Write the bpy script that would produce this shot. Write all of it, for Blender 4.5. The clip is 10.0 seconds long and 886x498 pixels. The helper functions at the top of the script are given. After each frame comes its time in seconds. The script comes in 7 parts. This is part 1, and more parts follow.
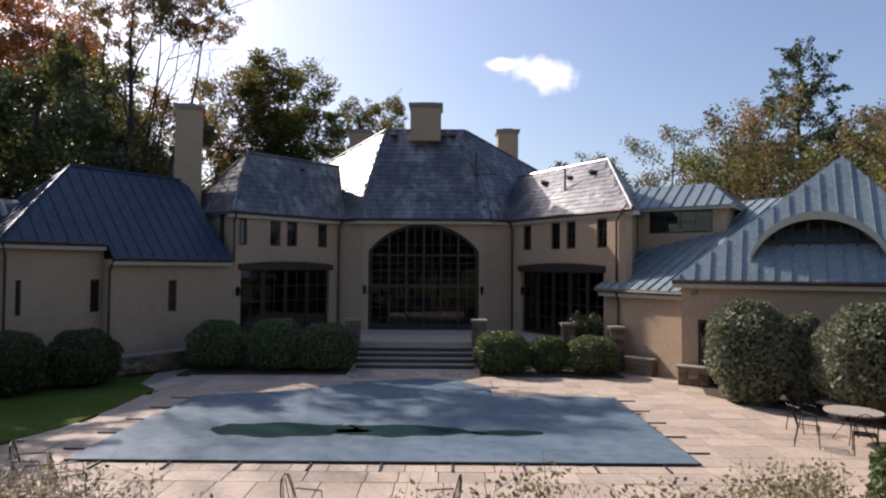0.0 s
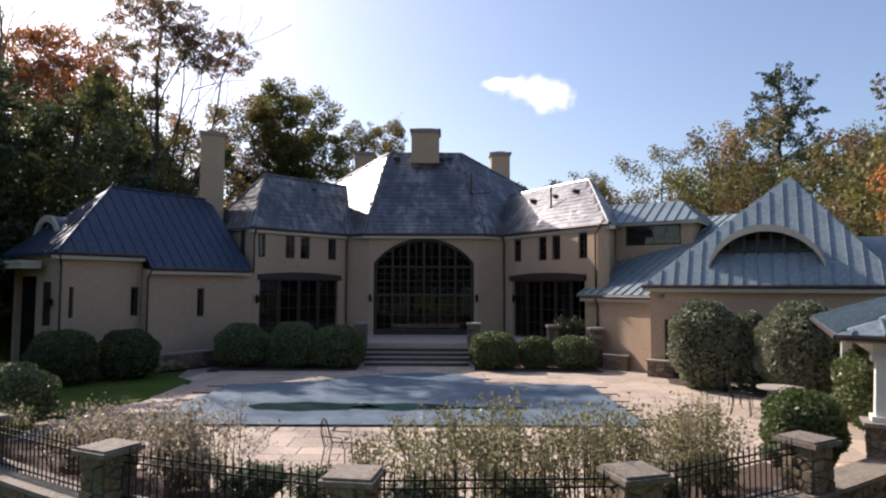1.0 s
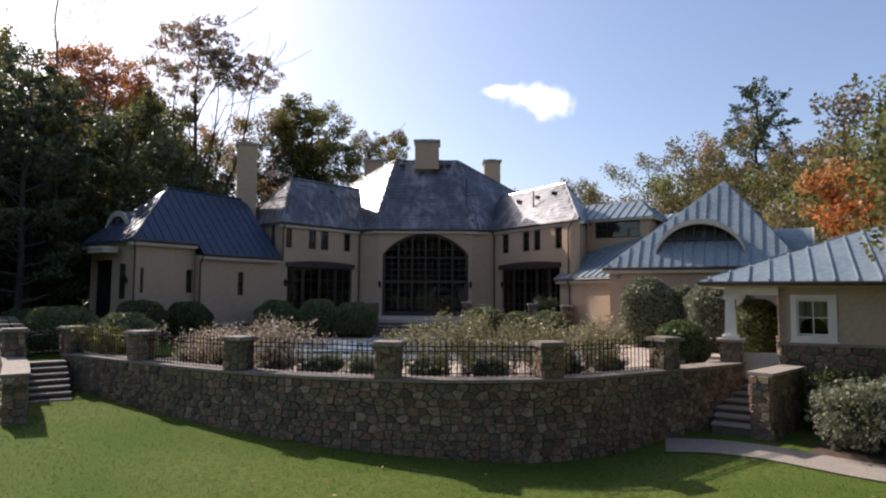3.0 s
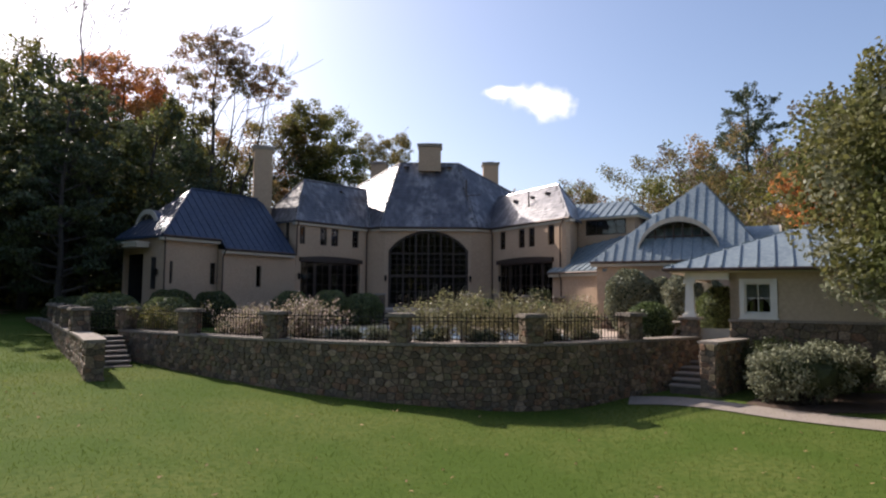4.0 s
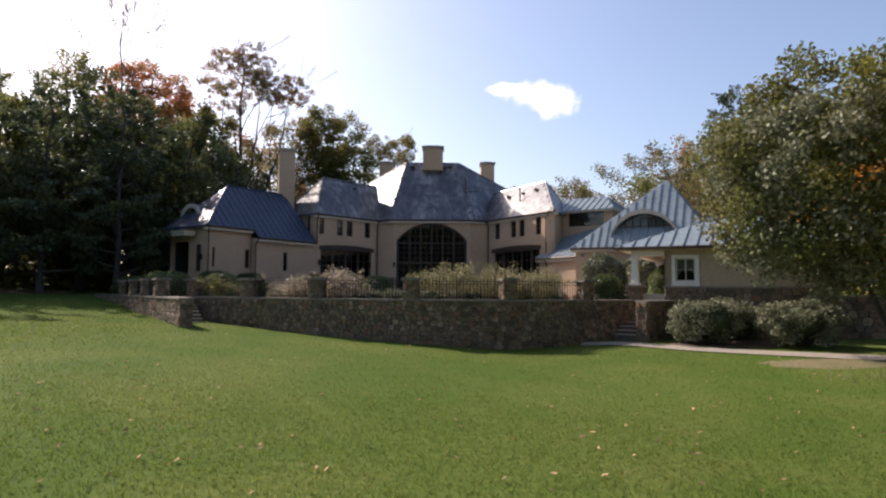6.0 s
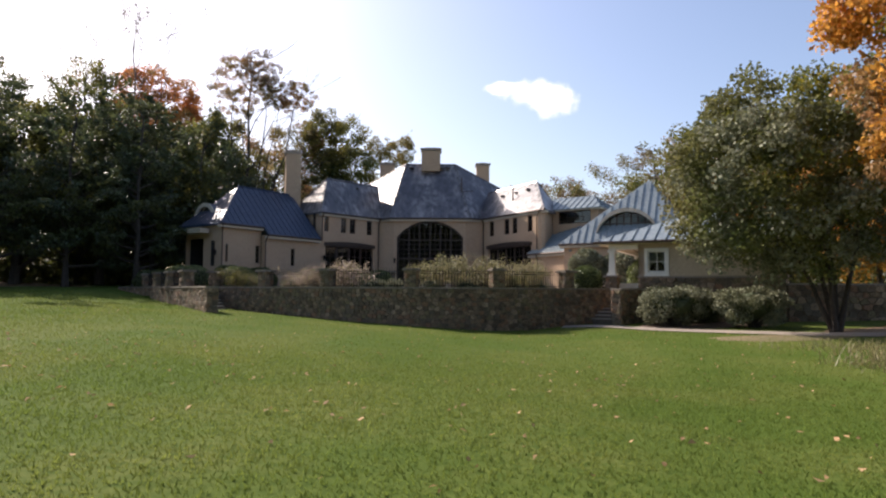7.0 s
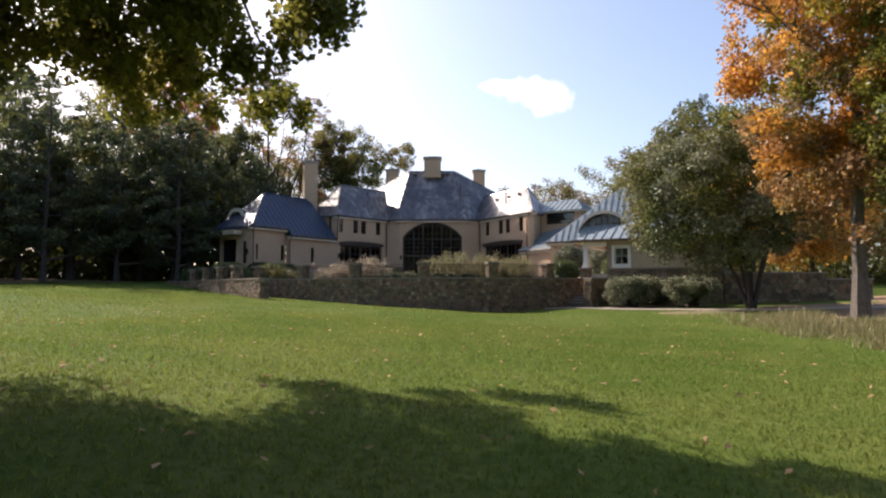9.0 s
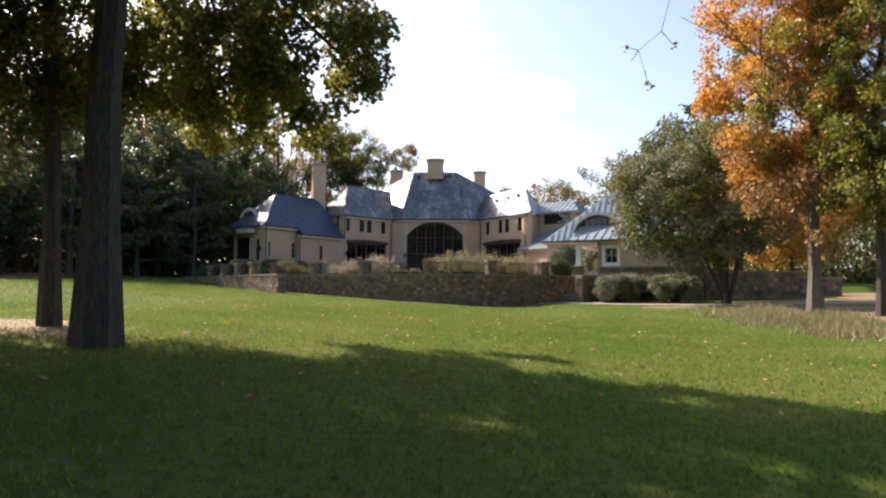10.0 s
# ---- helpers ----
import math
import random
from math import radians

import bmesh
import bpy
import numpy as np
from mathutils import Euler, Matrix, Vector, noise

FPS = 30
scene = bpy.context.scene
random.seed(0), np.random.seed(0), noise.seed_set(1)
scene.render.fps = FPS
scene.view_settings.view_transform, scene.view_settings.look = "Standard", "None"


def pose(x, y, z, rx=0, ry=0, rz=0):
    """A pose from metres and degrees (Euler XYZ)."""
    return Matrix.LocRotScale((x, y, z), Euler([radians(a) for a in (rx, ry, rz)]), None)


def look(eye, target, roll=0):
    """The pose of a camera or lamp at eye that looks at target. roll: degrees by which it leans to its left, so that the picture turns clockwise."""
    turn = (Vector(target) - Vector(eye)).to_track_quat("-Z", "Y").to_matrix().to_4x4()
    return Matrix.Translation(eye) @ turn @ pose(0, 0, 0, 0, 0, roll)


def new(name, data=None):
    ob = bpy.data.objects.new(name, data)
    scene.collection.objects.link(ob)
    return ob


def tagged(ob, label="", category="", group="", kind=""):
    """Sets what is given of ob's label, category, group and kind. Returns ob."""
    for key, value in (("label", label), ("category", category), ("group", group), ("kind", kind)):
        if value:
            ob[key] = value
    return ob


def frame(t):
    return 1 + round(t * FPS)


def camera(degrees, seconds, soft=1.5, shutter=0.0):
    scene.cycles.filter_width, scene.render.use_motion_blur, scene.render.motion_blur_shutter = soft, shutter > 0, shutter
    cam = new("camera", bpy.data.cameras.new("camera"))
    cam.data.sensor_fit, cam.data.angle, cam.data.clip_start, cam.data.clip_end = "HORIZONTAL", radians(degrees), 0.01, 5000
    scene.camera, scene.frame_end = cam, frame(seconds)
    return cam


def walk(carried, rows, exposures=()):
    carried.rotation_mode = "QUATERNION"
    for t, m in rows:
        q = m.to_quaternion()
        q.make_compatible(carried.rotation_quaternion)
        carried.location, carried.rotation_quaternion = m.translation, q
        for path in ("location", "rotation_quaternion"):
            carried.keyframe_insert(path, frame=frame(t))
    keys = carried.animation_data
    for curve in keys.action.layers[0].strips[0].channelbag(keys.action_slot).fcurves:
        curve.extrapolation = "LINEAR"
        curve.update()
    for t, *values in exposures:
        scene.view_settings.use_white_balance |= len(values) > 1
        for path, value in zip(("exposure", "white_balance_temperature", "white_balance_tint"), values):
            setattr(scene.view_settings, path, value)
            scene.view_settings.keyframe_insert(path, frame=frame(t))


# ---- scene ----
cam = camera(71.0, 10.0, soft=2.2)

PATH = [
    (0, (1.117, -1.668, 3.697), (1.111, 0.331, 3.758), 0.4),
    (0.5, (1.072, -3.306, 3.465), (1.071, -1.308, 3.563), 0.3),
    (1, (1.127, -4.904, 3.242), (1.126, -2.907, 3.362), 0.2),
    (1.5, (1.189, -6.466, 2.949), (1.187, -4.471, 3.082), 0.2),
    (2, (1.237, -7.894, 2.641), (1.234, -5.899, 2.779), 0.3),
    (2.5, (1.239, -9.352, 2.374), (1.237, -7.357, 2.51), 0.3),
    (3.8, (1.166, -13.213, 1.519), (1.164, -11.218, 1.671), 0.4),
    (4, (1.185, -13.837, 1.466), (1.18, -11.842, 1.611), 0.4),
    (4.5, (1.167, -15.363, 1.201), (1.161, -13.368, 1.343), 0.3),
    (5, (1.195, -16.876, 0.936), (1.185, -14.881, 1.075), 0.3),
    (5.5, (1.241, -18.307, 0.702), (1.226, -16.312, 0.839), 0.4),
    (7, (1.443, -22.668, 0.039), (1.432, -20.672, 0.172), 0.3),
    (7.5, (1.385, -24.294, -0.102), (1.382, -22.298, 0.03), 0.2),
    (8, (1.289, -25.926, -0.207), (1.292, -23.93, -0.075), 0.0),
    (8.5, (1.144, -27.546, -0.306), (1.149, -25.55, -0.178), -0.0),
    (9, (0.964, -29.135, -0.402), (0.967, -27.139, -0.275), -0.1),
    (9.5, (0.844, -30.558, -0.466), (0.846, -28.562, -0.342), 0.1),
    (10, (0.816, -31.922, -0.49), (0.817, -29.925, -0.371), 0.2),
]
walk(cam, [(t, look(eye, target, roll)) for t, eye, target, roll in PATH],
     exposures=[(0.0, 0.16, 6450, 17), (1.2, 0.38, 6450, 17), (2.5, 0.34, 6450, 17), (5.0, 0.38, 6650, 18), (7.5, 0.60, 6850, 18), (8.7, 0.68, 6900, 18), (10.0, 1.1, 7000, 19)])

# ---- world, sun, exposure ----
SUN = Vector((-0.58, 0.53, 0.62)).normalized()
world = bpy.data.worlds.new("sky")
scene.world = world
world.use_nodes = True
wn, wl = world.node_tree.nodes, world.node_tree.links
sky = wn.new("ShaderNodeTexSky")
sky.sky_type, sky.sun_disc = "NISHITA", False
sky.sun_elevation = math.asin(SUN.z)
sky.sun_rotation = math.atan2(SUN.x, SUN.y)
sky.air_density, sky.dust_density, sky.ozone_density = 1.0, 2.1, 2.0
wn["Background"].inputs["Strength"].default_value = 0.142
# one small white cloud low over the roofs
where = wn.new("ShaderNodeTexCoord")
puff = wn.new("ShaderNodeTexNoise")
puff.inputs["Scale"].default_value, puff.inputs["Detail"].default_value = 16.0, 6.0
wl.new(where.outputs["Generated"], puff.inputs["Vector"])
CLOUDS = ((8.3, 17.4, 2.6, 1.1), (5.4, 18.3, 1.9, 0.55), (10.3, 16.9, 1.9, 1.35))
total = None
for az, el, ra, rb in CLOUDS:
    c = Vector((math.sin(radians(az)) * math.cos(radians(el)), math.cos(radians(az)) * math.cos(radians(el)), math.sin(radians(el))))
    off = wn.new("ShaderNodeVectorMath")
    off.operation = "SUBTRACT"
    wl.new(where.outputs["Generated"], off.inputs[0])
    off.inputs[1].default_value = c
    sc = wn.new("ShaderNodeVectorMath")
    sc.operation = "MULTIPLY"
    wl.new(off.outputs[0], sc.inputs[0])
    sc.inputs[1].default_value = (1 / radians(ra), 1 / radians(ra), 1 / radians(rb))
    ln = wn.new("ShaderNodeVectorMath")
    ln.operation = "LENGTH"
    wl.new(sc.outputs[0], ln.inputs[0])
    if total is None:
        total = ln.outputs["Value"]
    else:
        mn = wn.new("ShaderNodeMath")
        mn.operation = "SMOOTH_MIN"
        mn.inputs[2].default_value = 0.4
        wl.new(total, mn.inputs[0])
        wl.new(ln.outputs["Value"], mn.inputs[1])
        total = mn.outputs[0]
edge = wn.new("ShaderNodeMath")
edge.operation = "MULTIPLY_ADD"
wl.new(puff.outputs["Fac"], edge.inputs[0])
edge.inputs[1].default_value = -2.6
wl.new(total, edge.inputs[2])
mask = wn.new("ShaderNodeMapRange")
mask.interpolation_type = "SMOOTHSTEP"
mask.inputs["From Min"].default_value, mask.inputs["From Max"].default_value = -0.05, -1.0
wl.new(edge.outputs[0], mask.inputs["Value"])
cloud = wn.new("ShaderNodeMix")
cloud.data_type = "RGBA"
wl.new(mask.outputs[0], cloud.inputs["Factor"])
wl.new(sky.outputs["Color"], cloud.inputs[6])
cloud.inputs[7].default_value = (9.5, 9.3, 9.2, 1)
wl.new(cloud.outputs[2], wn["Background"].inputs["Color"])
lamp = bpy.data.lights.new("sun", "SUN")
lamp.energy, lamp.angle, lamp.color = 5.0, radians(0.6), (1.0, 0.93, 0.83)
sun = new("sun", lamp)
sun.matrix_world = look(SUN * 100, (0, 0, 0))


# ---- materials ----
def material(name, colour, rough=0.7, second=None, scale=4.0, fine=None, fine_scale=40.0, bump=0.3, bump_scale=30.0, metal=0.0, random_tint=0.0, detail=4.0, spec=0.5, stretch=(1, 1, 1), thin=None, island=False):
    """A surface: base colour, a second colour in broad patches, fine grain, relief; tint varied per object or island."""
    m = bpy.data.materials.new(name)
    m.use_nodes = True
    n, l = m.node_tree.nodes, m.node_tree.links
    b = n["Principled BSDF"]
    b.inputs["Roughness"].default_value = rough
    b.inputs["Metallic"].default_value = metal
    b.inputs["Specular IOR Level"].default_value = spec
    where = n.new("ShaderNodeTexCoord")
    place = n.new("ShaderNodeMapping")
    place.inputs["Scale"].default_value = stretch
    geo = n.new("ShaderNodeNewGeometry")
    l.new(geo.outputs["Position"], place.inputs["Vector"])

    def field(s, d):
        t = n.new("ShaderNodeTexNoise")
        t.inputs["Scale"].default_value, t.inputs["Detail"].default_value = s, d
        l.new(place.outputs[0], t.inputs["Vector"])
        return t.outputs["Fac"]

    def ramp(f, lo, hi):
        r = n.new("ShaderNodeMapRange")
        r.inputs["From Min"].default_value, r.inputs["From Max"].default_value = lo, hi
        l.new(f, r.inputs["Value"])
        return r.outputs[0]

    def blend(f, a, c, mode="MIX"):
        x = n.new("ShaderNodeMix")
        x.data_type, x.blend_type = "RGBA", mode
        if isinstance(f, float):
            x.inputs["Factor"].default_value = f
        else:
            l.new(f, x.inputs["Factor"])
        for i, v in ((6, a), (7, c)):
            if isinstance(v, tuple):
                x.inputs[i].default_value = (*v, 1)
            else:
                l.new(v, x.inputs[i])
        return x.outputs[2]

    col = colour
    if second:
        col = blend(ramp(field(scale, detail), 0.38, 0.62), colour, second)
    if fine:
        col = blend(ramp(field(fine_scale, 6.0), 0.42, 0.66), col, fine)
    if random_tint:
        src = geo.outputs["Random Per Island"]
        if not island:
            src = n.new("ShaderNodeObjectInfo").outputs["Random"]
        r = n.new("ShaderNodeMapRange")
        r.inputs["To Min"].default_value, r.inputs["To Max"].default_value = 1 - random_tint, 1 + random_tint
        l.new(src, r.inputs["Value"])
        grey = n.new("ShaderNodeCombineColor")
        for i in range(3):
            l.new(r.outputs[0], grey.inputs[i])
        col = blend(1.0, col, grey.outputs[0], "MULTIPLY")
    if isinstance(col, tuple):
        b.inputs["Base Color"].default_value = (*col, 1)
    else:
        l.new(col, b.inputs["Base Color"])
    if bump:
        bp = n.new("ShaderNodeBump")
        bp.inputs["Strength"].default_value, bp.inputs["Distance"].default_value = bump, 0.02
        l.new(field(bump_scale, 6.0), bp.inputs["Height"])
        l.new(bp.outputs[0], b.inputs["Normal"])
    if thin:
        out = n["Material Output"]
        tr = n.new("ShaderNodeBsdfTranslucent")
        mx = n.new("ShaderNodeMixShader")
        mx.inputs[0].default_value = thin
        if isinstance(col, tuple):
            tr.inputs["Color"].default_value = (*col, 1)
        else:
            l.new(col, tr.inputs["Color"])
        l.new(b.outputs[0], mx.inputs[1])
        l.new(tr.outputs[0], mx.inputs[2])
        l.new(mx.outputs[0], out.inputs["Surface"])
    return m


def leaf_mat(name, a, b, thin=0.4, tint=0.45, rough=0.45, spec=0.4):
    return material(name, a, rough, b, 0.35, bump=0, random_tint=tint, island=True, thin=thin, spec=spec)


STUCCO = material("stucco", (0.45, 0.315, 0.205), 0.9, (0.40, 0.28, 0.185), 0.5, (0.48, 0.34, 0.225), 9, 0.35, 60)
SLATE = material("slate", (0.085, 0.082, 0.096), 0.29, (0.27, 0.255, 0.255), 0.75, (0.06, 0.058, 0.068), 3.2, 0.12, 25, random_tint=0.22, island=True, spec=1.0, stretch=(1, 1, 0.4))
SLATE_BASE = material("slate_bed", (0.10, 0.10, 0.105), 0.8, (0.14, 0.135, 0.135), 2)
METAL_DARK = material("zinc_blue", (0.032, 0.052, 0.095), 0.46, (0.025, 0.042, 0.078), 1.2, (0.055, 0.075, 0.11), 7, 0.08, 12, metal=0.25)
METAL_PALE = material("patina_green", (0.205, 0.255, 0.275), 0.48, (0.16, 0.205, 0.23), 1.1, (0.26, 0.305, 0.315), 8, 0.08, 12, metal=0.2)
DARKWOOD = material("brown_timber", (0.028, 0.017, 0.012), 0.5, (0.044, 0.025, 0.017), 5, bump=0.15, stretch=(6, 6, 1))
GUTTER = material("copper_brown", (0.06, 0.042, 0.034), 0.5, (0.09, 0.06, 0.045), 3, bump=0.05, metal=0.4)
STONE = material("fieldstone", (0.225, 0.17, 0.125), 0.88, (0.14, 0.11, 0.085), 6.0, (0.32, 0.25, 0.185), 16, 0.8, 22)
STONE_J = material("fieldstone_joined", (0.225, 0.17, 0.125), 0.88, (0.14, 0.11, 0.085), 6.0, (0.32, 0.25, 0.185), 16, 0.8, 22)


def mixed_stones(m, island):
    """Gives every stone its own hue: grey, ochre, red-brown, mossy or pale."""
    n, l = m.node_tree.nodes, m.node_tree.links
    b = n["Principled BSDF"]
    old = b.inputs["Base Color"].links[0].from_socket
    src = n.new("ShaderNodeNewGeometry").outputs["Random Per Island"] if island else n.new("ShaderNodeObjectInfo").outputs["Random"]
    ramp = n.new("ShaderNodeValToRGB")
    ramp.color_ramp.interpolation = "CONSTANT"
    hues = ((0.0, (0.62, 0.64, 0.60)), (0.2, (1.0, 0.92, 0.8)), (0.36, (0.50, 0.47, 0.42)), (0.52, (0.95, 0.72, 0.58)), (0.64, (0.78, 0.80, 0.62)), (0.78, (0.85, 0.78, 0.68)), (0.92, (1.3, 1.24, 1.14)))
    for k, (at, c) in enumerate(hues):
        e = ramp.color_ramp.elements[k] if k < 2 else ramp.color_ramp.elements.new(at)
        e.position, e.color = at, (*[q / 1.6 for q in c], 1)
    l.new(src, ramp.inputs["Fac"])
    mul = n.new("ShaderNodeMix")
    mul.data_type, mul.blend_type = "RGBA", "MULTIPLY"
    mul.inputs["Factor"].default_value = 1.0
    l.new(old, mul.inputs[6])
    l.new(ramp.outputs["Color"], mul.inputs[7])
    gain = n.new("ShaderNodeVectorMath")
    gain.operation = "SCALE"
    gain.inputs["Scale"].default_value = 1.6
    l.new(mul.outputs[2], gain.inputs[0])
    l.new(gain.outputs[0], b.inputs["Base Color"])


mixed_stones(STONE, False)
mixed_stones(STONE_J, True)
MORTAR = material("mortar", (0.13, 0.105, 0.082), 0.95, (0.095, 0.077, 0.062), 5, bump=0.6, bump_scale=40)
CAPSTONE = material("bluestone_cap", (0.29, 0.245, 0.20), 0.8, (0.235, 0.20, 0.165), 3, (0.34, 0.29, 0.24), 20, 0.3, 30, random_tint=0.12)
PAVING = material("sandstone_flags", (0.46, 0.36, 0.275), 0.8, (0.39, 0.31, 0.24), 1.2, (0.51, 0.405, 0.32), 12, 0.25, 30, random_tint=0.16)
PAVE_BED = material("paving_bed", (0.36, 0.30, 0.235), 0.9, (0.31, 0.26, 0.21), 3)
COVER = material("pool_cover_mesh", (0.115, 0.165, 0.205), 0.6, (0.15, 0.20, 0.24), 0.5, (0.095, 0.14, 0.18), 3, 0.05, 60, spec=0.3)
PUDDLE = material("rain_water_on_cover", (0.011, 0.036, 0.034), 0.22, (0.02, 0.052, 0.048), 1.0, bump=0.02, bump_scale=4)
STRAP = material("cover_strap", (0.035, 0.035, 0.04), 0.7, bump=0.1)
GRASS_SOIL = material("lawn_turf", (0.066, 0.106, 0.019), 0.9, (0.108, 0.132, 0.034), 0.35, (0.054, 0.088, 0.016), 9, 0.35, 40, spec=0.04)
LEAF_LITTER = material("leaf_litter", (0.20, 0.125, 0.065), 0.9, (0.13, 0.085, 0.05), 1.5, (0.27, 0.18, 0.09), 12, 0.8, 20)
MULCH = material("mulch", (0.075, 0.045, 0.03), 0.95, (0.05, 0.032, 0.022), 6, (0.11, 0.07, 0.045), 30, 0.9, 40)
IRON = material("black_iron", (0.014, 0.013, 0.013), 0.4, metal=0.6, bump=0.05)
WHITE = material("white_paint", (0.74, 0.72, 0.66), 0.5, (0.68, 0.66, 0.60), 3, bump=0.05)
CREAM = material("cream_render", (0.52, 0.46, 0.36), 0.85, (0.47, 0.415, 0.325), 0.8, (0.55, 0.49, 0.39), 10, 0.2, 50)
POOLWALL = material("tan_render", (0.47, 0.375, 0.265), 0.88, (0.42, 0.335, 0.24), 0.8, (0.50, 0.405, 0.29), 10, 0.25, 50)
COPING = material("weathered_coping", (0.20, 0.165, 0.13), 0.85, (0.14, 0.12, 0.09), 2.2, (0.26, 0.215, 0.17), 14, 0.5, 30, random_tint=0.15)
BARK = material("bark", (0.05, 0.04, 0.033), 0.95, (0.08, 0.065, 0.054), 3, (0.03, 0.024, 0.02), 14, 1.0, 12, stretch=(3, 3, 0.6))
BARK_GREY = material("grey_bark", (0.115, 0.097, 0.08), 0.95, (0.07, 0.06, 0.05), 2.5, (0.15, 0.13, 0.11), 12, 0.9, 12, stretch=(3, 3, 0.6))
BARK_PALE = material("smooth_bark", (0.20, 0.155, 0.12), 0.85, (0.13, 0.10, 0.08), 4, bump=0.4, stretch=(2, 2, 0.5))
CURTAIN = material("lace_curtain", (0.62, 0.60, 0.55), 0.9, bump=0.2, bump_scale=50)
# near-black: the darkness of unlit interiors is put into this colour
INSIDE_SHADE = material("painted_inside_shade", (0.02, 0.018, 0.016), 0.9, (0.035, 0.03, 0.026), 1.5)


def glass_material():
    m = bpy.data.materials.new("window_glass")
    m.use_nodes = True
    n, l = m.node_tree.nodes, m.node_tree.links
    n.remove(n["Principled BSDF"])
    gl, tr, mx = n.new("ShaderNodeBsdfGlossy"), n.new("ShaderNodeBsdfTransparent"), n.new("ShaderNodeMixShader")
    fr = n.new("ShaderNodeFresnel")
    fr.inputs[0].default_value = 1.6
    gl.inputs["Roughness"].default_value = 0.02
    tr.inputs["Color"].default_value = (0.75, 0.78, 0.76, 1)
    l.new(fr.outputs[0], mx.inputs[0])
    l.new(tr.outputs[0], mx.inputs[1])
    l.new(gl.outputs[0], mx.inputs[2])
    l.new(mx.outputs[0], n["Material Output"].inputs["Surface"])
    return m


GLASS = glass_material()
OAK = leaf_mat("oak_leaves", (0.110, 0.130, 0.036), (0.19, 0.165, 0.042), 0.55)
RUSSET = leaf_mat("russet_leaves", (0.50, 0.17, 0.05), (0.34, 0.19, 0.06), 0.6)
RUST_TIP = leaf_mat("rusty_leaves", (0.36, 0.19, 0.085), (0.24, 0.19, 0.075), 0.5)
ORANGE = leaf_mat("orange_leaves", (0.56, 0.27, 0.05), (0.42, 0.24, 0.06), 0.6)
CANOPY = leaf_mat("canopy_leaves", (0.125, 0.15, 0.036), (0.21, 0.19, 0.045), 0.65)
YELLOW = leaf_mat("yellow_green_leaves", (0.26, 0.22, 0.03), (0.15, 0.17, 0.03), 0.5)
GREENDARK = leaf_mat("dark_green_leaves", (0.074, 0.094, 0.036), (0.108, 0.12, 0.044), 0.42)
PINEN = leaf_mat("pine_needles", (0.058, 0.082, 0.042), (0.082, 0.1, 0.05), 0.3)
BOX = leaf_mat("boxwood_leaves", (0.11, 0.145, 0.05), (0.15, 0.175, 0.07), 0.3)
SHRUB = leaf_mat("evergreen_leaves", (0.17, 0.185, 0.11), (0.22, 0.225, 0.145), 0.25, 0.4, 0.6, 0.25)
MYRTLE = leaf_mat("myrtle_leaves", (0.12, 0.145, 0.05), (0.17, 0.16, 0.055), 0.4, 0.4, 0.6, 0.25)
ROSE = leaf_mat("rose_leaves", (0.31, 0.275, 0.14), (0.22, 0.21, 0.10), 0.45)
ROSE_PALE = leaf_mat("pale_rose_leaves", (0.45, 0.365, 0.305), (0.31, 0.255, 0.20), 0.45)
FARLEAF = leaf_mat("far_leaves", (0.25, 0.19, 0.065), (0.18, 0.175, 0.065), 0.4)
FARBARE = leaf_mat("thin_far_leaves", (0.20, 0.16, 0.11), (0.24, 0.15, 0.09), 0.3)
BLADE = leaf_mat("grass_blades", (0.125, 0.18, 0.036), (0.168, 0.202, 0.046), 0.5, 0.2, 0.75, 0.1)
WEED = leaf_mat("tall_weeds", (0.26, 0.22, 0.11), (0.19, 0.19, 0.08), 0.35)
FALLEN = leaf_mat("fallen_leaves", (0.36, 0.22, 0.12), (0.46, 0.31, 0.18), 0.2, 0.4, 0.8, 0.1)


# ---- mesh helpers ----
def thing(name, label, category, group="", kind="", at=(0, 0, 0)):
    e = new(name)
    e.location = at
    e.empty_display_size = 0.2
    return tagged(e, label, category, group, kind)


def part(name, bm, mat, parent=None, label=""):
    me = bpy.data.meshes.new(name)
    if len(bm.verts) < 3000:
        bmesh.ops.remove_doubles(bm, verts=bm.verts[:], dist=0.0002)
    bm.normal_update()
    bm.to_mesh(me)
    bm.free()
    me.materials.append(mat)
    ob = new(name, me)
    if parent:
        ob.parent = parent
        ob.matrix_parent_inverse = Matrix.Translation(-parent.location) if parent.parent is None else Matrix()
    if label:
        ob["label"] = label
    return ob


def soup(name, verts, faces, mat, parent=None, label=""):
    """A mesh part from arrays: verts (n,3), faces (m,k) all with k corners."""
    me = bpy.data.meshes.new(name)
    v = np.asarray(verts, dtype=np.float32)
    f = np.asarray(faces, dtype=np.int32)
    k = f.shape[1]
    me.vertices.add(len(v))
    me.vertices.foreach_set("co", v.ravel())
    me.loops.add(f.size)
    me.loops.foreach_set("vertex_index", f.ravel())
    me.polygons.add(len(f))
    me.polygons.foreach_set("loop_start", np.arange(0, f.size, k, dtype=np.int32))
    me.polygons.foreach_set("loop_total", np.full(len(f), k, dtype=np.int32))
    me.update(calc_edges=True)
    me.shade_flat()
    me.materials.append(mat)
    ob = new(name, me)
    if parent:
        ob.parent = parent
        ob.matrix_parent_inverse = Matrix.Translation(-parent.location) if parent.parent is None else Matrix()
    if label:
        ob["label"] = label
    return ob


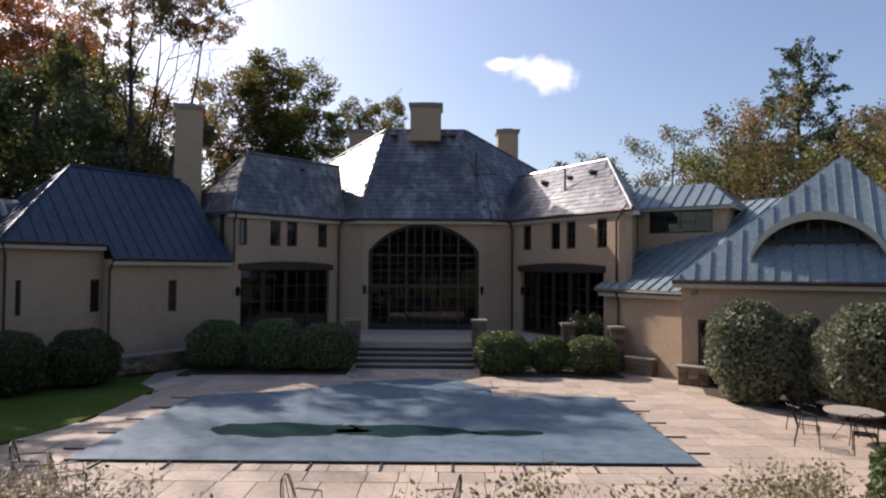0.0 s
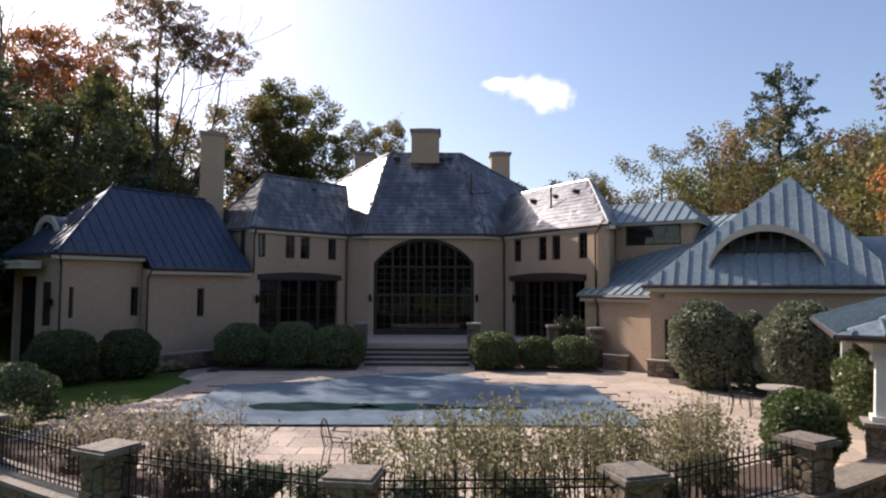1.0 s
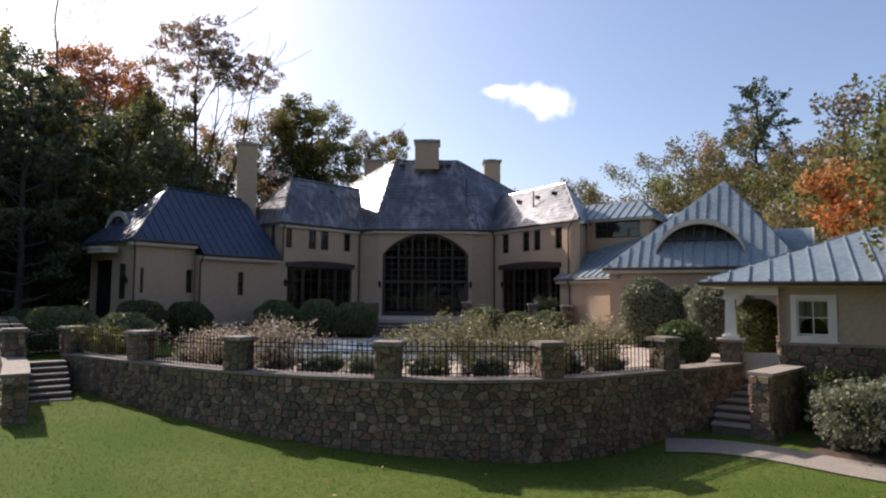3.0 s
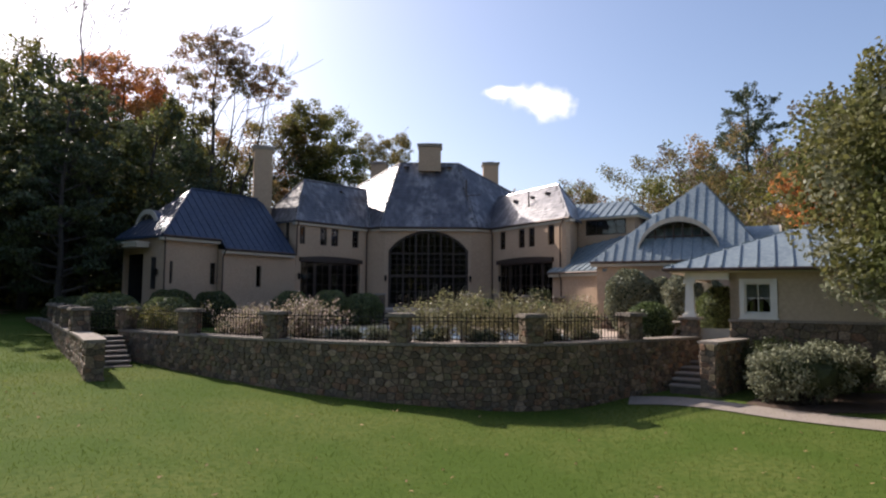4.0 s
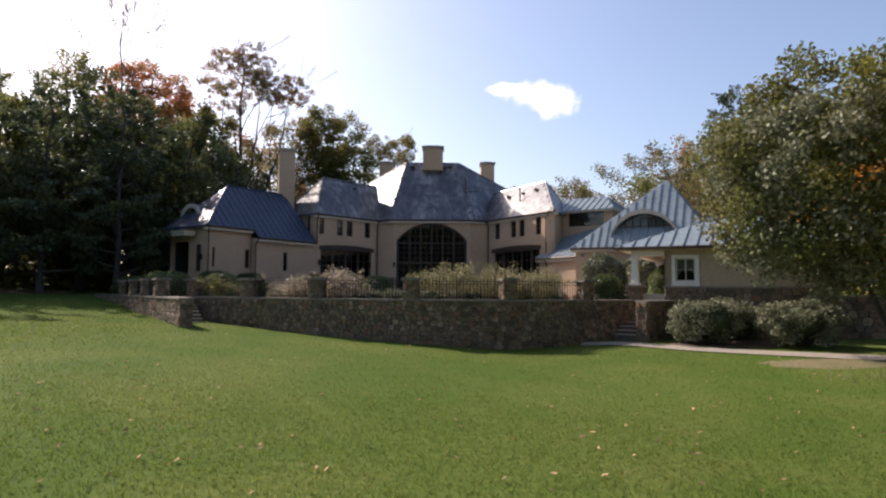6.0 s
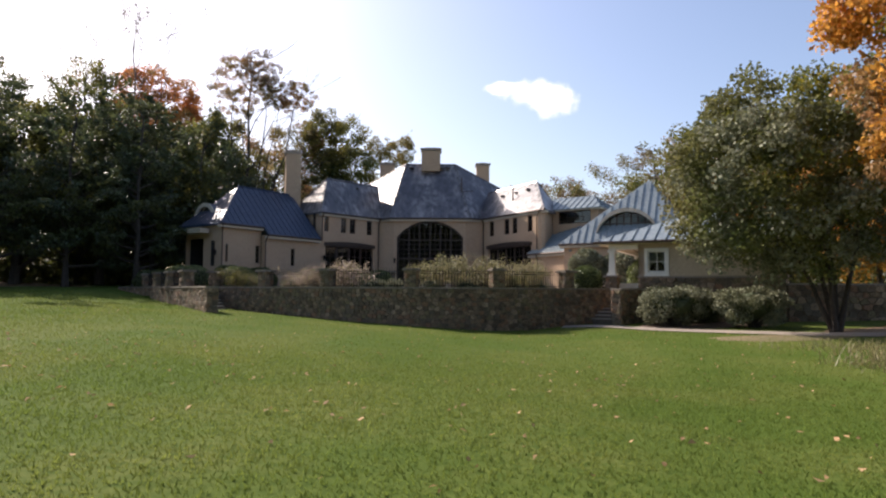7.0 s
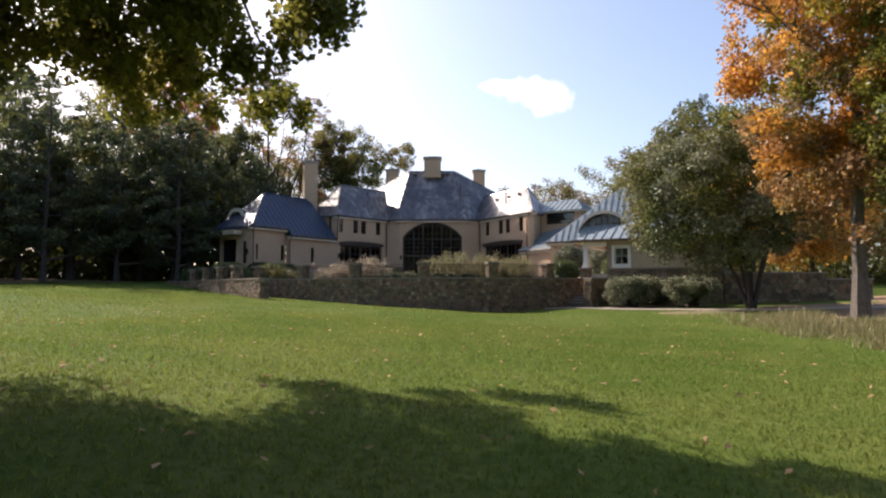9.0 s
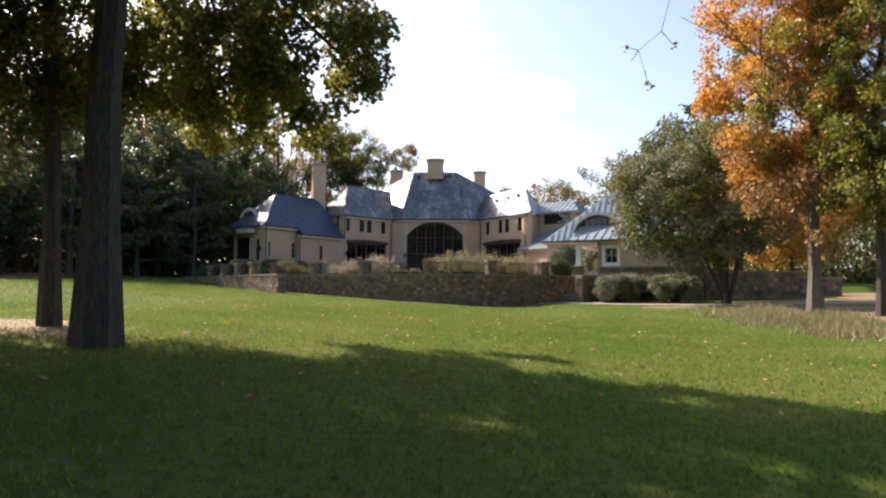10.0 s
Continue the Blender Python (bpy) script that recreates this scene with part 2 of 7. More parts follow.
def box(bm, x0, y0, z0, x1, y1, z1, m=None):
    vs = [bm.verts.new((x, y, z)) for z in (z0, z1) for x, y in ((x0, y0), (x1, y0), (x1, y1), (x0, y1))]
    if m is not None:
        for v in vs:
            v.co = m @ v.co
    a, b, c, d, e, f, g, h = vs
    for q in ((d, c, b, a), (e, f, g, h), (a, b, f, e), (b, c, g, f), (c, d, h, g), (d, a, e, h)):
        bm.faces.new(q)
    return vs


def boxes(*rows):
    bm = bmesh.new()
    for r in rows:
        box(bm, *r)
    return bm


def slab(bm, pts, lift):
    """A solid plate: polygon pts, thickened downwards along -z by lift."""
    top = [bm.verts.new(p) for p in pts]
    low = [bm.verts.new((p[0], p[1], p[2] - lift)) for p in pts]
    bm.faces.new(top)
    bm.faces.new(low[::-1])
    n = len(pts)
    for i in range(n):
        j = (i + 1) % n
        bm.faces.new((top[j], top[i], low[i], low[j]))


def tube(bm, pts, radii, sides=8):
    rings = []
    for i, p in enumerate(pts):
        p = Vector(p)
        d = (Vector(pts[min(i + 1, len(pts) - 1)]) - Vector(pts[max(i - 1, 0)])).normalized()
        a = d.orthogonal().normalized() if abs(d.z) < 0.9 else Vector((1, 0, 0)).cross(d).normalized()
        if abs(d.z) < 0.9:
            a = Vector((0, 0, 1)).cross(d).normalized()
        b = d.cross(a)
        rings.append([bm.verts.new(p + (a * math.cos(t) + b * math.sin(t)) * radii[i]) for t in [2 * math.pi * k / sides for k in range(sides)]])
    for r, s in zip(rings, rings[1:]):
        for k in range(sides):
            bm.faces.new((r[k], r[(k + 1) % sides], s[(k + 1) % sides], s[k]))
    bm.faces.new(rings[0][::-1])
    bm.faces.new(rings[-1])


def basis(p0, p1):
    """Wall frame: x along p0->p1, y to the back of the wall, origin p0."""
    u = Vector((p1[0] - p0[0], p1[1] - p0[1], 0))
    w = u.length
    u.normalize()
    v = Vector((-u.y, u.x, 0))
    return Matrix(((u.x, v.x, 0, p0[0]), (u.y, v.y, 0, p0[1]), (0, 0, 1, 0), (0, 0, 0, 1))), w


def smooth(a, b, x):
    t = max(0.0, min(1.0, (x - a) / (b - a)))
    return t * t * (3 - 2 * t)


# ---- terrain ----
TERRACE, LANDING, COPE = -0.38, 0.50, 0.17
WALL_PTS = [(-9.95, 8.05), (-6.95, 6.15), (-3.68, 4.2), (0.02, 2.95), (3.55, 3.1), (6.75, 4.85), (9.3, 6.5)]
LEFT_PTS = [(-10.9, 6.85), (-12.6, 9.1), (-14.4, 11.6), (-16.3, 14.2), (-19.5, 17.5)]


def curve(pts, n=12):
    """A smooth line through the points."""
    out = []
    p = [Vector((2 * pts[0][0] - pts[1][0], 2 * pts[0][1] - pts[1][1]))] + [Vector(q) for q in pts] + [Vector((2 * pts[-1][0] - pts[-2][0], 2 * pts[-1][1] - pts[-2][1]))]
    for i in range(1, len(p) - 2):
        for k in range(n):
            t = k / n
            out.append(0.5 * (2 * p[i] + (p[i + 1] - p[i - 1]) * t + (2 * p[i - 1] - 5 * p[i] + 4 * p[i + 1] - p[i + 2]) * t * t + (3 * p[i] - p[i - 1] - 3 * p[i + 1] + p[i + 2]) * t ** 3))
    out.append(p[-2])
    return out


def wall_y(x):
    """How far the terrace reaches towards the lawn at x."""
    line = [(-60, 40)] + LEFT_PTS[::-1] + WALL_PTS + [(9.6, 5.4), (40, 4.5)]
    for (ax, ay), (bx, by) in zip(line, line[1:]):
        if ax <= x <= bx:
            return ay + (by - ay) * (x - ax) / (bx - ax)
    return 60


def lawn(x, y):
    low = -20 + 15 * smooth(-2, -14, y) if y < -2 else -20
    z = -1.42 - 0.058 * max(low, min(5.0, x))
    z += 0.022 * (y + 10) * smooth(2, 9, x) * smooth(-24, -8, y) if y > -24 else 0
    z += 0.03 * max(0, min(x, 30) - 9)
    z -= 0.006 * max(0, -y - 24)
    z += 0.35 * smooth(8, 30, y) * smooth(-8, -20, x)
    z += 0.012 * math.sin(x * 0.9 + 1) * math.sin(y * 0.7)
    if x < -13:
        z += 0.02 * (-13 - x) * smooth(0, 20, y)
    return z


def ground_z(x, y):
    inside = y > wall_y(x) + 0.8
    if inside and -19 < x < 40:
        return TERRACE - 0.06
    return min(lawn(x, y), 6.0)


def axis(dense0, dense1, step, far):
    a = list(np.arange(dense0, dense1 + 0.01, step))
    s, lo, hi = step, dense0, dense1
    while hi < far:
        s *= 1.25
        hi += s
        a.append(hi)
    s = step
    while lo > -far:
        s *= 1.25
        lo -= s
        a.insert(0, lo)
    return a


xs, ys = axis(-22, 22, 0.45, 900), axis(-34, 22, 0.45, 900)
verts = [(x, y, ground_z(x, y)) for y in ys for x in xs]
nx = len(xs)
faces = [(j * nx + i, j * nx + i + 1, (j + 1) * nx + i + 1, (j + 1) * nx + i) for j in range(len(ys) - 1) for i in range(nx - 1)]
ground = tagged(soup("ground", verts, faces, GRASS_SOIL), "mown green lawn sloping away from the terrace", "lawn", kind="structure")
for p in ground.data.polygons:
    p.use_smooth = True

# ---- terrace ----
OUT = [v for v in curve(WALL_PTS)]
terr = bmesh.new()
rim = [(v.x, v.y + 0.1, TERRACE - 0.05) for v in OUT] + [(13, 6.8, TERRACE - 0.05), (19, 12, TERRACE - 0.05), (19, 31, TERRACE - 0.05), (-12, 31, TERRACE - 0.05), (-9.5, 20.2, TERRACE - 0.05), (-7.6, 17.5, TERRACE - 0.05), (-9.2, 13, TERRACE - 0.05), (-11.3, 9.6, TERRACE - 0.05)]
slab(terr, rim, 0.4)
terrace = tagged(part("pavement", terr, PAVE_BED), "pale sandstone pool terrace", "pavement", kind="structure")

# ---- main house ----
house = thing("house", "two-storey beige stucco mansion with slate and metal roofs", "house", at=(0, 34, 0))


def wall(p0, p1, z0, z1, holes=(), thick=0.35, mat=None, name="wall", parent=None):
    """A wall with through openings: holes (u0, u1, z0, z1), not overlapping in u."""
    m, w = basis(p0, p1)
    bm = bmesh.new()
    u = 0.0
    for a, b, c, d in sorted(holes):
        if a > u:
            box(bm, u, 0, z0, a, thick, z1, m)
        if c > z0:
            box(bm, a, 0, z0, b, thick, c, m)
        if d < z1:
            box(bm, a, 0, d, b, thick, z1, m)
        u = b
    if u < w:
        box(bm, u, 0, z0, w, thick, z1, m)
    return part(name, bm, mat or STUCCO, parent or house)


def window(p0, p1, a, b, z0, z1, nx=2, nz=3, frame_w=0.07, mat=None, parent=None, deep=0.08, sill=False, curtain=False, dark=True):
    """A framed, glazed casement in a wall opening, with glazing bars; a near-black sheet behind paints the unlit room.
    """
    m, w = basis(p0, p1)
    bm = bmesh.new()
    f, y0, y1 = frame_w, deep, deep + 0.07
    for r in ((a, z0, a + f, z1), (b - f, z0, b, z1), (a + f, z0, b - f, z0 + f), (a + f, z1 - f, b - f, z1)):
        box(bm, r[0], y0, r[1], r[2], y1, r[3], m)
    t = f * 0.38
    for i in range(1, nx):
        c = a + f + (b - a - 2 * f) * i / nx
        box(bm, c - t / 2, y0 + 0.012, z0 + f, c + t / 2, y1 - 0.012, z1 - f, m)
    for i in range(1, nz):
        c = z0 + f + (z1 - z0 - 2 * f) * i / nz
        box(bm, a + f, y0 + 0.016, c - t / 2, b - f, y1 - 0.016, c + t / 2, m)
    win = part("window", bm, mat or DARKWOOD, parent or house)
    pane = bmesh.new()
    box(pane, a + f * 0.5, y0 + 0.03, z0 + f * 0.5, b - f * 0.5, y0 + 0.04, z1 - f * 0.5, m)
    part("pane", pane, GLASS, win).visible_shadow = False
    # near-black sheet stands in for the shade of the room
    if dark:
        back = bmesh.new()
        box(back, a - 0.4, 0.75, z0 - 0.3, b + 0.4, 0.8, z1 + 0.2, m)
        part("backing", back, INSIDE_SHADE, win)
    if curtain:
        cb = bmesh.new()
        n = 24
        for side in (0, 1):
            pts = []
            for i in range(n + 1):
                q = i / n
                u = (a + (b - a) * (0.5 * q if side == 0 else 1 - 0.5 * q))
                pts.append((u, 0.22 + 0.025 * math.sin(q * 40), z1 - (0.75 - 0.35 * q) * (z1 - z0) if q > 0.25 else z0 + 0.25 * (z1 - z0)))
            for i in range(n):
                p, r = pts[i], pts[i + 1]
                vs = [cb.verts.new(m @ Vector(c)) for c in ((p[0], p[1], p[2]), (r[0], r[1], r[2]), (r[0], r[1], z1), (p[0], p[1], z1))]
                cb.faces.new(vs)
        part("curtain", cb, CURTAIN, win, "white lace curtain")
    return win


W_LL = ((-13.88, 19.46), (-12.0, 22.2))
W_LM = ((-11.64, 21.87), (-8.5, 26.45))
W_LW = ((-8.49, 26.45), (-4.4, 30.9))
W_BL = ((-4.4, 30.9), (-3.07, 30.3))
W_BF = ((-3.07, 30.3), (3.1, 30.3))
W_BR = ((3.1, 30.3), (4.6, 30.9))
W_RW = ((4.6, 30.9), (8.6, 24.0))
W_RL = ((8.35, 24.0), (9.95, 21.3))
W_RG = ((9.7, 20.9), (16.95, 17.08))

wins_l = [(0.15, 0.7, 4.7, 5.9), (1.9, 2.47, 4.7, 5.9), (2.83, 3.43, 4.7, 5.9), (4.67, 5.23, 4.7, 5.9)]
wins_r = [(1.0, 1.68, 4.62, 5.88), (3.18, 3.85, 4.62, 5.88), (4.28, 4.92, 4.62, 5.88), (6.27, 6.9, 4.62, 5.88)]
wall(*W_LW, 4.3, 6.15, wins_l)
wall(*W_LW, -0.5, 4.3, [(0.4, 5.4, 0.5, 3.6)])
wall(*W_BL, -0.5, 6.15)
wall(*W_BR, -0.5, 6.15)
wall(*W_RW, 4.3, 6.15, wins_r)
wall(*W_RW, -0.5, 4.3, [(0.85, 6.7, 0.5, 3.6)])
wall(*W_LL, -0.6, 4.5, [(0.14, 0.52, 1.93, 3.17), (2.84, 3.2, 1.93, 3.17)])
wall(*W_LM, -0.6, 3.95, [(2.46, 2.84, 1.82, 3.12)])
wall(*W_RL, -0.4, 2.85)
wall(*W_RG, -0.4, 3.25, [(0.55, 1.5, -0.4, 1.92)])
for a in wins_l:
    window(*W_LW, *a)
for a in wins_r:
    window(*W_RW, *a)
for a in ((0.14, 0.52, 1.93, 3.17), (2.84, 3.2, 1.93, 3.17)):
    window(*W_LL, *a, nx=1, nz=3, frame_w=0.06)
window(*W_LM, 2.46, 2.84, 1.82, 3.12, nx=1, nz=3, frame_w=0.06)
window(*W_RG, 0.55, 1.5, -0.38, 1.92, nx=2, nz=4)


def french(wl, a, b, z0, z1, n):
    """A row of tall glazed doors under a timber head with a shallow bow."""
    m, w = basis(*wl)
    step = (b - a) / n
    for i in range(n):
        window(*wl, a + i * step + 0.003, a + (i + 1) * step - 0.003, z0 + 0.01, z1 - 0.005, nx=2, nz=4, frame_w=0.1, deep=0.16, dark=False)
    bm = bmesh.new()
    k = 14
    for i in range(k):
        u0, u1 = a - 0.12 + (b - a + 0.24) * i / k, a - 0.12 + (b - a + 0.24) * (i + 1) / k
        h0, h1 = [0.22 + 0.14 * (1 - (2 * (j / k) - 1) ** 2) for j in (i, i + 1)]
        vs = [bm.verts.new(m @ Vector(c)) for c in ((u0, -0.14, z1 - 0.05), (u1, -0.14, z1 - 0.05), (u1, -0.14, z1 + h1), (u0, -0.14, z1 + h0), (u0, 0.02, z1 - 0.05), (u1, 0.02, z1 - 0.05), (u1, 0.02, z1 + h1), (u0, 0.02, z1 + h0))]
        for q in ((0, 1, 2, 3), (3, 2, 6, 7), (1, 0, 4, 5)) + (((0, 3, 7, 4),) if i == 0 else ()) + (((2, 1, 5, 6),) if i == k - 1 else ()):
            bm.faces.new([vs[j] for j in q])
    part("lintel", bm, DARKWOOD, house, "dark timber head over the doors")


french(W_LW, 0.4, 5.4, 0.5, 3.6, 4)
french(W_RW, 0.85, 6.7, 0.5, 3.6, 5)

# great arched window in the bay
A0, A1, SPRING, CROWN = -2.82, 2.88, 4.55, 5.98
AC, AH = (A0 + A1) / 2, (A1 - A0) / 2


def arch_z(x, a0=A0, a1=A1, s=SPRING, c=CROWN):
    h, r = c - s, (a1 - a0) / 2
    rad = (r * r + h * h) / (2 * h)
    dx = x - (a0 + a1) / 2
    return s + math.sqrt(max(0, rad * rad - dx * dx)) - (rad - h)


def arch_wall(m, a0, a1, s, c, lo, hi, u0, u1, thick, n=24):
    """A wall panel u0..u1 with an arched hole a0..a1 cut through it."""
    bm = bmesh.new()
    if u0 < a0:
        box(bm, u0, 0, lo, a0, thick, hi, m)
    if u1 > a1:
        box(bm, a1, 0, lo, u1, thick, hi, m)
    for i in range(n):
        x0, x1 = a0 + (a1 - a0) * i / n, a0 + (a1 - a0) * (i + 1) / n
        z0, z1 = arch_z(x0, a0, a1, s, c), arch_z(x1, a0, a1, s, c)
        vs = [bm.verts.new(m @ Vector(q)) for q in ((x0, 0, z0), (x1, 0, z1), (x1, 0, hi), (x0, 0, hi), (x0, thick, z0), (x1, thick, z1), (x1, thick, hi), (x0, thick, hi))]
        for q in ((0, 1, 2, 3), (5, 4, 7, 6), (4, 5, 1, 0), (3, 2, 6, 7)):
            bm.faces.new([vs[j] for j in q])
    return bm


def arch_strip(m, a0, a1, s, c, wide, y0, y1, lo, n=24):
    """A frame that follows an arched opening from floor to floor, wide metres wide inwards."""
    pts = [(a0, lo)] + [(a0 + (a1 - a0) * i / n, arch_z(a0 + (a1 - a0) * i / n, a0, a1, s, c)) for i in range(n + 1)] + [(a1, lo)]
    inn = [(a0 + wide, lo)] + [(max(a0 + wide, min(a1 - wide, x)), z - wide) for x, z in pts[1:-1]] + [(a1 - wide, lo)]
    bm = bmesh.new()
    for i in range(len(pts) - 1):
        q = [pts[i], pts[i + 1], inn[i + 1], inn[i]]
        if (Vector(q[2]) - Vector(q[3])).length < 1e-5 and (Vector(q[0]) - Vector(q[1])).length < 1e-5:
            continue
        f = [bm.verts.new(m @ Vector((x, y0, z))) for x, z in q]
        g = [bm.verts.new(m @ Vector((x, y1, z))) for x, z in q]
        bm.faces.new(f)
        bm.faces.new(g[::-1])
        bm.faces.new((f[1], f[0], g[0], g[1]))
        bm.faces.new((f[3], f[2], g[2], g[3]))
    return bm


BAY = Matrix.Translation((0, 30.3, 0))
part("wall", arch_wall(BAY, A0, A1, SPRING, CROWN, -0.5, 6.15, -3.07, 3.1, 0.35), STUCCO, house)
big = part("arched_window", arch_strip(BAY, A0 + 0.003, A1 - 0.003, SPRING, CROWN - 0.003, 0.16, 0.12, 0.26, 0.5), DARKWOOD, house, "dark timber arched window wall")
bm = bmesh.new()
COLS = [A0 + 0.16 + (A1 - A0 - 0.32) * i / 6 for i in range(7)]
for i in range(1, 6):
    box(bm, COLS[i] - 0.055, 0.14, 0.5, COLS[i] + 0.055, 0.24, arch_z(COLS[i]) - 0.1, BAY)
for z, t in ((2.75, 0.16), (3.55, 0.05), (4.35, 0.1)):
    box(bm, A0 + 0.1, 0.15, z - t / 2, A1 - 0.1, 0.235, z + t / 2, BAY)
for i in range(6):
    c = (COLS[i] + COLS[i + 1]) / 2
    box(bm, c - 0.02, 0.165, 0.55, c + 0.02, 0.225, min(arch_z(COLS[i]), arch_z(COLS[i + 1])) - 0.12, BAY)
for z in (1.1, 1.65, 2.2, 3.15, 3.95, 4.9):
    box(bm, max(A0 + 0.1, -2.4 if z > 4.5 else -9), 0.17, z - 0.018, min(A1 - 0.1, 2.4 if z > 4.5 else 9), 0.22, z + 0.018, BAY)
box(bm, A0 + 0.1, 0.13, 0.5, A1 - 0.1, 0.25, 0.78, BAY)
part("mullion", bm, DARKWOOD, big)
bm = bmesh.new()
rim = [(A0 + 0.08, 0.5)] + [(A0 + 0.08 + (A1 - A0 - 0.16) * i / 20, arch_z(A0 + (A1 - A0) * i / 20) - 0.08) for i in range(21)] + [(A1 - 0.08, 0.5)]
bm.faces.new([bm.verts.new((x, 30.5, z)) for x, z in rim])
part("pane", bm, GLASS, big).visible_shadow = False

# rooms behind the glass; walls and ceiling carry the unlit darkness in their colour
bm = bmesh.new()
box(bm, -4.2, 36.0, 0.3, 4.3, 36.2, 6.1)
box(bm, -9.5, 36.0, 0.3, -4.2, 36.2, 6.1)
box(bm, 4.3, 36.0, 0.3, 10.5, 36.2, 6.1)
part("inner_wall", bm, INSIDE_SHADE, house)
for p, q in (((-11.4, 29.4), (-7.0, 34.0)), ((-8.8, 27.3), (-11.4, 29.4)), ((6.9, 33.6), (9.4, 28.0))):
    wall(p, q, 0.3, 6.1, thick=0.12, mat=INSIDE_SHADE, name="inner_wall")
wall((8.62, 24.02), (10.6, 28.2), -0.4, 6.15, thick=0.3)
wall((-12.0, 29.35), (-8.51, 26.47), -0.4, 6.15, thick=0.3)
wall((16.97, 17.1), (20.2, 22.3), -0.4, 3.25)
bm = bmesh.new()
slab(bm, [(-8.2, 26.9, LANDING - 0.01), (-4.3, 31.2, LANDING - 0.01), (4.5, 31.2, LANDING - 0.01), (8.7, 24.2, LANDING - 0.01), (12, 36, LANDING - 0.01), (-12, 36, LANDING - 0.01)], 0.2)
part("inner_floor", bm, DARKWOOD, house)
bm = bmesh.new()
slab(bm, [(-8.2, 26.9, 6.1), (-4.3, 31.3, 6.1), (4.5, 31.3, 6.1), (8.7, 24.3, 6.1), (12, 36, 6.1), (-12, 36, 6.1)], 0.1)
part("inner_ceiling", bm, INSIDE_SHADE, house)


# ---- roofs ----
def roof_planes(name, planes, mat, thick=0.12, parent=None, label=""):
    """A roof of several solid planes: the first is the part, the others hang under it."""
    first = None
    for p in planes:
        bm = bmesh.new()
        slab(bm, p, thick)
        ob = part(name if first is None else "roof_plane", bm, mat, first or parent or house, label if first is None else "")
        first = first or ob
    return first


EZ = 6.2
AP_L, AP_R = Vector((-2.2, 32.55, 11.3)), Vector((2.2, 32.55, 11.3))
MAIN_FRONT = [(-3.4, 30.0, EZ), (3.45, 30.0, EZ), tuple(AP_R), tuple(AP_L)]


def on_plane(p, a, b_, c):
    """The point above or below p that lies in the plane of a, b_, c."""
    n_ = (Vector(b_) - Vector(a)).cross(Vector(c) - Vector(a))
    return (p[0], p[1], a[2] - (n_.x * (p[0] - a[0]) + n_.y * (p[1] - a[1])) / n_.z)


HIP_L = on_plane((-8.1, 35.85), (-8.7, 34.55, EZ), (-3.4, 30.0, EZ), AP_L)
HIP_R = on_plane((8.1, 35.85), (3.45, 30.0, EZ), (8.75, 34.55, EZ), AP_R)
MAIN_LEFT = [(-8.7, 34.55, EZ), (-3.4, 30.0, EZ), tuple(AP_L), HIP_L]
MAIN_RIGHT = [(3.45, 30.0, EZ), (8.75, 34.55, EZ), HIP_R, tuple(AP_R)]
MAIN_BACK = [tuple(AP_L), tuple(AP_R), HIP_R, (8, 41, 5.5), (-8, 41, 5.5), HIP_L]
slate = roof_planes("roof", [MAIN_FRONT, MAIN_LEFT, MAIN_RIGHT, MAIN_BACK], SLATE_BASE, label="weathered grey slate roof of the bay")
LE0, LE1 = Vector((-8.45, 26.15, EZ)), Vector((-4.2, 30.75, EZ))
LU = (LE1 - LE0).normalized()
LA = Vector((-8.35, 27.9, 9.15))
LB = LA + LU * 5.4
LEFT_FRONT = [tuple(LE0), tuple(LE1), tuple(LB), tuple(LA)]
LEFT_RIGHT = [tuple(LE1), (-5.4, 33.9, EZ), tuple(LB)]
LEFT_END = [(-12.1, 29.25, EZ), tuple(LE0), tuple(LA)]
LEFT_BACK = [tuple(LA), tuple(LB), (-5.4, 33.9, EZ), (-12.1, 29.25, EZ)]
RE0, RE1 = Vector((4.45, 30.75, EZ)), Vector((8.75, 23.6, EZ))
RU = (RE1 - RE0).normalized()
RA = Vector((8.8, 27.5, 8.85))
RB = RA - RU * 7.2
RIGHT_FRONT = [tuple(RE0), tuple(RE1), tuple(RA), tuple(RB), tuple(RE0 - RU * 1.5)]
RIGHT_END = [tuple(RE1), (11.1, 28.4, EZ), tuple(RA)]
RIGHT_BACK = [tuple(RB), tuple(RA), (11.1, 28.4, EZ), (9, 36, EZ)]
roof_planes("roof", [LEFT_FRONT, LEFT_END, LEFT_RIGHT, LEFT_BACK], SLATE_BASE, label="weathered grey slate roof of the wing")
roof_planes("roof", [RIGHT_FRONT, RIGHT_END, RIGHT_BACK], SLATE_BASE, label="weathered grey slate roof of the wing")


def plane_frame(p):
    """Axes in a roof plane: along the eave (first two points) and up the slope."""
    o, e = Vector(p[0]), (Vector(p[1]) - Vector(p[0])).normalized()
    n = max((e.cross(Vector(q) - o) for q in p[2:]), key=lambda v: v.length).normalized()
    return o, e, n.cross(e), n


def inside(poly, x, y):
    hit = False
    for (ax, ay), (bx, by) in zip(poly, poly[1:] + poly[:1]):
        if (ay > y) != (by > y) and x < (bx - ax) * (y - ay) / (by - ay) + ax:
            hit = not hit
    return hit


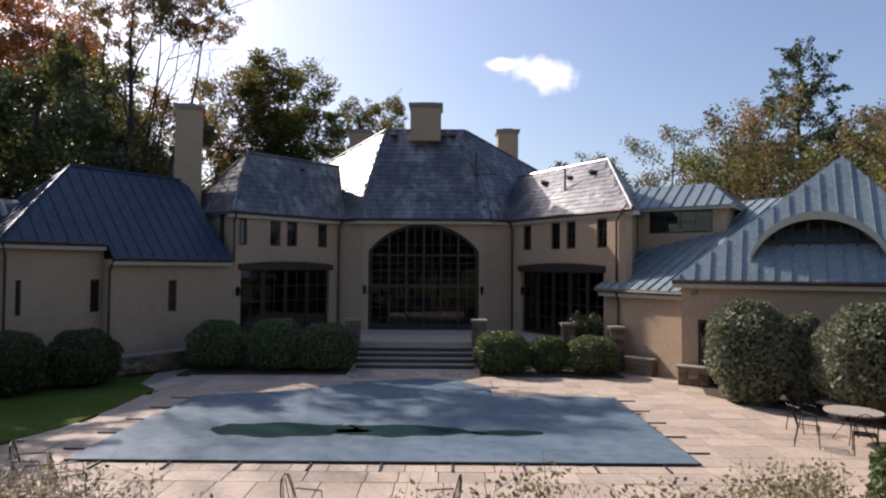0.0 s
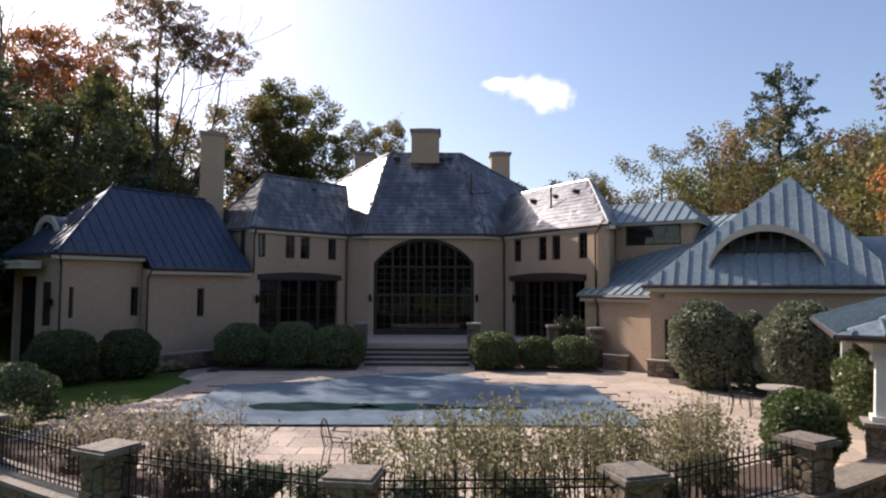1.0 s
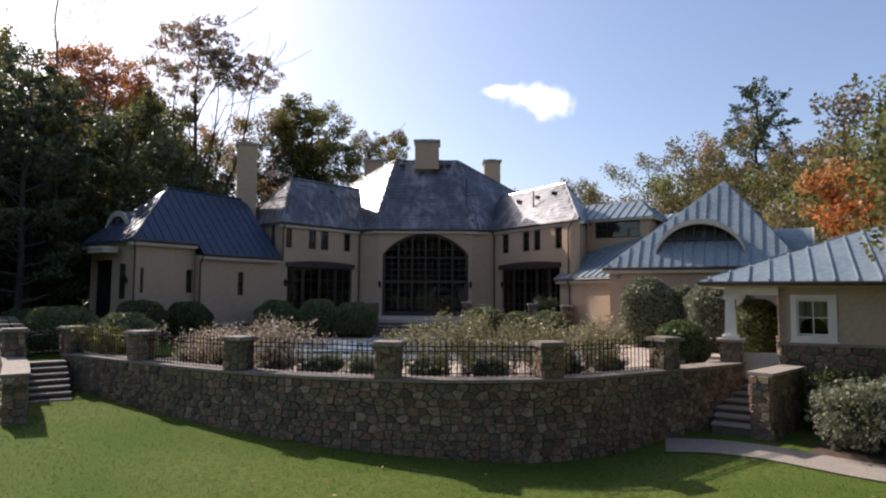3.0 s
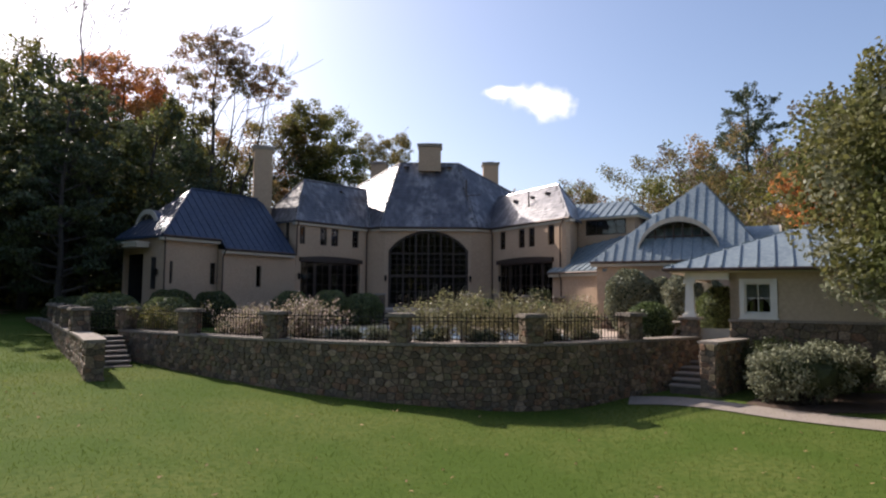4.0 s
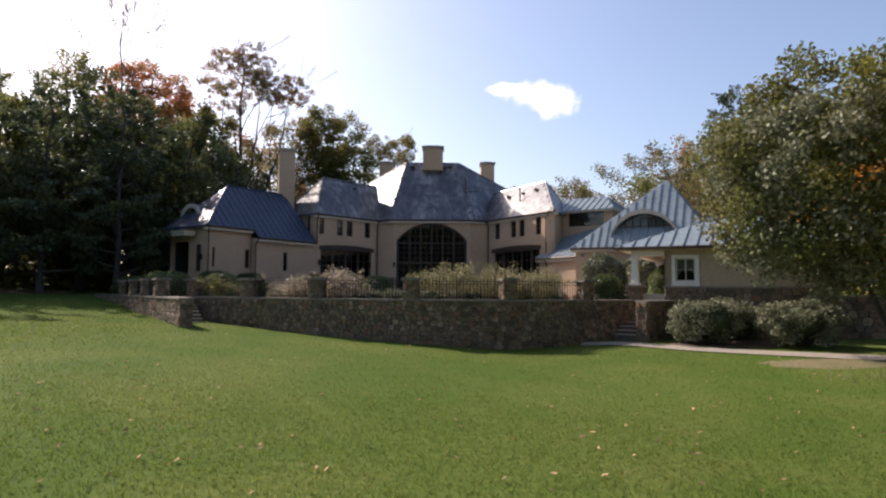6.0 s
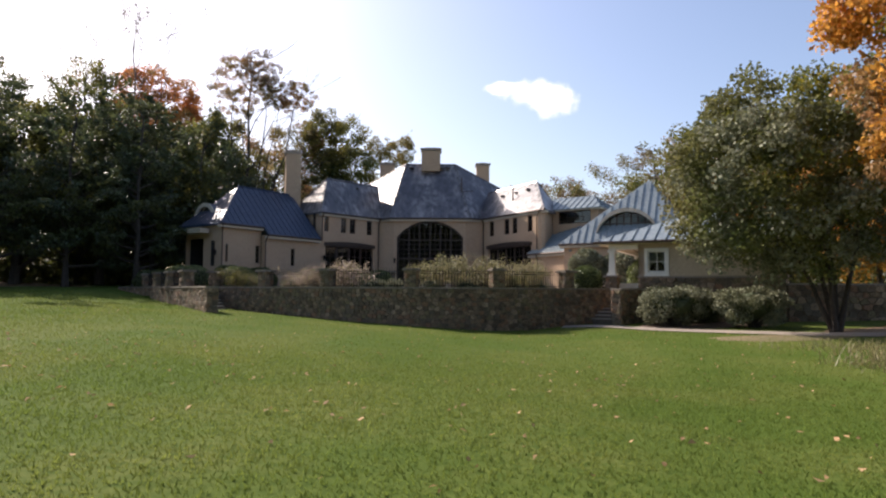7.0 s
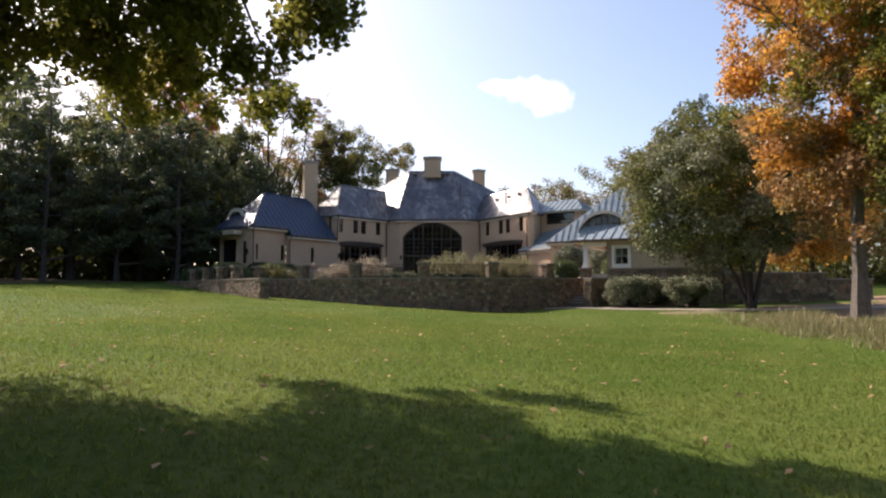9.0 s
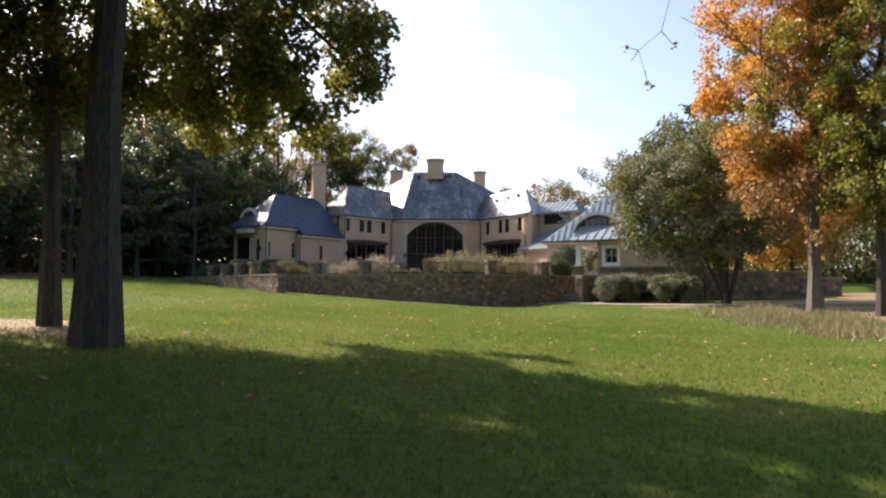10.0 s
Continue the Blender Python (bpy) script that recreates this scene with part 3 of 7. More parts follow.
def seams(name, planes, mat, parent, step=0.5, high=0.055, wide=0.035):
    """Standing seams, each its own piece, that run up the metal roof planes."""
    for p in planes:
        o, e, s, n = plane_frame(p)
        flat = [((Vector(q) - o).dot(e), (Vector(q) - o).dot(s)) for q in p]
        lo, hi = min(q[0] for q in flat), max(q[0] for q in flat)
        m = Matrix(((e.x, s.x, n.x, o.x), (e.y, s.y, n.y, o.y), (e.z, s.z, n.z, o.z), (0, 0, 0, 1)))
        x = lo + step * 0.5
        while x < hi:
            cuts = []
            for (ax, ay), (bx, by) in zip(flat, flat[1:] + flat[:1]):
                if (ax > x) != (bx > x):
                    cuts.append(ay + (by - ay) * (x - ax) / (bx - ax))
            cuts.sort()
            for y0, y1 in zip(cuts[::2], cuts[1::2]):
                if y1 - y0 > 0.15:
                    bm = bmesh.new()
                    box(bm, x - wide / 2, y0, -0.01, x + wide / 2, y1, high, m)
                    part(name, bm, mat, parent)
            x += step


# low wing: one long slope whose eave steps out and down over the garden wall
GD, GN = Vector((0.566, 0.824, 0)), Vector((0.824, -0.566, 0))
GA0 = Vector((-13.75, 18.95, 4.53))
GA1 = GA0 + GD * 3.6
GB0 = GA1 + GN * 0.49 + Vector((0, 0, -0.535))
GB1 = GB0 + GD * 5.2
GR1 = GA0 + GD * 3.5 - GN * 2.95 + Vector((0, 0, 3.22))
GR3 = GA0 + GD * 8.7 - GN * 2.95 + Vector((0, 0, 3.22))
GE = GA0 - GN * 5.0
GL_FRONT = [tuple(q) for q in (GA0, GA1, GB0, GB1, GR3, GR1)]
GL_END = [tuple(q) for q in (GE, GA0, GR1)]
GL_BACK = [tuple(GR1), tuple(GR3), (-13.2, 32.0, 4.5), tuple(GE)]
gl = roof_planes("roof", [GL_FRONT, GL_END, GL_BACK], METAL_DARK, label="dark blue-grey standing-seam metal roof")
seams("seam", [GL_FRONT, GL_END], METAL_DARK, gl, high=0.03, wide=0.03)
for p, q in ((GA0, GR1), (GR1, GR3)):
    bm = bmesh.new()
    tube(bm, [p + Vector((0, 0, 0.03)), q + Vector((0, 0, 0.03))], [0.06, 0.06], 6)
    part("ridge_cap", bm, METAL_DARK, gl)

RL_E0, RL_E1, RL_TOP = Vector((7.6, 24.76, 2.9)), Vector((9.9, 20.9, 2.9)), Vector((15.6, 25.3, 6.85))
RL_U = (RL_E1 - RL_E0).normalized()
RL_MAIN = [tuple(RL_E0), tuple(RL_E1 + RL_U * 0.4), tuple(RL_TOP + RL_U * 0.6), tuple(RL_TOP - RL_U * 5.2)]
RL_HIP = [(7.75, 26.0, 2.9), tuple(RL_E0), tuple(RL_E0 + (RL_TOP - RL_U * 5.2 - RL_E0) * 0.4)]
rl = roof_planes("roof", [RL_MAIN, RL_HIP], METAL_PALE, label="pale blue-green standing-seam metal roof")
seams("seam", [RL_MAIN], METAL_PALE, rl)
RGA = Vector((15.9, 21.4, 7.98))
RG_FRONT = [(9.3, 20.75, 3.33), (17.2, 16.6, 3.33), tuple(RGA)]
RG_RIGHT = [(17.2, 16.6, 3.33), (20.7, 22.2, 3.33), tuple(RGA)]
RG_LEFT = [(14, 27, 3.33), (9.3, 20.75, 3.33), tuple(RGA)]
RG_BACK = [(20.7, 22.2, 3.33), (14, 27, 3.33), tuple(RGA)]
rg = roof_planes("roof", [RG_FRONT, RG_RIGHT, RG_LEFT, RG_BACK], METAL_PALE, label="pale blue-green standing-seam pyramid roof")
seams("seam", [RG_FRONT, RG_RIGHT, RG_LEFT], METAL_PALE, rg)


def chimney(x0, y0, z0, x1, y1, z1, name="chimney", turn=0):
    c = Vector(((x0 + x1) / 2, (y0 + y1) / 2, 0))
    m = Matrix.Translation(c) @ pose(0, 0, 0, 0, 0, turn) @ Matrix.Translation(-c)
    bm = bmesh.new()
    box(bm, x0, y0, z0, x1, y1, z1 - 0.22, m)
    body = part(name, bm, STUCCO, house, "beige stucco chimney")
    bm = bmesh.new()
    box(bm, x0 - 0.06, y0 - 0.06, z1 - 0.22, x1 + 0.06, y1 + 0.06, z1 - 0.12, m)
    box(bm, x0 - 0.1, y0 - 0.1, z1 - 0.12, x1 + 0.1, y1 + 0.1, z1, m)
    part("cap", bm, CAPSTONE, body)
    bm = bmesh.new()
    box(bm, x0 + 0.3, y0 + 0.3, z1, x1 - 0.3, y1 - 0.3, z1 + 0.12, m)
    part("flue", bm, GUTTER, body)


chimney(-0.8, 31.8, 10.6, 0.86, 33.2, 12.65)
chimney(4.25, 35.2, 7, 5.45, 36.4, 12.0)
chimney(-5.3, 39.5, 6, -3.9, 40.8, 12.9)
chimney(-11.9, 27.6, 4, -10.7, 28.75, 11.4, turn=20)


# ---- trees ----
def leaves(rng, centres, radii, count, size, flat=0.7, squash=0.8):
    """Leaf blades scattered in clumps; returns verts and faces of four-cornered leaves."""
    c = np.asarray(centres)
    r = np.asarray(radii)
    pick = rng.choice(len(c), count, p=r ** 2 / np.sum(r ** 2))
    d = rng.normal(size=(count, 3))
    d /= np.linalg.norm(d, axis=1)[:, None]
    rad = rng.random(count) ** 0.45
    pos = c[pick] + d * (rad * r[pick])[:, None] * np.array([1, 1, squash])
    a = rng.normal(size=(count, 3))
    a /= np.linalg.norm(a, axis=1)[:, None]
    b = np.cross(a, rng.normal(size=(count, 3)))
    b /= np.linalg.norm(b, axis=1)[:, None]
    s = size * (0.6 + 0.8 * rng.random(count))[:, None]
    a, b = a * s * 0.5, b * s * 0.5 * flat
    v = np.stack([pos - a, pos + b * 0.9 - a * 0.1, pos + a, pos - b * 0.9 - a * 0.1], axis=1).reshape(-1, 3)
    return v, np.arange(count * 4).reshape(-1, 4)


def limbs(rng, bm, base, height, girth, lean=(0, 0), tips=None, levels=2, fork=0.35, spread=0.5, count=7, sides=9, up=0.5):
    """A tapered trunk with limbs and twigs; collects the twig ends in tips."""
    base = Vector(base)
    top = base + Vector((lean[0], lean[1], height))
    n = 9
    pts, rad = [], []
    for i in range(n + 1):
        t = i / n
        w = 0.03 * height * t
        pts.append(base.lerp(top, t) + Vector((rng.normal() * w * 0.35, rng.normal() * w * 0.35, 0)))
        rad.append(girth * (1.35 if i == 0 else 1.0) * (1 - 0.85 * t))
    tube(bm, pts, rad, sides)
    tips.append((pts[-1], height * 0.07))

    def branch(p, d, length, r, level):
        q = [p]
        k = 4
        dd = d.copy()
        for i in range(k):
            dd = (dd + Vector((rng.normal() * 0.16, rng.normal() * 0.16, rng.normal() * 0.1 + 0.06))).normalized()
            q.append(q[-1] + dd * length / k)
        tube(bm, q, [max(r * (1 - 0.8 * i / k), height * 0.0007) for i in range(k + 1)], 5 if level else 6)
        tips.append((q[-1], length * 0.33))
        tips.append((q[-2], length * 0.3))
        if level < levels:
            for i in range(3 if level == 0 else 2):
                j = 2 + int(rng.integers(0, 3))
                e = (dd + Vector((rng.normal() * 0.6, rng.normal() * 0.6, rng.normal() * 0.35 + 0.1))).normalized()
                branch(q[min(j, k)], e, length * (0.45 + 0.2 * rng.random()), r * 0.5, level + 1)

    for i in range(count):
        t = fork + (1 - fork) * (i + rng.random() * 0.6) / count
        t = min(t, 0.97)
        j = min(int(t * n), n - 1)
        p = pts[j].lerp(pts[j + 1], t * n - j)
        ang = i * 2.4 + rng.random()
        d = Vector((math.cos(ang), math.sin(ang), up + 0.3 * rng.random())).normalized()
        branch(p, d, height * spread * (1.15 - 0.75 * (t - fork) / (1 - fork)) * (0.8 + 0.4 * rng.random()), rad[j] * 0.45, 0)


def tree(name, label, at, height, girth, mats, seed, count=7, n_leaves=9000, leaf=0.3, fork=0.35, spread=0.4, lean=(0, 0), bark=None, squash=0.85, clump=1.0, up=0.5, group="", levels=2, category="tree"):
    rng = np.random.default_rng(seed)
    z = at[2] if len(at) > 2 else ground_z(at[0], at[1])
    t = thing(name, label, category, group, at=(at[0], at[1], z - 0.05))
    bm, tips = bmesh.new(), []
    limbs(rng, bm, (at[0], at[1], z - 0.05), height, girth, lean, tips, levels, fork, spread, count, up=up)
    part("trunk", bm, bark or BARK, t)
    if n_leaves:
        order = rng.permutation(len(tips))
        groups = np.array_split(order, len(mats))
        for m, g in zip(mats, groups):
            cs = [tuple(tips[i][0]) for i in g]
            rs = [max(0.25, tips[i][1] * clump) for i in g]
            v, f = leaves(rng, cs, rs, n_leaves // len(mats), leaf, squash=squash)
            soup("crown", v, f, m, t)
    return t


F = "trees behind the house"
rng = random.Random(5)
spots = [(-33, 27, 14, 0), (-38, 24, 16.5, 0), (-28, 34, 12.5, 0), (-35, 38, 16, 2), (-42, 32, 20, 0), (-48, 22, 20, 2), (-21.5, 38, 16, 2), (-26, 46, 17, 1), (-56, 34, 23, 0), (-41, 14, 17, 0), (-53, 10, 19, 0), (-19.8, 34, 13.5, 0), (-29, 21, 12, 0), (-36, 10, 14, 0), (-47, 2, 17, 1), (-62, 18, 22, 0), (-25.8, 26, 14.5, 0), (-29.8, 30, 18.5, 0), (-19.2, 29, 13, 0), (-14.5, 38, 12.5, 1)]
sets = [[GREENDARK, PINEN, OAK], [GREENDARK, OAK, RUST_TIP], [OAK, GREENDARK, FARLEAF]]
names = ["dense dark green woodland tree", "green woodland tree turning russet", "mixed green and amber woodland tree"]
for i, (x, y, h, k) in enumerate(spots):
    tree("tree", names[k], (x, y), h, 0.3, sets[k], 100 + i, 12, 17500, 0.26, 0.08, 0.34, group=F, levels=1, clump=1.25)
# dark layered evergreens along the edge of the lawn
for i, (x, y, h) in enumerate(((-24.5, 19.5, 13), (-28, 16, 15), (-31.5, 18.5, 14), (-34, 14, 15.5), (-22, 24, 14), (-38, 19, 16), (-41, 8, 15), (-45, 14, 17), (-20.2, 20.6, 13), (-21, 24.5, 14))):
    tree("evergreen_tree", "dark evergreen tree with layered drooping branches", (x, y), h, 0.2, [PINEN, GREENDARK], 160 + i, 34, 12500, 0.2, 0.1, 0.2, group=F, squash=0.45, up=0.05, clump=0.85, levels=1)
tree("pine_tree", "tall pine with open layered branches", (45, 75, 4), 26.5, 0.45, [PINEN], 31, 38, 24000, 0.32, 0.25, 0.19, group=F, squash=0.6, up=0.25, clump=1.1)
right = [(30, 62, 17, 2), (37, 68, 19, 1), (52, 70, 19, 0), (58, 62, 20, 2), (33, 85, 20, 2), (24, 88, 17, 2), (45, 95, 21, 0), (62, 80, 22, 0), (40, 50, 14, 1), (50, 48, 17, 0), (38, 38, 13, 2), (20, 110, 17, 2), (34, 44, 15, 2), (46, 40, 17, 1), (31, 31, 16, 2)]
fars = [[FARLEAF, OAK], [FARLEAF, RUST_TIP], [FARLEAF, OAK, FARBARE]]
for i, (x, y, h, k) in enumerate(right):
    tree("tree", ["distant olive green woodland tree", "distant amber autumn woodland tree", "distant thinning autumn woodland tree"][k], (x, y, 2 if y > 60 else 0), h, 0.3, fars[k], 200 + i, 12, 9500, 0.32, 0.1, 0.36, group=F, levels=1, clump=1.4)

tree("tree", "bare pale tree with fine leafless twigs", (-28.8, 36), 25.5, 0.24, [FARBARE], 33, 15, 700, 0.14, 0.58, 0.24, group=F, bark=BARK_PALE, up=1.2, levels=3)
rng = np.random.default_rng(8)


def thicket(name, label, mat, x0, x1, y0, y1, z0, z1, n_clumps, n, size, r0=1.2, r1=2.8):
    """Far undergrowth: one mass of leaves in uneven clumps."""
    c = np.stack([rng.uniform(x0, x1, n_clumps), rng.uniform(y0, y1, n_clumps), z0 + (z1 - z0) * rng.random(n_clumps) ** 1.4], axis=1)
    v, f = leaves(rng, c, rng.uniform(r0, r1, n_clumps), n, size)
    return tagged(soup(name, v, f, mat), label, "woodland", kind="stuff")


thicket("woodland", "dark dense woodland undergrowth behind the lawn", GREENDARK, -75, -19, 30, 52, 0, 11, 260, 42000, 0.58)
thicket("woodland", "olive woodland edge behind the lawn", OAK, -70, -20, 26, 44, 0, 9, 110, 19000, 0.46)
thicket("woodland", "dark evergreen woodland beside the lawn", GREENDARK, -75, -34, -4, 28, 0, 10, 200, 32000, 0.52)
thicket("woodland", "amber woodland far beyond the house", FARLEAF, 18, 75, 60, 100, 1, 13, 150, 20000, 0.6, 1.5, 3.5)
thicket("woodland", "pale distant treetops beyond the roofs", FARBARE, 8, 40, 110, 150, 4, 24, 90, 14000, 0.6, 1.2, 3.0)
thicket("woodland", "olive woodland beside the drive", OAK, 30, 75, 10, 48, 0, 11, 130, 21000, 0.5)


# lawn trees
def crown_tree(name, label, base, stems, clumps, mats, counts, leaf, bark, seed, girth=0.09, squash=0.85, category="tree"):
    """A tree whose crown is given as (centre, radii): clumps fill the shell of that ellipsoid; stems are (lean x, lean y, height)."""
    rg_ = np.random.default_rng(seed)
    z = ground_z(base[0], base[1]) - 0.05
    t = thing(name, label, category, at=(base[0], base[1], z))
    bm, tips = bmesh.new(), []
    for lx, ly, h, g in stems:
        limbs(rg_, bm, (base[0] + lx * 0.05, base[1] + ly * 0.05, z), h, g, (lx, ly), tips, 1, 0.45, 0.3, 6, 7, 0.7)
    part("trunk", bm, bark, t)
    for (c, r, k, rad), m, n in zip(clumps, mats, counts):
        d = rg_.normal(size=(k, 3))
        d /= np.linalg.norm(d, axis=1)[:, None]
        cs = np.array(c) + d * np.array(r) * (0.45 + 0.6 * rg_.random(k) ** 0.5)[:, None]
        v, f = leaves(rg_, cs, rad * (0.5 + rg_.random(k)), n, leaf, squash=squash)
        soup("crown", v, f, m, t)
    return t


crown_tree("myrtle_tree", "multi-stemmed crape myrtle with dense green crown", (15.0, -0.9),
           [(-1.6, 0.6, 4.6, 0.10), (-1.0, -0.9, 5.6, 0.11), (0.1, 0.4, 6.4, 0.12), (0.9, -0.7, 5.8, 0.11), (1.6, 0.6, 4.8, 0.10), (0.5, 1.2, 5.4, 0.10), (-0.5, 1.0, 5.6, 0.10)],
           [((14.3, 0.0, 4.3), (4.3, 3.9, 3.8), 220, 0.62), ((14.0, -0.5, 3.8), (4.2, 3.9, 3.3), 120, 0.6), ((15.0, -1.0, 5.2), (3.2, 3.0, 2.9), 70, 0.5)],
           [MYRTLE, SHRUB, YELLOW], [42000, 22000, 7000], 0.15, BARK, 41)
crown_tree("tree", "slender tall tree with thin rusty autumn leaves", (-16.9, 32.9), [(0.3, 0, 21.8, 0.26), (-1.6, 0.4, 20.6, 0.14), (4.6, -0.3, 18.6, 0.17), (2.0, 0.5, 21.2, 0.13), (-2.8, 0.2, 19.5, 0.12), (3.2, 0.2, 19.4, 0.1)],
           [((-17.3, 32.9, 18.6), (2.8, 2.0, 3.0), 230, 0.3), ((-15.4, 32.9, 20.2), (1.8, 1.4, 1.8), 100, 0.28), ((-12.8, 32.6, 17.5), (2.4, 1.4, 1.3), 130, 0.28), ((-17.6, 33.4, 10.2), (2.8, 2.2, 3.0), 70, 0.6)],
           [RUST_TIP, FARBARE, RUST_TIP, OAK], [9500, 3600, 5600, 9000], 0.14, BARK, 11, squash=0.7)
crown_tree("tree", "tall tree with russet autumn crown", (-33.4, 50), [(0.4, 0.3, 24, 0.4), (-2.6, 0.3, 21, 0.22), (2.8, -0.3, 20.5, 0.2)],
           [((-33.5, 50, 21.6), (5.2, 4.4, 4.5), 150, 0.8), ((-33.8, 50, 18.0), (6.4, 5.2, 4.6), 120, 0.9), ((-33, 49.5, 12.0), (5.5, 5.0, 6.2), 100, 1.2)],
           [RUSSET, RUST_TIP, GREENDARK], [22000, 14000, 16000], 0.25, BARK, 12)
for x, y, h, m_, seed in ((-17.5, 45, 17.8, [FARLEAF, RUST_TIP], 13), (-25, 47, 17, [FARLEAF, OAK], 14), (-41, 47, 23, [RUST_TIP, OAK, GREENDARK], 15), (-47, 44, 22, [OAK, GREENDARK], 16), (-29, 43, 16, [OAK, GREENDARK], 17)):
    tree("tree", "amber and olive woodland tree behind the house", (x, y), h, 0.26, m_, seed, 12, 12000, 0.24, 0.25, 0.3, group=F, levels=1, clump=1.1)
crown_tree("tree", "tall dense green oak behind the house", (-10.9, 44), [(0.2, 0.3, 18, 0.4), (-2.6, 0.2, 15.5, 0.22), (2.4, 0.2, 14.5, 0.2)],
           [((-11.0, 44, 16.2), (3.5, 3.2, 3.1), 95, 0.72), ((-9.2, 44.2, 12.6), (3.4, 3.0, 2.7), 75, 0.72), ((-13.6, 43.6, 15.2), (1.6, 1.4, 2.9), 26, 0.6), ((-12.6, 44.3, 12.0), (3.0, 2.6, 2.8), 50, 0.75)],
           [OAK, OAK, RUST_TIP, GREENDARK], [17000, 12500, 3400, 8000], 0.2, BARK, 45)
crown_tree("tree", "pale green tree far behind the roof", (-6.8, 60), [(-1.8, 0.3, 19, 0.2), (1.7, 0.2, 19.8, 0.22)],
           [((-8.8, 60, 18.4), (1.7, 1.6, 2.2), 34, 0.5), ((-5.1, 60, 18.8), (2.2, 2, 2.3), 52, 0.5)],
           [FARLEAF, FARLEAF], [3400, 5400], 0.2, BARK, 46)
crown_tree("maple_tree", "maple with bright orange autumn leaves", (14.8, -8.5), [(0.5, 0.3, 15, 0.25)],
           [((14.4, -7.2, 8.6), (2.8, 3.2, 6.0), 130, 0.6), ((15.0, -7.4, 4.8), (2.7, 3.0, 4.0), 70, 0.6), ((17.0, -7.6, 8.6), (3.2, 3.2, 6.2), 90, 0.75), ((14.6, -8.6, 9.0), (2.4, 2.4, 5.0), 50, 0.5)],
           [ORANGE, RUST_TIP, ORANGE, YELLOW], [30000, 13000, 20000, 7000], 0.15, BARK_GREY, 42)
crown_tree("tree", "green tree beside the maple turning yellow", (16.1, -10.3), [(0.4, 0.3, 15, 0.2)],
           [((15.7, -11.0, 6.8), (1.9, 2.2, 5.2), 120, 0.5), ((18.4, -9.8, 8.5), (3.4, 3.2, 6.5), 90, 0.75), ((15.6, -11.0, 3.4), (1.8, 2.0, 1.6), 44, 0.42)],
           [YELLOW, OAK, CANOPY], [22000, 18000, 6500], 0.13, BARK, 52)
crown_tree("tree", "small orange and red tree beyond the wall", (25.5, 12), [(0.4, 0.3, 8, 0.18)],
           [((25.5, 12, 5.2), (4.0, 4.0, 4.0), 70, 0.9), ((24, 12, 4), (2.5, 2.5, 2.5), 24, 0.7)],
           [ORANGE, RUSSET], [11000, 4000], 0.24, BARK, 53)
lawn_tree = crown_tree("tree", "large dark-trunked tree with yellowing green canopy", (-3.4, -24.3), [(0.3, -0.3, 14, 0.24)],
           [((-3.5, -25.9, 7.4), (2.9, 2.8, 3.9), 150, 0.7), ((-1.6, -21.7, 3.6), (1.5, 1.4, 1.25), 90, 0.3), ((-3.4, -19.7, 2.65), (1.1, 0.7, 0.45), 34, 0.26), ((-4.8, -22.0, 4.1), (3.0, 1.7, 1.9), 140, 0.42), ((-1.6, -19.3, 2.4), (0.45, 0.5, 0.35), 14, 0.2), ((-3.4, -21.2, 3.2), (1.8, 0.9, 0.8), 50, 0.3), ((-7.2, -21.6, 3.6), (2.6, 1.8, 2.3), 120, 0.45)],
           [GREENDARK, CANOPY, YELLOW, CANOPY, YELLOW, CANOPY, GREENDARK], [38000, 14000, 3400, 23000, 900, 7500, 25000], 0.105, BARK, 43)
bm = bmesh.new()
for pts in (((-3.4, -24.4, 3.9), (-3.6, -22.4, 3.9), (-3.6, -20.4, 3.2), (-3.4, -19.3, 2.7)), ((-3.35, -24.4, 4.6), (-2.4, -22.6, 4.5), (-1.8, -20.7, 3.6), (-1.55, -19.2, 2.5)), ((-3.3, -24.4, 4.3), (-2.0, -22.6, 4.2), (-0.7, -21.2, 3.3))):
    tube(bm, pts, [0.07, 0.045, 0.025, 0.008][:len(pts)], 6)
part("branch", bm, BARK, lawn_tree)
# a thin bare twig of the same tree that hangs out over the lawn
bm = bmesh.new()
TWIG = [Vector(q) for q in ((-3.2, -24.5, 5.6), (-0.5, -26.0, 5.0), (1.9, -26.8, 3.6), (2.72, -26.9, 2.0), (2.62, -26.9, 1.62), (2.42, -26.92, 1.45), (2.47, -26.92, 1.28))]
tube(bm, TWIG, [0.035, 0.025, 0.011, 0.0045, 0.0035, 0.003, 0.0015], 5)
for p, q in ((TWIG[3], (2.55, -26.95, 1.98)), (TWIG[4], (2.72, -26.9, 1.5)), (TWIG[5], (2.3, -26.95, 1.47)), (TWIG[6], (2.5, -26.9, 1.16)), (TWIG[5], (2.36, -26.9, 1.36))):
    tube(bm, [p, q], [0.004, 0.002], 4)
part("branch", bm, BARK, lawn_tree, "bare hanging twig")
twig_rng = np.random.default_rng(3)
v, f = leaves(twig_rng, [(2.5, -26.9, 1.16), (2.72, -26.9, 1.5), (2.3, -26.95, 1.45), (2.55, -26.95, 1.98)], [0.05, 0.035, 0.04, 0.05], 26, 0.045)
soup("leaf_cluster", v, f, OAK, lawn_tree)
crown_tree("tree", "slim dark-trunked tree on the lawn", (-5.15, -22.4), [(-0.4, 0.0, 13, 0.14)],
           [((-6.8, -24.8, 7.4), (3.2, 2.8, 4.6), 120, 0.8), ((-9.0, -23.6, 5.6), (2.8, 2.4, 4.0), 60, 0.8)],
           [GREENDARK, OAK], [25000, 13000], 0.14, BARK, 44)
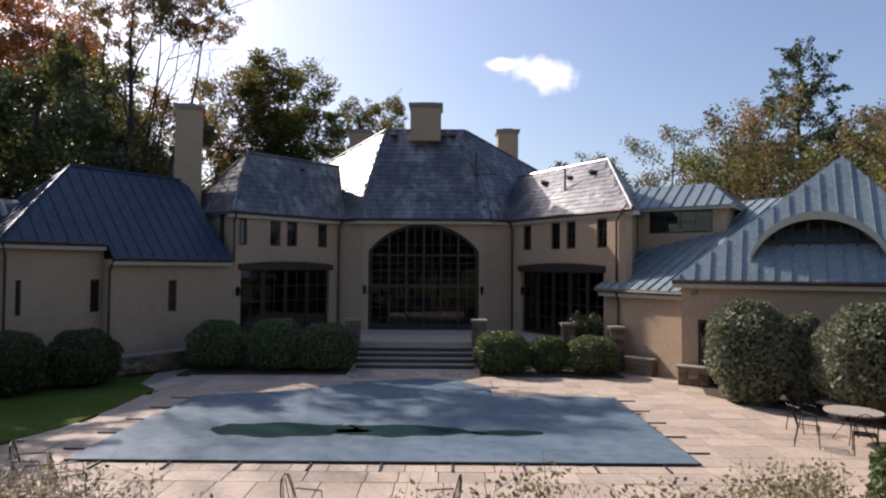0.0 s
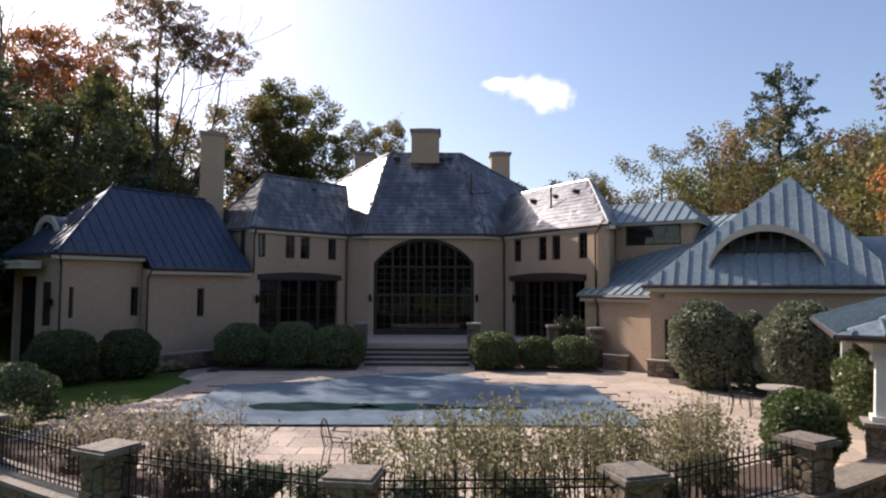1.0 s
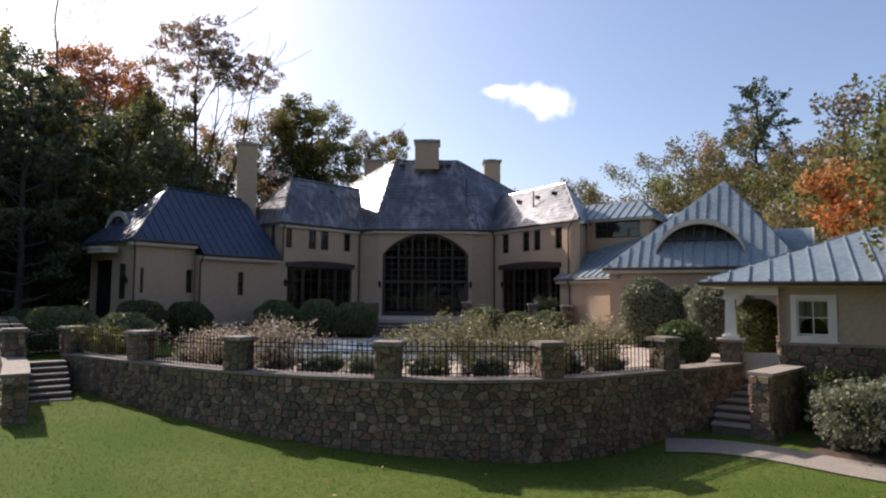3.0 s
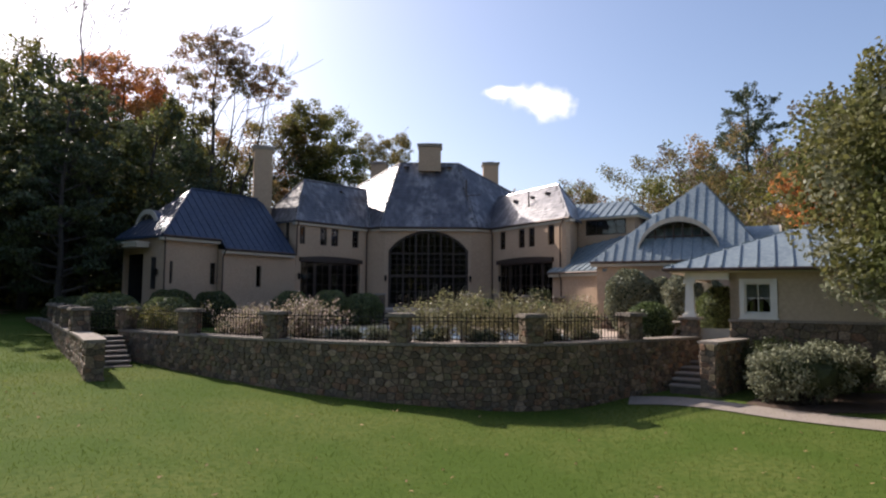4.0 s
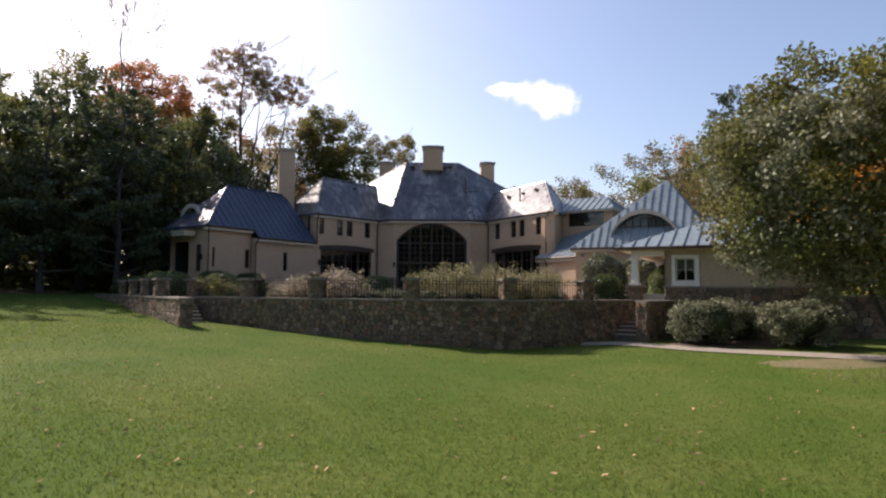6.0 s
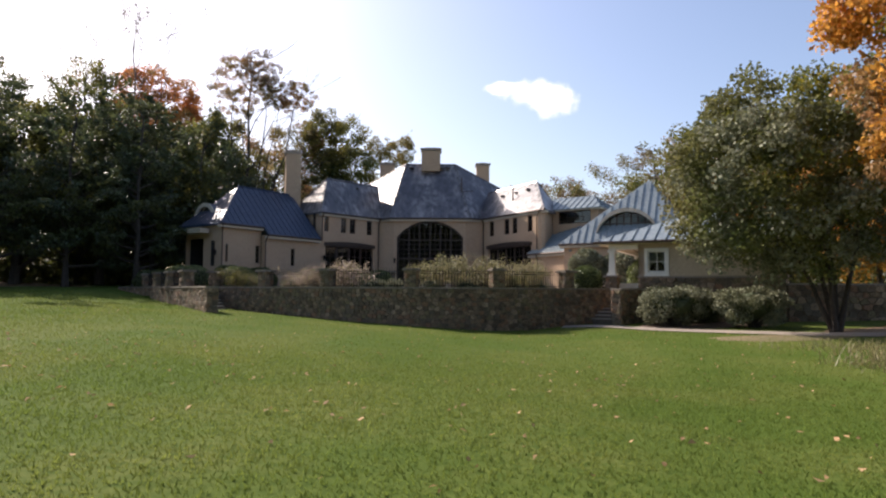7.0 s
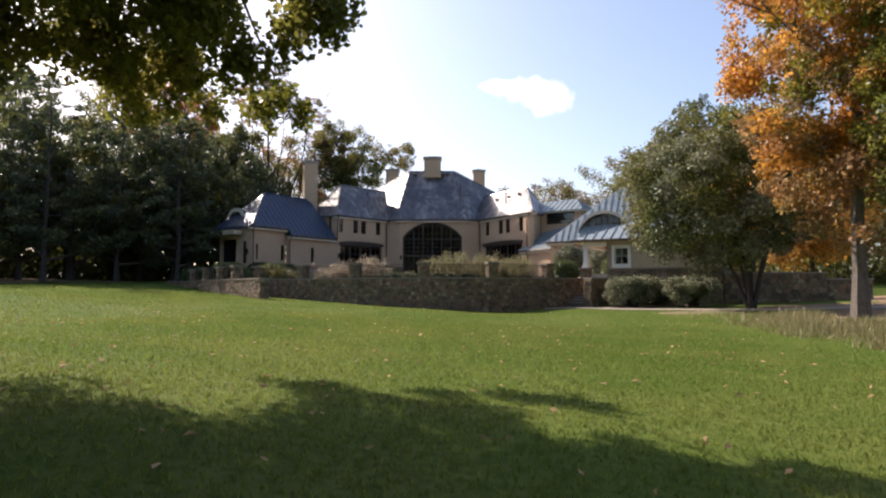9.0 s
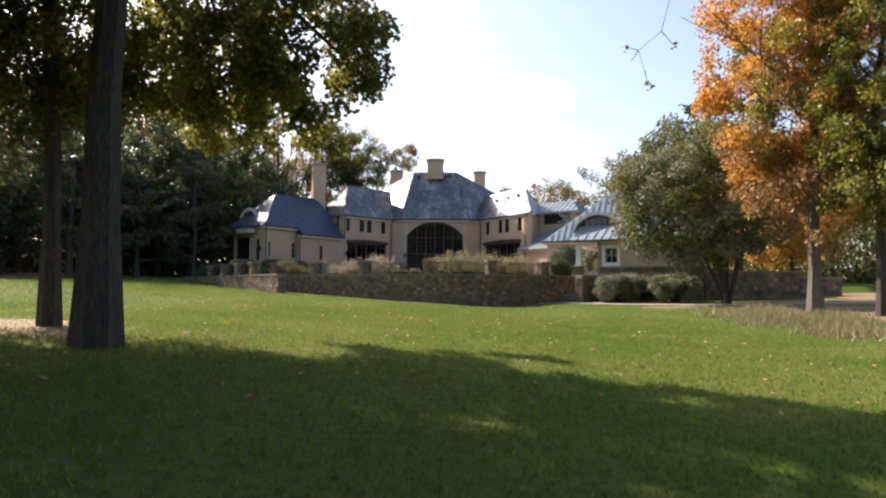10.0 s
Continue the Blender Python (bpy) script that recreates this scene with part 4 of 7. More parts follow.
crown_tree("tree", "red autumn tree beyond the pool house", (24.5, 23), [(0.4, 0.3, 8, 0.18)],
           [((24.5, 23, 5.5), (3.4, 3.4, 4.2), 70, 0.9)], [RUSSET], [14000], 0.26, BARK, 54)
# off-view trees: three follow the lawn's shadow edge, two only block sky light
for i, (x, y, h) in enumerate(((-11.5, -22.8, 13), (-12.5, -28.5, 14), (-8.5, -31.0, 13), (-4.0, -36.5, 13), (3.5, -38.5, 13))):
    crown_tree("tree", "dense dark off-view tree added to shade the lawn and block sky", (x, y), [(0.3, 0.4, h, 0.28)],
               [((x, y, h * 0.62), (4.4, 4.2, h * 0.36), 120, 1.1)], [GREENDARK], [30000], 0.34, BARK, 60 + i)
# row of trees that is never in view, added to cut sky light
for i in range(9):
    x = -32 + 8 * i
    y = -44 - 5 * math.sin(i * 1.7)
    crown_tree("tree", "unseen tall tree added to block sky light", (x, y), [(0.3, 0.4, 15, 0.28)],
               [((x, y, 8.0), (5.0, 4.0, 6.5), 60, 1.5)], [GREENDARK], [5500], 0.55, BARK, 80 + i)


# ---- house: dormers, steps, gutters ----
def barrel_dormer(name, m, wide, high, base, long, mat):
    """A round-topped dormer: arched roof shell, white face ring and glass over a near-black sheet that paints the dark
    inside. m: x along the face, y back.
    """
    bm = bmesh.new()
    n = 18
    for i in range(n):
        a0, a1 = math.pi * i / n, math.pi * (i + 1) / n
        pr = []
        for a in (a0, a1):
            for k in (1.0, 1.12):
                pr.append((-math.cos(a) * wide / 2 * k, base + math.sin(a) * high * k))
        q = [pr[0], pr[2], pr[3], pr[1]]
        f = [bm.verts.new(m @ Vector((x, 0, z))) for x, z in q]
        g = [bm.verts.new(m @ Vector((x, long, z))) for x, z in q]
        bm.faces.new(f)
        for j in range(4):
            bm.faces.new((f[(j + 1) % 4], f[j], g[j], g[(j + 1) % 4]))
    d = part(name, bm, mat, house, "round-topped metal dormer")
    bm = bmesh.new()
    for i in range(n):
        a0, a1 = math.pi * i / n, math.pi * (i + 1) / n
        q = [(-math.cos(a) * wide / 2 * k, base + math.sin(a) * high * k) for a, k in ((a0, 0.9), (a1, 0.9), (a1, 1.14), (a0, 1.14))]
        f = [bm.verts.new(m @ Vector((x, -0.06, z))) for x, z in q]
        g = [bm.verts.new(m @ Vector((x, 0.04, z))) for x, z in q]
        bm.faces.new(f)
        for j in range(4):
            bm.faces.new((f[(j + 1) % 4], f[j], g[j], g[(j + 1) % 4]))
    part("trim", bm, CREAM, d)
    bm = bmesh.new()
    rim = [(-math.cos(math.pi * i / n) * wide / 2, base + math.sin(math.pi * i / n) * high) for i in range(n + 1)]
    bm.faces.new([bm.verts.new(m @ Vector((x, 0.12, z))) for x, z in rim])
    part("pane", bm, GLASS, d).visible_shadow = False
    bm = bmesh.new()
    for i in range(1, 4):
        x = -wide / 2 + wide * i / 4
        box(bm, x - 0.03, 0.08, base, x + 0.03, 0.13, base + high * math.sqrt(max(0.05, 1 - (2 * x / wide) ** 2)), m)
    box(bm, -wide / 2, 0.07, base, wide / 2, 0.14, base + 0.1, m)
    part("glazing_bar", bm, DARKWOOD, d)
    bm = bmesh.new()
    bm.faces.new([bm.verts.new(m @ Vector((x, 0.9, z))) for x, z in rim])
    part("backing", bm, INSIDE_SHADE, d)
    return d


def facing(p, turn):
    return Matrix.Translation(p) @ pose(0, 0, 0, 0, 0, turn)


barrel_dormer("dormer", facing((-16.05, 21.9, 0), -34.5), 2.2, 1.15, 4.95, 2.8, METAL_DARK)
barrel_dormer("dormer", facing((19.1, 19.2, 0), 62), 1.9, 1.05, 4.1, 3.0, METAL_PALE)

# porch under the round dormer of the low wing
PEM, _ = basis(GE, GA0)
bm = bmesh.new()
box(bm, 0.75, -0.6, 3.9, 3.5, 0.1, 4.1, PEM)
box(bm, 0.68, -0.68, 4.1, 3.56, 0.1, 4.2, PEM)
part("cornice", bm, CREAM, house, "pale moulded porch cornice")
wall((-14.99, 20.22), (-13.9, 19.48), -0.5, 4.45)
wall((-17.3, 21.8), (-15.0, 20.23), -0.5, 4.45, [(0.2, 2.1, -0.5, 3.6)], thick=0.25)
# inner porch walls in near-black, which paints the shade of the opening
wall((-15.4, 25.4), (-17.5, 22.1), -0.5, 4.45, mat=INSIDE_SHADE, name="inner_wall")
wall((-14.9, 20.6), (-13.3, 22.9), -0.5, 4.4, thick=0.1, mat=INSIDE_SHADE, name="inner_wall")
bm = bmesh.new()
box(bm, -0.3, 3.0, -0.5, 4.4, 3.2, 4.4, PEM)
part("inner_wall", bm, INSIDE_SHADE, house)

# eyebrow dormer on the pyramid roof
EB, _ = basis(*W_RG)
EBM = EB @ Matrix.Translation((0, 0.62, 0))
E0, E1, ES, EC = 2.6, 5.9, 4.1, 5.48
n = 26
bm = bmesh.new()
for i in range(n):
    x0, x1 = E0 - 0.35 + (E1 - E0 + 0.7) * i / n, E0 - 0.35 + (E1 - E0 + 0.7) * (i + 1) / n
    z = [arch_z(x, E0 - 0.35, E1 + 0.35, ES + 0.05, EC + 0.12) for x in (x0, x1)]
    q = [(x0, z[0] - 0.13), (x1, z[1] - 0.13), (x1, z[1] + 0.06), (x0, z[0] + 0.06)]
    f = [bm.verts.new(EBM @ Vector((x, -0.35, zz))) for x, zz in q]
    g = [bm.verts.new(EBM @ Vector((x, 2.2, zz))) for x, zz in q]
    bm.faces.new(f)
    for j in range(4):
        bm.faces.new((f[(j + 1) % 4], f[j], g[j], g[(j + 1) % 4]))
eyebrow = part("dormer", bm, METAL_PALE, house, "wide eyebrow dormer with pale trim")
bm = bmesh.new()
for i in range(n):
    x0, x1 = E0 - 0.37 + (E1 - E0 + 0.74) * i / n, E0 - 0.37 + (E1 - E0 + 0.74) * (i + 1) / n
    z = [arch_z(x, E0 - 0.37, E1 + 0.37, ES + 0.05, EC + 0.14) for x in (x0, x1)]
    q = [(x0, z[0] - 0.2), (x1, z[1] - 0.2), (x1, z[1] + 0.07), (x0, z[0] + 0.07)]
    f = [bm.verts.new(EBM @ Vector((x, -0.43, zz))) for x, zz in q]
    g = [bm.verts.new(EBM @ Vector((x, -0.34, zz))) for x, zz in q]
    bm.faces.new(f)
    for j in range(4):
        bm.faces.new((f[(j + 1) % 4], f[j], g[j], g[(j + 1) % 4]))
part("trim", bm, CREAM, eyebrow)
bm = bmesh.new()
for i in range(1, 7):
    x = E0 + (E1 - E0) * i / 7
    box(bm, x - 0.045, 0.0, ES - 0.25, x + 0.045, 0.08, arch_z(x, E0 - 0.3, E1 + 0.3, ES, EC) - 0.05, EBM)
box(bm, E0 - 0.25, -0.02, ES - 0.3, E1 + 0.25, 0.1, ES + 0.05, EBM)
box(bm, E0 - 0.1, 0.01, 4.62, E1 + 0.1, 0.07, 4.7, EBM)
part("glazing_bar", bm, DARKWOOD, eyebrow)
rim = [(E0 - 0.3 + (E1 - E0 + 0.6) * i / n, arch_z(E0 - 0.3 + (E1 - E0 + 0.6) * i / n, E0 - 0.3, E1 + 0.3, ES, EC)) for i in range(n + 1)]
bm = bmesh.new()
bm.faces.new([bm.verts.new(EBM @ Vector((x, 0.05, z))) for x, z in rim])
part("pane", bm, GLASS, eyebrow).visible_shadow = False
# flat near-black sheet paints the dark behind the eyebrow glass
bm = bmesh.new()
bm.faces.new([bm.verts.new(EBM @ Vector((x, 0.5, z))) for x, z in rim])
part("backing", bm, INSIDE_SHADE, eyebrow)

# box dormer above the link roof
DB0, DB1 = (9.9, 26.6), (12.95, 24.42)
wall(DB0, DB1, 4.2, 6.4, [(0.5, 3.2, 5.3, 6.3)], thick=0.2)
window(DB0, DB1, 0.5, 3.2, 5.3, 6.3, nx=4, nz=2)
dm, dw = basis(DB0, DB1)
dz = [dm @ Vector(c) for c in ((-0.4, -0.5, 6.42), (4.2, -0.5, 6.42), (2.8, 1.6, 7.6), (-0.7, 1.6, 7.6), (4.2, 3.6, 6.42), (-0.7, 3.6, 6.42))]
DORM_F, DORM_R, DORM_B = [tuple(dz[i]) for i in (0, 1, 2, 3)], [tuple(dz[i]) for i in (1, 4, 2)], [tuple(dz[i]) for i in (4, 5, 3, 2)]
dr = roof_planes("roof", [DORM_F, DORM_R, DORM_B], METAL_PALE, 0.06, label="pale green metal roof of the box dormer")
seams("seam", [DORM_F, DORM_R], METAL_PALE, dr)
bm = bmesh.new()
box(bm, -0.35, -0.42, 6.27, 4.12, -0.32, 6.37, dm)
box(bm, 4.02, -0.32, 6.27, 4.12, 2.6, 6.37, dm)
part("fascia", bm, CREAM, house)
wall((12.96, 24.43), (14.5, 26.6), 4.2, 6.4, thick=0.2)


def gutter(p, q, z, drop=True, r=0.07):
    bm = bmesh.new()
    tube(bm, [(p[0], p[1], z), (q[0], q[1], z)], [r, r], 8)
    part("gutter", bm, GUTTER, house, "dark copper gutter")


def downpipe(x, y, z0, z1, wx, wy):
    bm = bmesh.new()
    tube(bm, [(x, y, z1), (x, y, z1 - 0.12), (wx, wy, z1 - 0.5), (wx, wy, z0 + 0.2), (wx, wy, z0)], [0.045] * 5, 8)
    part("downpipe", bm, GUTTER, house, "dark copper downpipe")


def fascia(p, q, z, mat=None, h=0.16):
    m, w = basis(p, q)
    bm = bmesh.new()
    box(bm, 0, 0.06, z - h - 0.1, w, 0.42, z - 0.1, m)
    part("soffit", bm, mat or CREAM, house)


for p, q, z in ((LE0, LE1, EZ), ((-4.2, 30.7, 0), (-3.4, 29.97, 0), EZ), ((-3.4, 29.97, 0), (3.45, 29.97, 0), EZ), ((3.45, 29.97, 0), (4.45, 30.7, 0), EZ), (RE0, RE1, EZ),
                (GA0, GA1, 4.53), (GB0, GB1, 3.99), ((9.3, 20.72, 0), (17.2, 16.57, 0), 3.31), (RL_E0, RL_E1, 2.83)):
    gutter(p, q, z - 0.04)
    fascia(p, q, z)
for x, y, z0, z1, wx, wy in ((-4.25, 30.5, 0.5, EZ, -4.42, 30.72), (4.5, 30.5, 0.5, EZ, 4.62, 30.72), (-8.3, 26.3, 3.9, EZ, -8.42, 26.4), (8.45, 23.95, 3.2, EZ, 8.3, 24.35), (-13.7, 19.1, -0.4, 4.5, -13.8, 19.36), (-11.35, 21.7, -0.4, 4.0, -11.55, 21.8), (8.15, 23.85, -0.4, 2.85, 8.28, 24.0)):
    downpipe(x, y, z0, z1, wx, wy)

# wall lanterns beside the great window and the garden doors
for x, y in ((-2.98, 30.22), (3.02, 30.22), (-8.25, 26.6), (-4.95, 30.2), (5.05, 30.0), (-14.4, 19.72)):
    z = 2.55
    lan = thing("wall_lantern", "small dark iron wall lantern", "lantern", "wall lanterns", at=(x, y, z))
    bm = bmesh.new()
    box(bm, x - 0.05, y, z - 0.12, x + 0.05, y + 0.1, z + 0.12)
    part("bracket", bm, IRON, lan)
    bm = bmesh.new()
    tube(bm, [(x, y - 0.1, z - 0.2), (x, y - 0.1, z + 0.14), (x, y - 0.1, z + 0.26)], [0.06, 0.1, 0.01], 6)
    part("body", bm, IRON, lan)

# vents and pipes on the slate
for x, y, z in ((6.3, 30.4, 8.1), (7.35, 28.9, 8.15), (8.15, 27.6, 8.25), (-6.3, 29.95, 8.6), (-1.7, 32.2, 10.9), (1.5, 32.2, 10.9), (0.95, 32.15, 10.85)):
    bm = bmesh.new()
    vs = box(bm, x - 0.2, y - 0.16, z, x + 0.2, y + 0.3, z + 0.2)
    for v in vs[4:6]:
        v.co.z -= 0.12
    part("roof_vent", bm, GUTTER, house)
for x, y, z in ((2.75, 31.1, 8.6), (6.95, 28.5, 7.4)):
    bm = bmesh.new()
    tube(bm, [(x, y, z), (x, y, z + 1.25)], [0.05, 0.05], 8)
    tube(bm, [(x, y - 0.02, z + 0.02), (x + 1.0, y - 0.75, z - 0.0)], [0.03, 0.03], 6)
    part("vent_pipe", bm, GUTTER, house)

# landing, steps and low walls before the house
bm = bmesh.new()
slab(bm, [(-2.8, 25.3, LANDING), (2.6, 25.3, LANDING), (5.6, 24.6, LANDING), (8.2, 23.4, LANDING), (8.6, 24.1, LANDING), (4.6, 31.2, LANDING), (-4.4, 31.2, LANDING), (-8.7, 26.2, LANDING), (-8.4, 24.9, LANDING), (-5.8, 24.9, LANDING)], 1.0)
tagged(part("landing", bm, PAVING), "raised stone landing before the house", "landing", kind="structure")
steps = thing("stone_steps", "broad flight of pale stone steps to the landing", "steps", at=(0, 24, TERRACE))
for i in range(5):
    z1 = LANDING - 0.176 * i - 0.176
    y0 = 25.3 - 0.44 * (i + 1)
    bm = bmesh.new()
    box(bm, -2.45, y0, TERRACE - 0.05, 2.3, 25.31 - 0.44 * i, z1 - 0.05)
    riser = part("step", bm, MORTAR, steps, "dark stone riser")
    bm = bmesh.new()
    box(bm, -2.5, y0 - 0.05, z1 - 0.05, 2.35, 25.3 - 0.44 * i, z1)
    part("tread", bm, CAPSTONE, riser, "pale stone tread")


# ---- stonework ----
def clip(poly, mx, my, nx_, ny_):
    """The part of a polygon on the near side of a line through (mx, my) with normal (nx_, ny_)."""
    out = []
    for (ax, ay), (bx, by) in zip(poly, poly[1:] + poly[:1]):
        da, db = (ax - mx) * nx_ + (ay - my) * ny_, (bx - mx) * nx_ + (by - my) * ny_
        if da <= 0:
            out.append((ax, ay))
        if (da < 0 < db) or (db < 0 < da):
            t = da / (da - db)
            out.append((ax + (bx - ax) * t, ay + (by - ay) * t))
    return out


def rubble(length, z0, z1, rg_, size):
    """Uneven many-cornered stones that fill length x (z0..z1)."""
    sx, sz = size * 1.12, size * 0.84
    seeds = []
    nz, nu = max(1, round((z1 - z0) / sz)), max(1, round(length / sx))
    dz, du = (z1 - z0) / nz, length / nu
    row_shift = rg_.uniform(-0.45, 0.45, nz)
    for j in range(nz):
        for i in range(nu):
            u, z = (i + 0.5 + row_shift[j] + rg_.uniform(-0.3, 0.3)) * du, z0 + (j + 0.5 + rg_.uniform(-0.27, 0.27)) * dz
            seeds.append((min(max(u, 0.04), length - 0.04), z))
            if rg_.random() < 0.16:
                seeds.append((min(max(u + rg_.uniform(-0.5, 0.5) * du, 0.03), length - 0.03), min(max(z + rg_.uniform(-0.5, 0.5) * dz, z0 + 0.03), z1 - 0.03)))
    k = 1.55
    out = []
    for a, (u, z) in enumerate(seeds):
        poly = [(0, z0 * k), (length, z0 * k), (length, z1 * k), (0, z1 * k)]
        for b_, (p, q) in enumerate(seeds):
            if b_ != a and abs(p - u) < 3 * size and abs(q - z) < 2.6 * size:
                dx, dy = p - u, (q - z) * k
                if dx * dx + dy * dy > 1e-6:
                    poly = clip(poly, (u + p) / 2, (z + q) / 2 * k, dx, dy)
                if len(poly) < 3:
                    break
        if len(poly) >= 3:
            out.append([(p, q / k) for p, q in poly])
    return out


def stone_block(bm, m, poly, rg_, proud=0.04):
    """One rough stone: worn corners, a joint round it and a smaller, tilted, proud face."""
    pts = [Vector(p) for p in poly]
    mid = sum(pts, Vector((0, 0))) / len(pts)
    span = max((p - mid).length for p in pts)
    if span < 0.05:
        return
    ring = []
    for i, q in enumerate(pts):
        p, r = pts[i - 1], pts[(i + 1) % len(pts)]
        ring += [q.lerp(p, 0.11), q.lerp(r, 0.11)]
    s = max(0.7, 1 - 0.009 / span)
    ring = [mid + (q - mid) * s for q in ring]
    pr = proud * (0.35 + rg_.random())
    tu, tz = rg_.uniform(-0.09, 0.09), rg_.uniform(-0.12, 0.06)
    n = len(ring)
    back = [bm.verts.new(m @ Vector((q.x, 0.03, q.y))) for q in ring]
    low = [bm.verts.new(m @ Vector((q.x, -pr * 0.45, q.y))) for q in [mid + (q - mid) * 0.97 for q in ring]]
    front = [bm.verts.new(m @ Vector((q.x, -pr + (q.x - mid.x) * tu + (q.y - mid.y) * tz, q.y))) for q in [mid + (q - mid) * (0.8 + 0.06 * rg_.random()) for q in ring]]
    bm.faces.new(front)
    for k in range(n):
        bm.faces.new((low[(k + 1) % n], low[k], back[k], back[(k + 1) % n]))
        bm.faces.new((front[(k + 1) % n], front[k], low[k], low[(k + 1) % n]))


STONES_LEFT = [300]


class Bend:
    """Carries a flat strip onto a bent line: x runs along it, y behind it."""

    def __init__(self, line):
        self.line = line
        self.at = [0.0]
        for p, q in zip(line, line[1:]):
            self.at.append(self.at[-1] + (q - p).length)
        self.length = self.at[-1]

    def __matmul__(self, v):
        k = 0
        while k < len(self.line) - 2 and v.x > self.at[k + 1]:
            k += 1
        d = (self.line[k + 1] - self.line[k]).normalized()
        p = self.line[k] + d * (v.x - self.at[k])
        return Vector((p.x - d.y * v.y, p.y + d.x * v.y, v.z))


def stone_run(line, z0, z1, parent, seed, size, single=None):
    """Faces a bent wall in one unbroken run; stones between the two x of single are pieces of their own."""
    rg_ = np.random.default_rng(seed)
    m = Bend(line)
    bm = bmesh.new()
    for s in rubble(m.length, z0, z1, rg_, size):
        c = m @ Vector((s[0][0], 0, 0))
        if single and single[0] < c.x < single[1] and STONES_LEFT[0] > 0:
            b2 = bmesh.new()
            stone_block(b2, m, s, rg_)
            part("stone", b2, STONE, parent)
            STONES_LEFT[0] -= 1
        else:
            stone_block(bm, m, s, rg_)
    part("stone_facing", bm, STONE_J, parent)["kind"] = "stuff"


def stone_face(p0, p1, z0, z1, parent, single=False, seed=0, size=0.3):
    """Face one side of a wall p0->p1 with stones (the face looks to the right of p0->p1)."""
    rg_ = np.random.default_rng(seed)
    m, w = basis(p0, p1)
    bm = bmesh.new()
    for s in rubble(w, z0, z1, rg_, size):
        if single and STONES_LEFT[0] > 0:
            b2 = bmesh.new()
            stone_block(b2, m, s, rg_)
            part("stone", b2, STONE, parent)
            STONES_LEFT[0] -= 1
        else:
            stone_block(bm, m, s, rg_)
    if len(bm.faces):
        ob = part("stone_facing", bm, STONE_J, parent)
        ob["kind"] = "stuff"
    else:
        bm.free()


def wall_core(pts, z0, z1, half, mat, name, parent):
    bm = bmesh.new()
    n = len(pts)
    L, R = [], []
    for i, p in enumerate(pts):
        d = (pts[min(i + 1, n - 1)] - pts[max(i - 1, 0)]).normalized()
        nr = Vector((-d.y, d.x))
        L.append(p + nr * half)
        R.append(p - nr * half)
    rows = []
    for i in range(n):
        rows.append([bm.verts.new((q.x, q.y, z)) for q, z in ((R[i], z0), (R[i], z1), (L[i], z1), (L[i], z0))])
    for a, b in zip(rows, rows[1:]):
        for k in range(4):
            bm.faces.new((a[k], b[k], b[(k + 1) % 4], a[(k + 1) % 4]))
    bm.faces.new(rows[0])
    bm.faces.new(rows[-1][::-1])
    return part(name, bm, mat, parent)


retain = thing("retaining_wall", "curved fieldstone retaining wall below the pool terrace", "stone wall", kind="structure", at=(0, 3, -1.5))
wall_core(OUT, -2.1, COPE - 0.07, 0.24, MORTAR, "wall_core", retain)
wall_core(OUT, COPE - 0.07, COPE, 0.31, COPING, "coping", retain)
lt = curve(LEFT_PTS, 6)
wall_core(lt, -1.6, COPE - 0.07, 0.22, MORTAR, "wall_core", retain)
wall_core(lt, COPE - 0.07, COPE, 0.29, COPING, "coping", retain)
cheek_l = [Vector((-10.9, 6.85)), Vector((-9.5, 4.95)), Vector((-8.25, 3.1))]
wall_core(cheek_l, -1.6, COPE - 0.07, 0.2, MORTAR, "wall_core", retain)
wall_core(cheek_l, COPE - 0.07, COPE, 0.28, COPING, "coping", retain)
cheek_r = [Vector((10.45, 5.7)), Vector((9.6, 4.9)), Vector((8.72, 4.08))]
wall_core(cheek_r, -1.9, COPE - 0.07, 0.22, MORTAR, "wall_core", retain)
wall_core(cheek_r, COPE - 0.07, COPE, 0.3, CAPSTONE, "coping", retain)

PILLARS = WALL_PTS[:6] + LEFT_PTS[:4]
pil = []
for k, (x, y) in enumerate(PILLARS):
    z0 = -0.5
    top = 0.95
    p = thing("stone_pillar", "square fieldstone pillar with a bluestone cap", "pillar", "pillars along the retaining wall", at=(x, y, COPE))
    turn = 0 if k >= 6 else math.degrees(math.atan2(*(Vector(PILLARS[min(k + 1, 5)]) - Vector(PILLARS[max(k - 1, 0)])).yx))
    if k >= 6:
        turn = -50
    m = facing((x, y, 0), turn)
    bm = bmesh.new()
    box(bm, -0.24, -0.24, COPE - 0.02, 0.24, 0.24, top - 0.1, m)
    part("core", bm, MORTAR, p)
    for a, b in (((-0.24, -0.24), (0.24, -0.24)), ((0.24, -0.24), (0.24, 0.24)), ((-0.24, 0.24), (-0.24, -0.24)), ((0.24, 0.24), (-0.24, 0.24))):
        A, B = m @ Vector((*a, 0)), m @ Vector((*b, 0))
        stone_face((A.x, A.y), (B.x, B.y), COPE, top - 0.1, p, seed=50 + k, size=0.22)
    bm = bmesh.new()
    vs = box(bm, -0.34, -0.34, top - 0.1, 0.34, 0.34, top - 0.035, m)
    box(bm, -0.3, -0.3, top - 0.035, 0.3, 0.3, top, m)
    part("cap", bm, COPING, p)


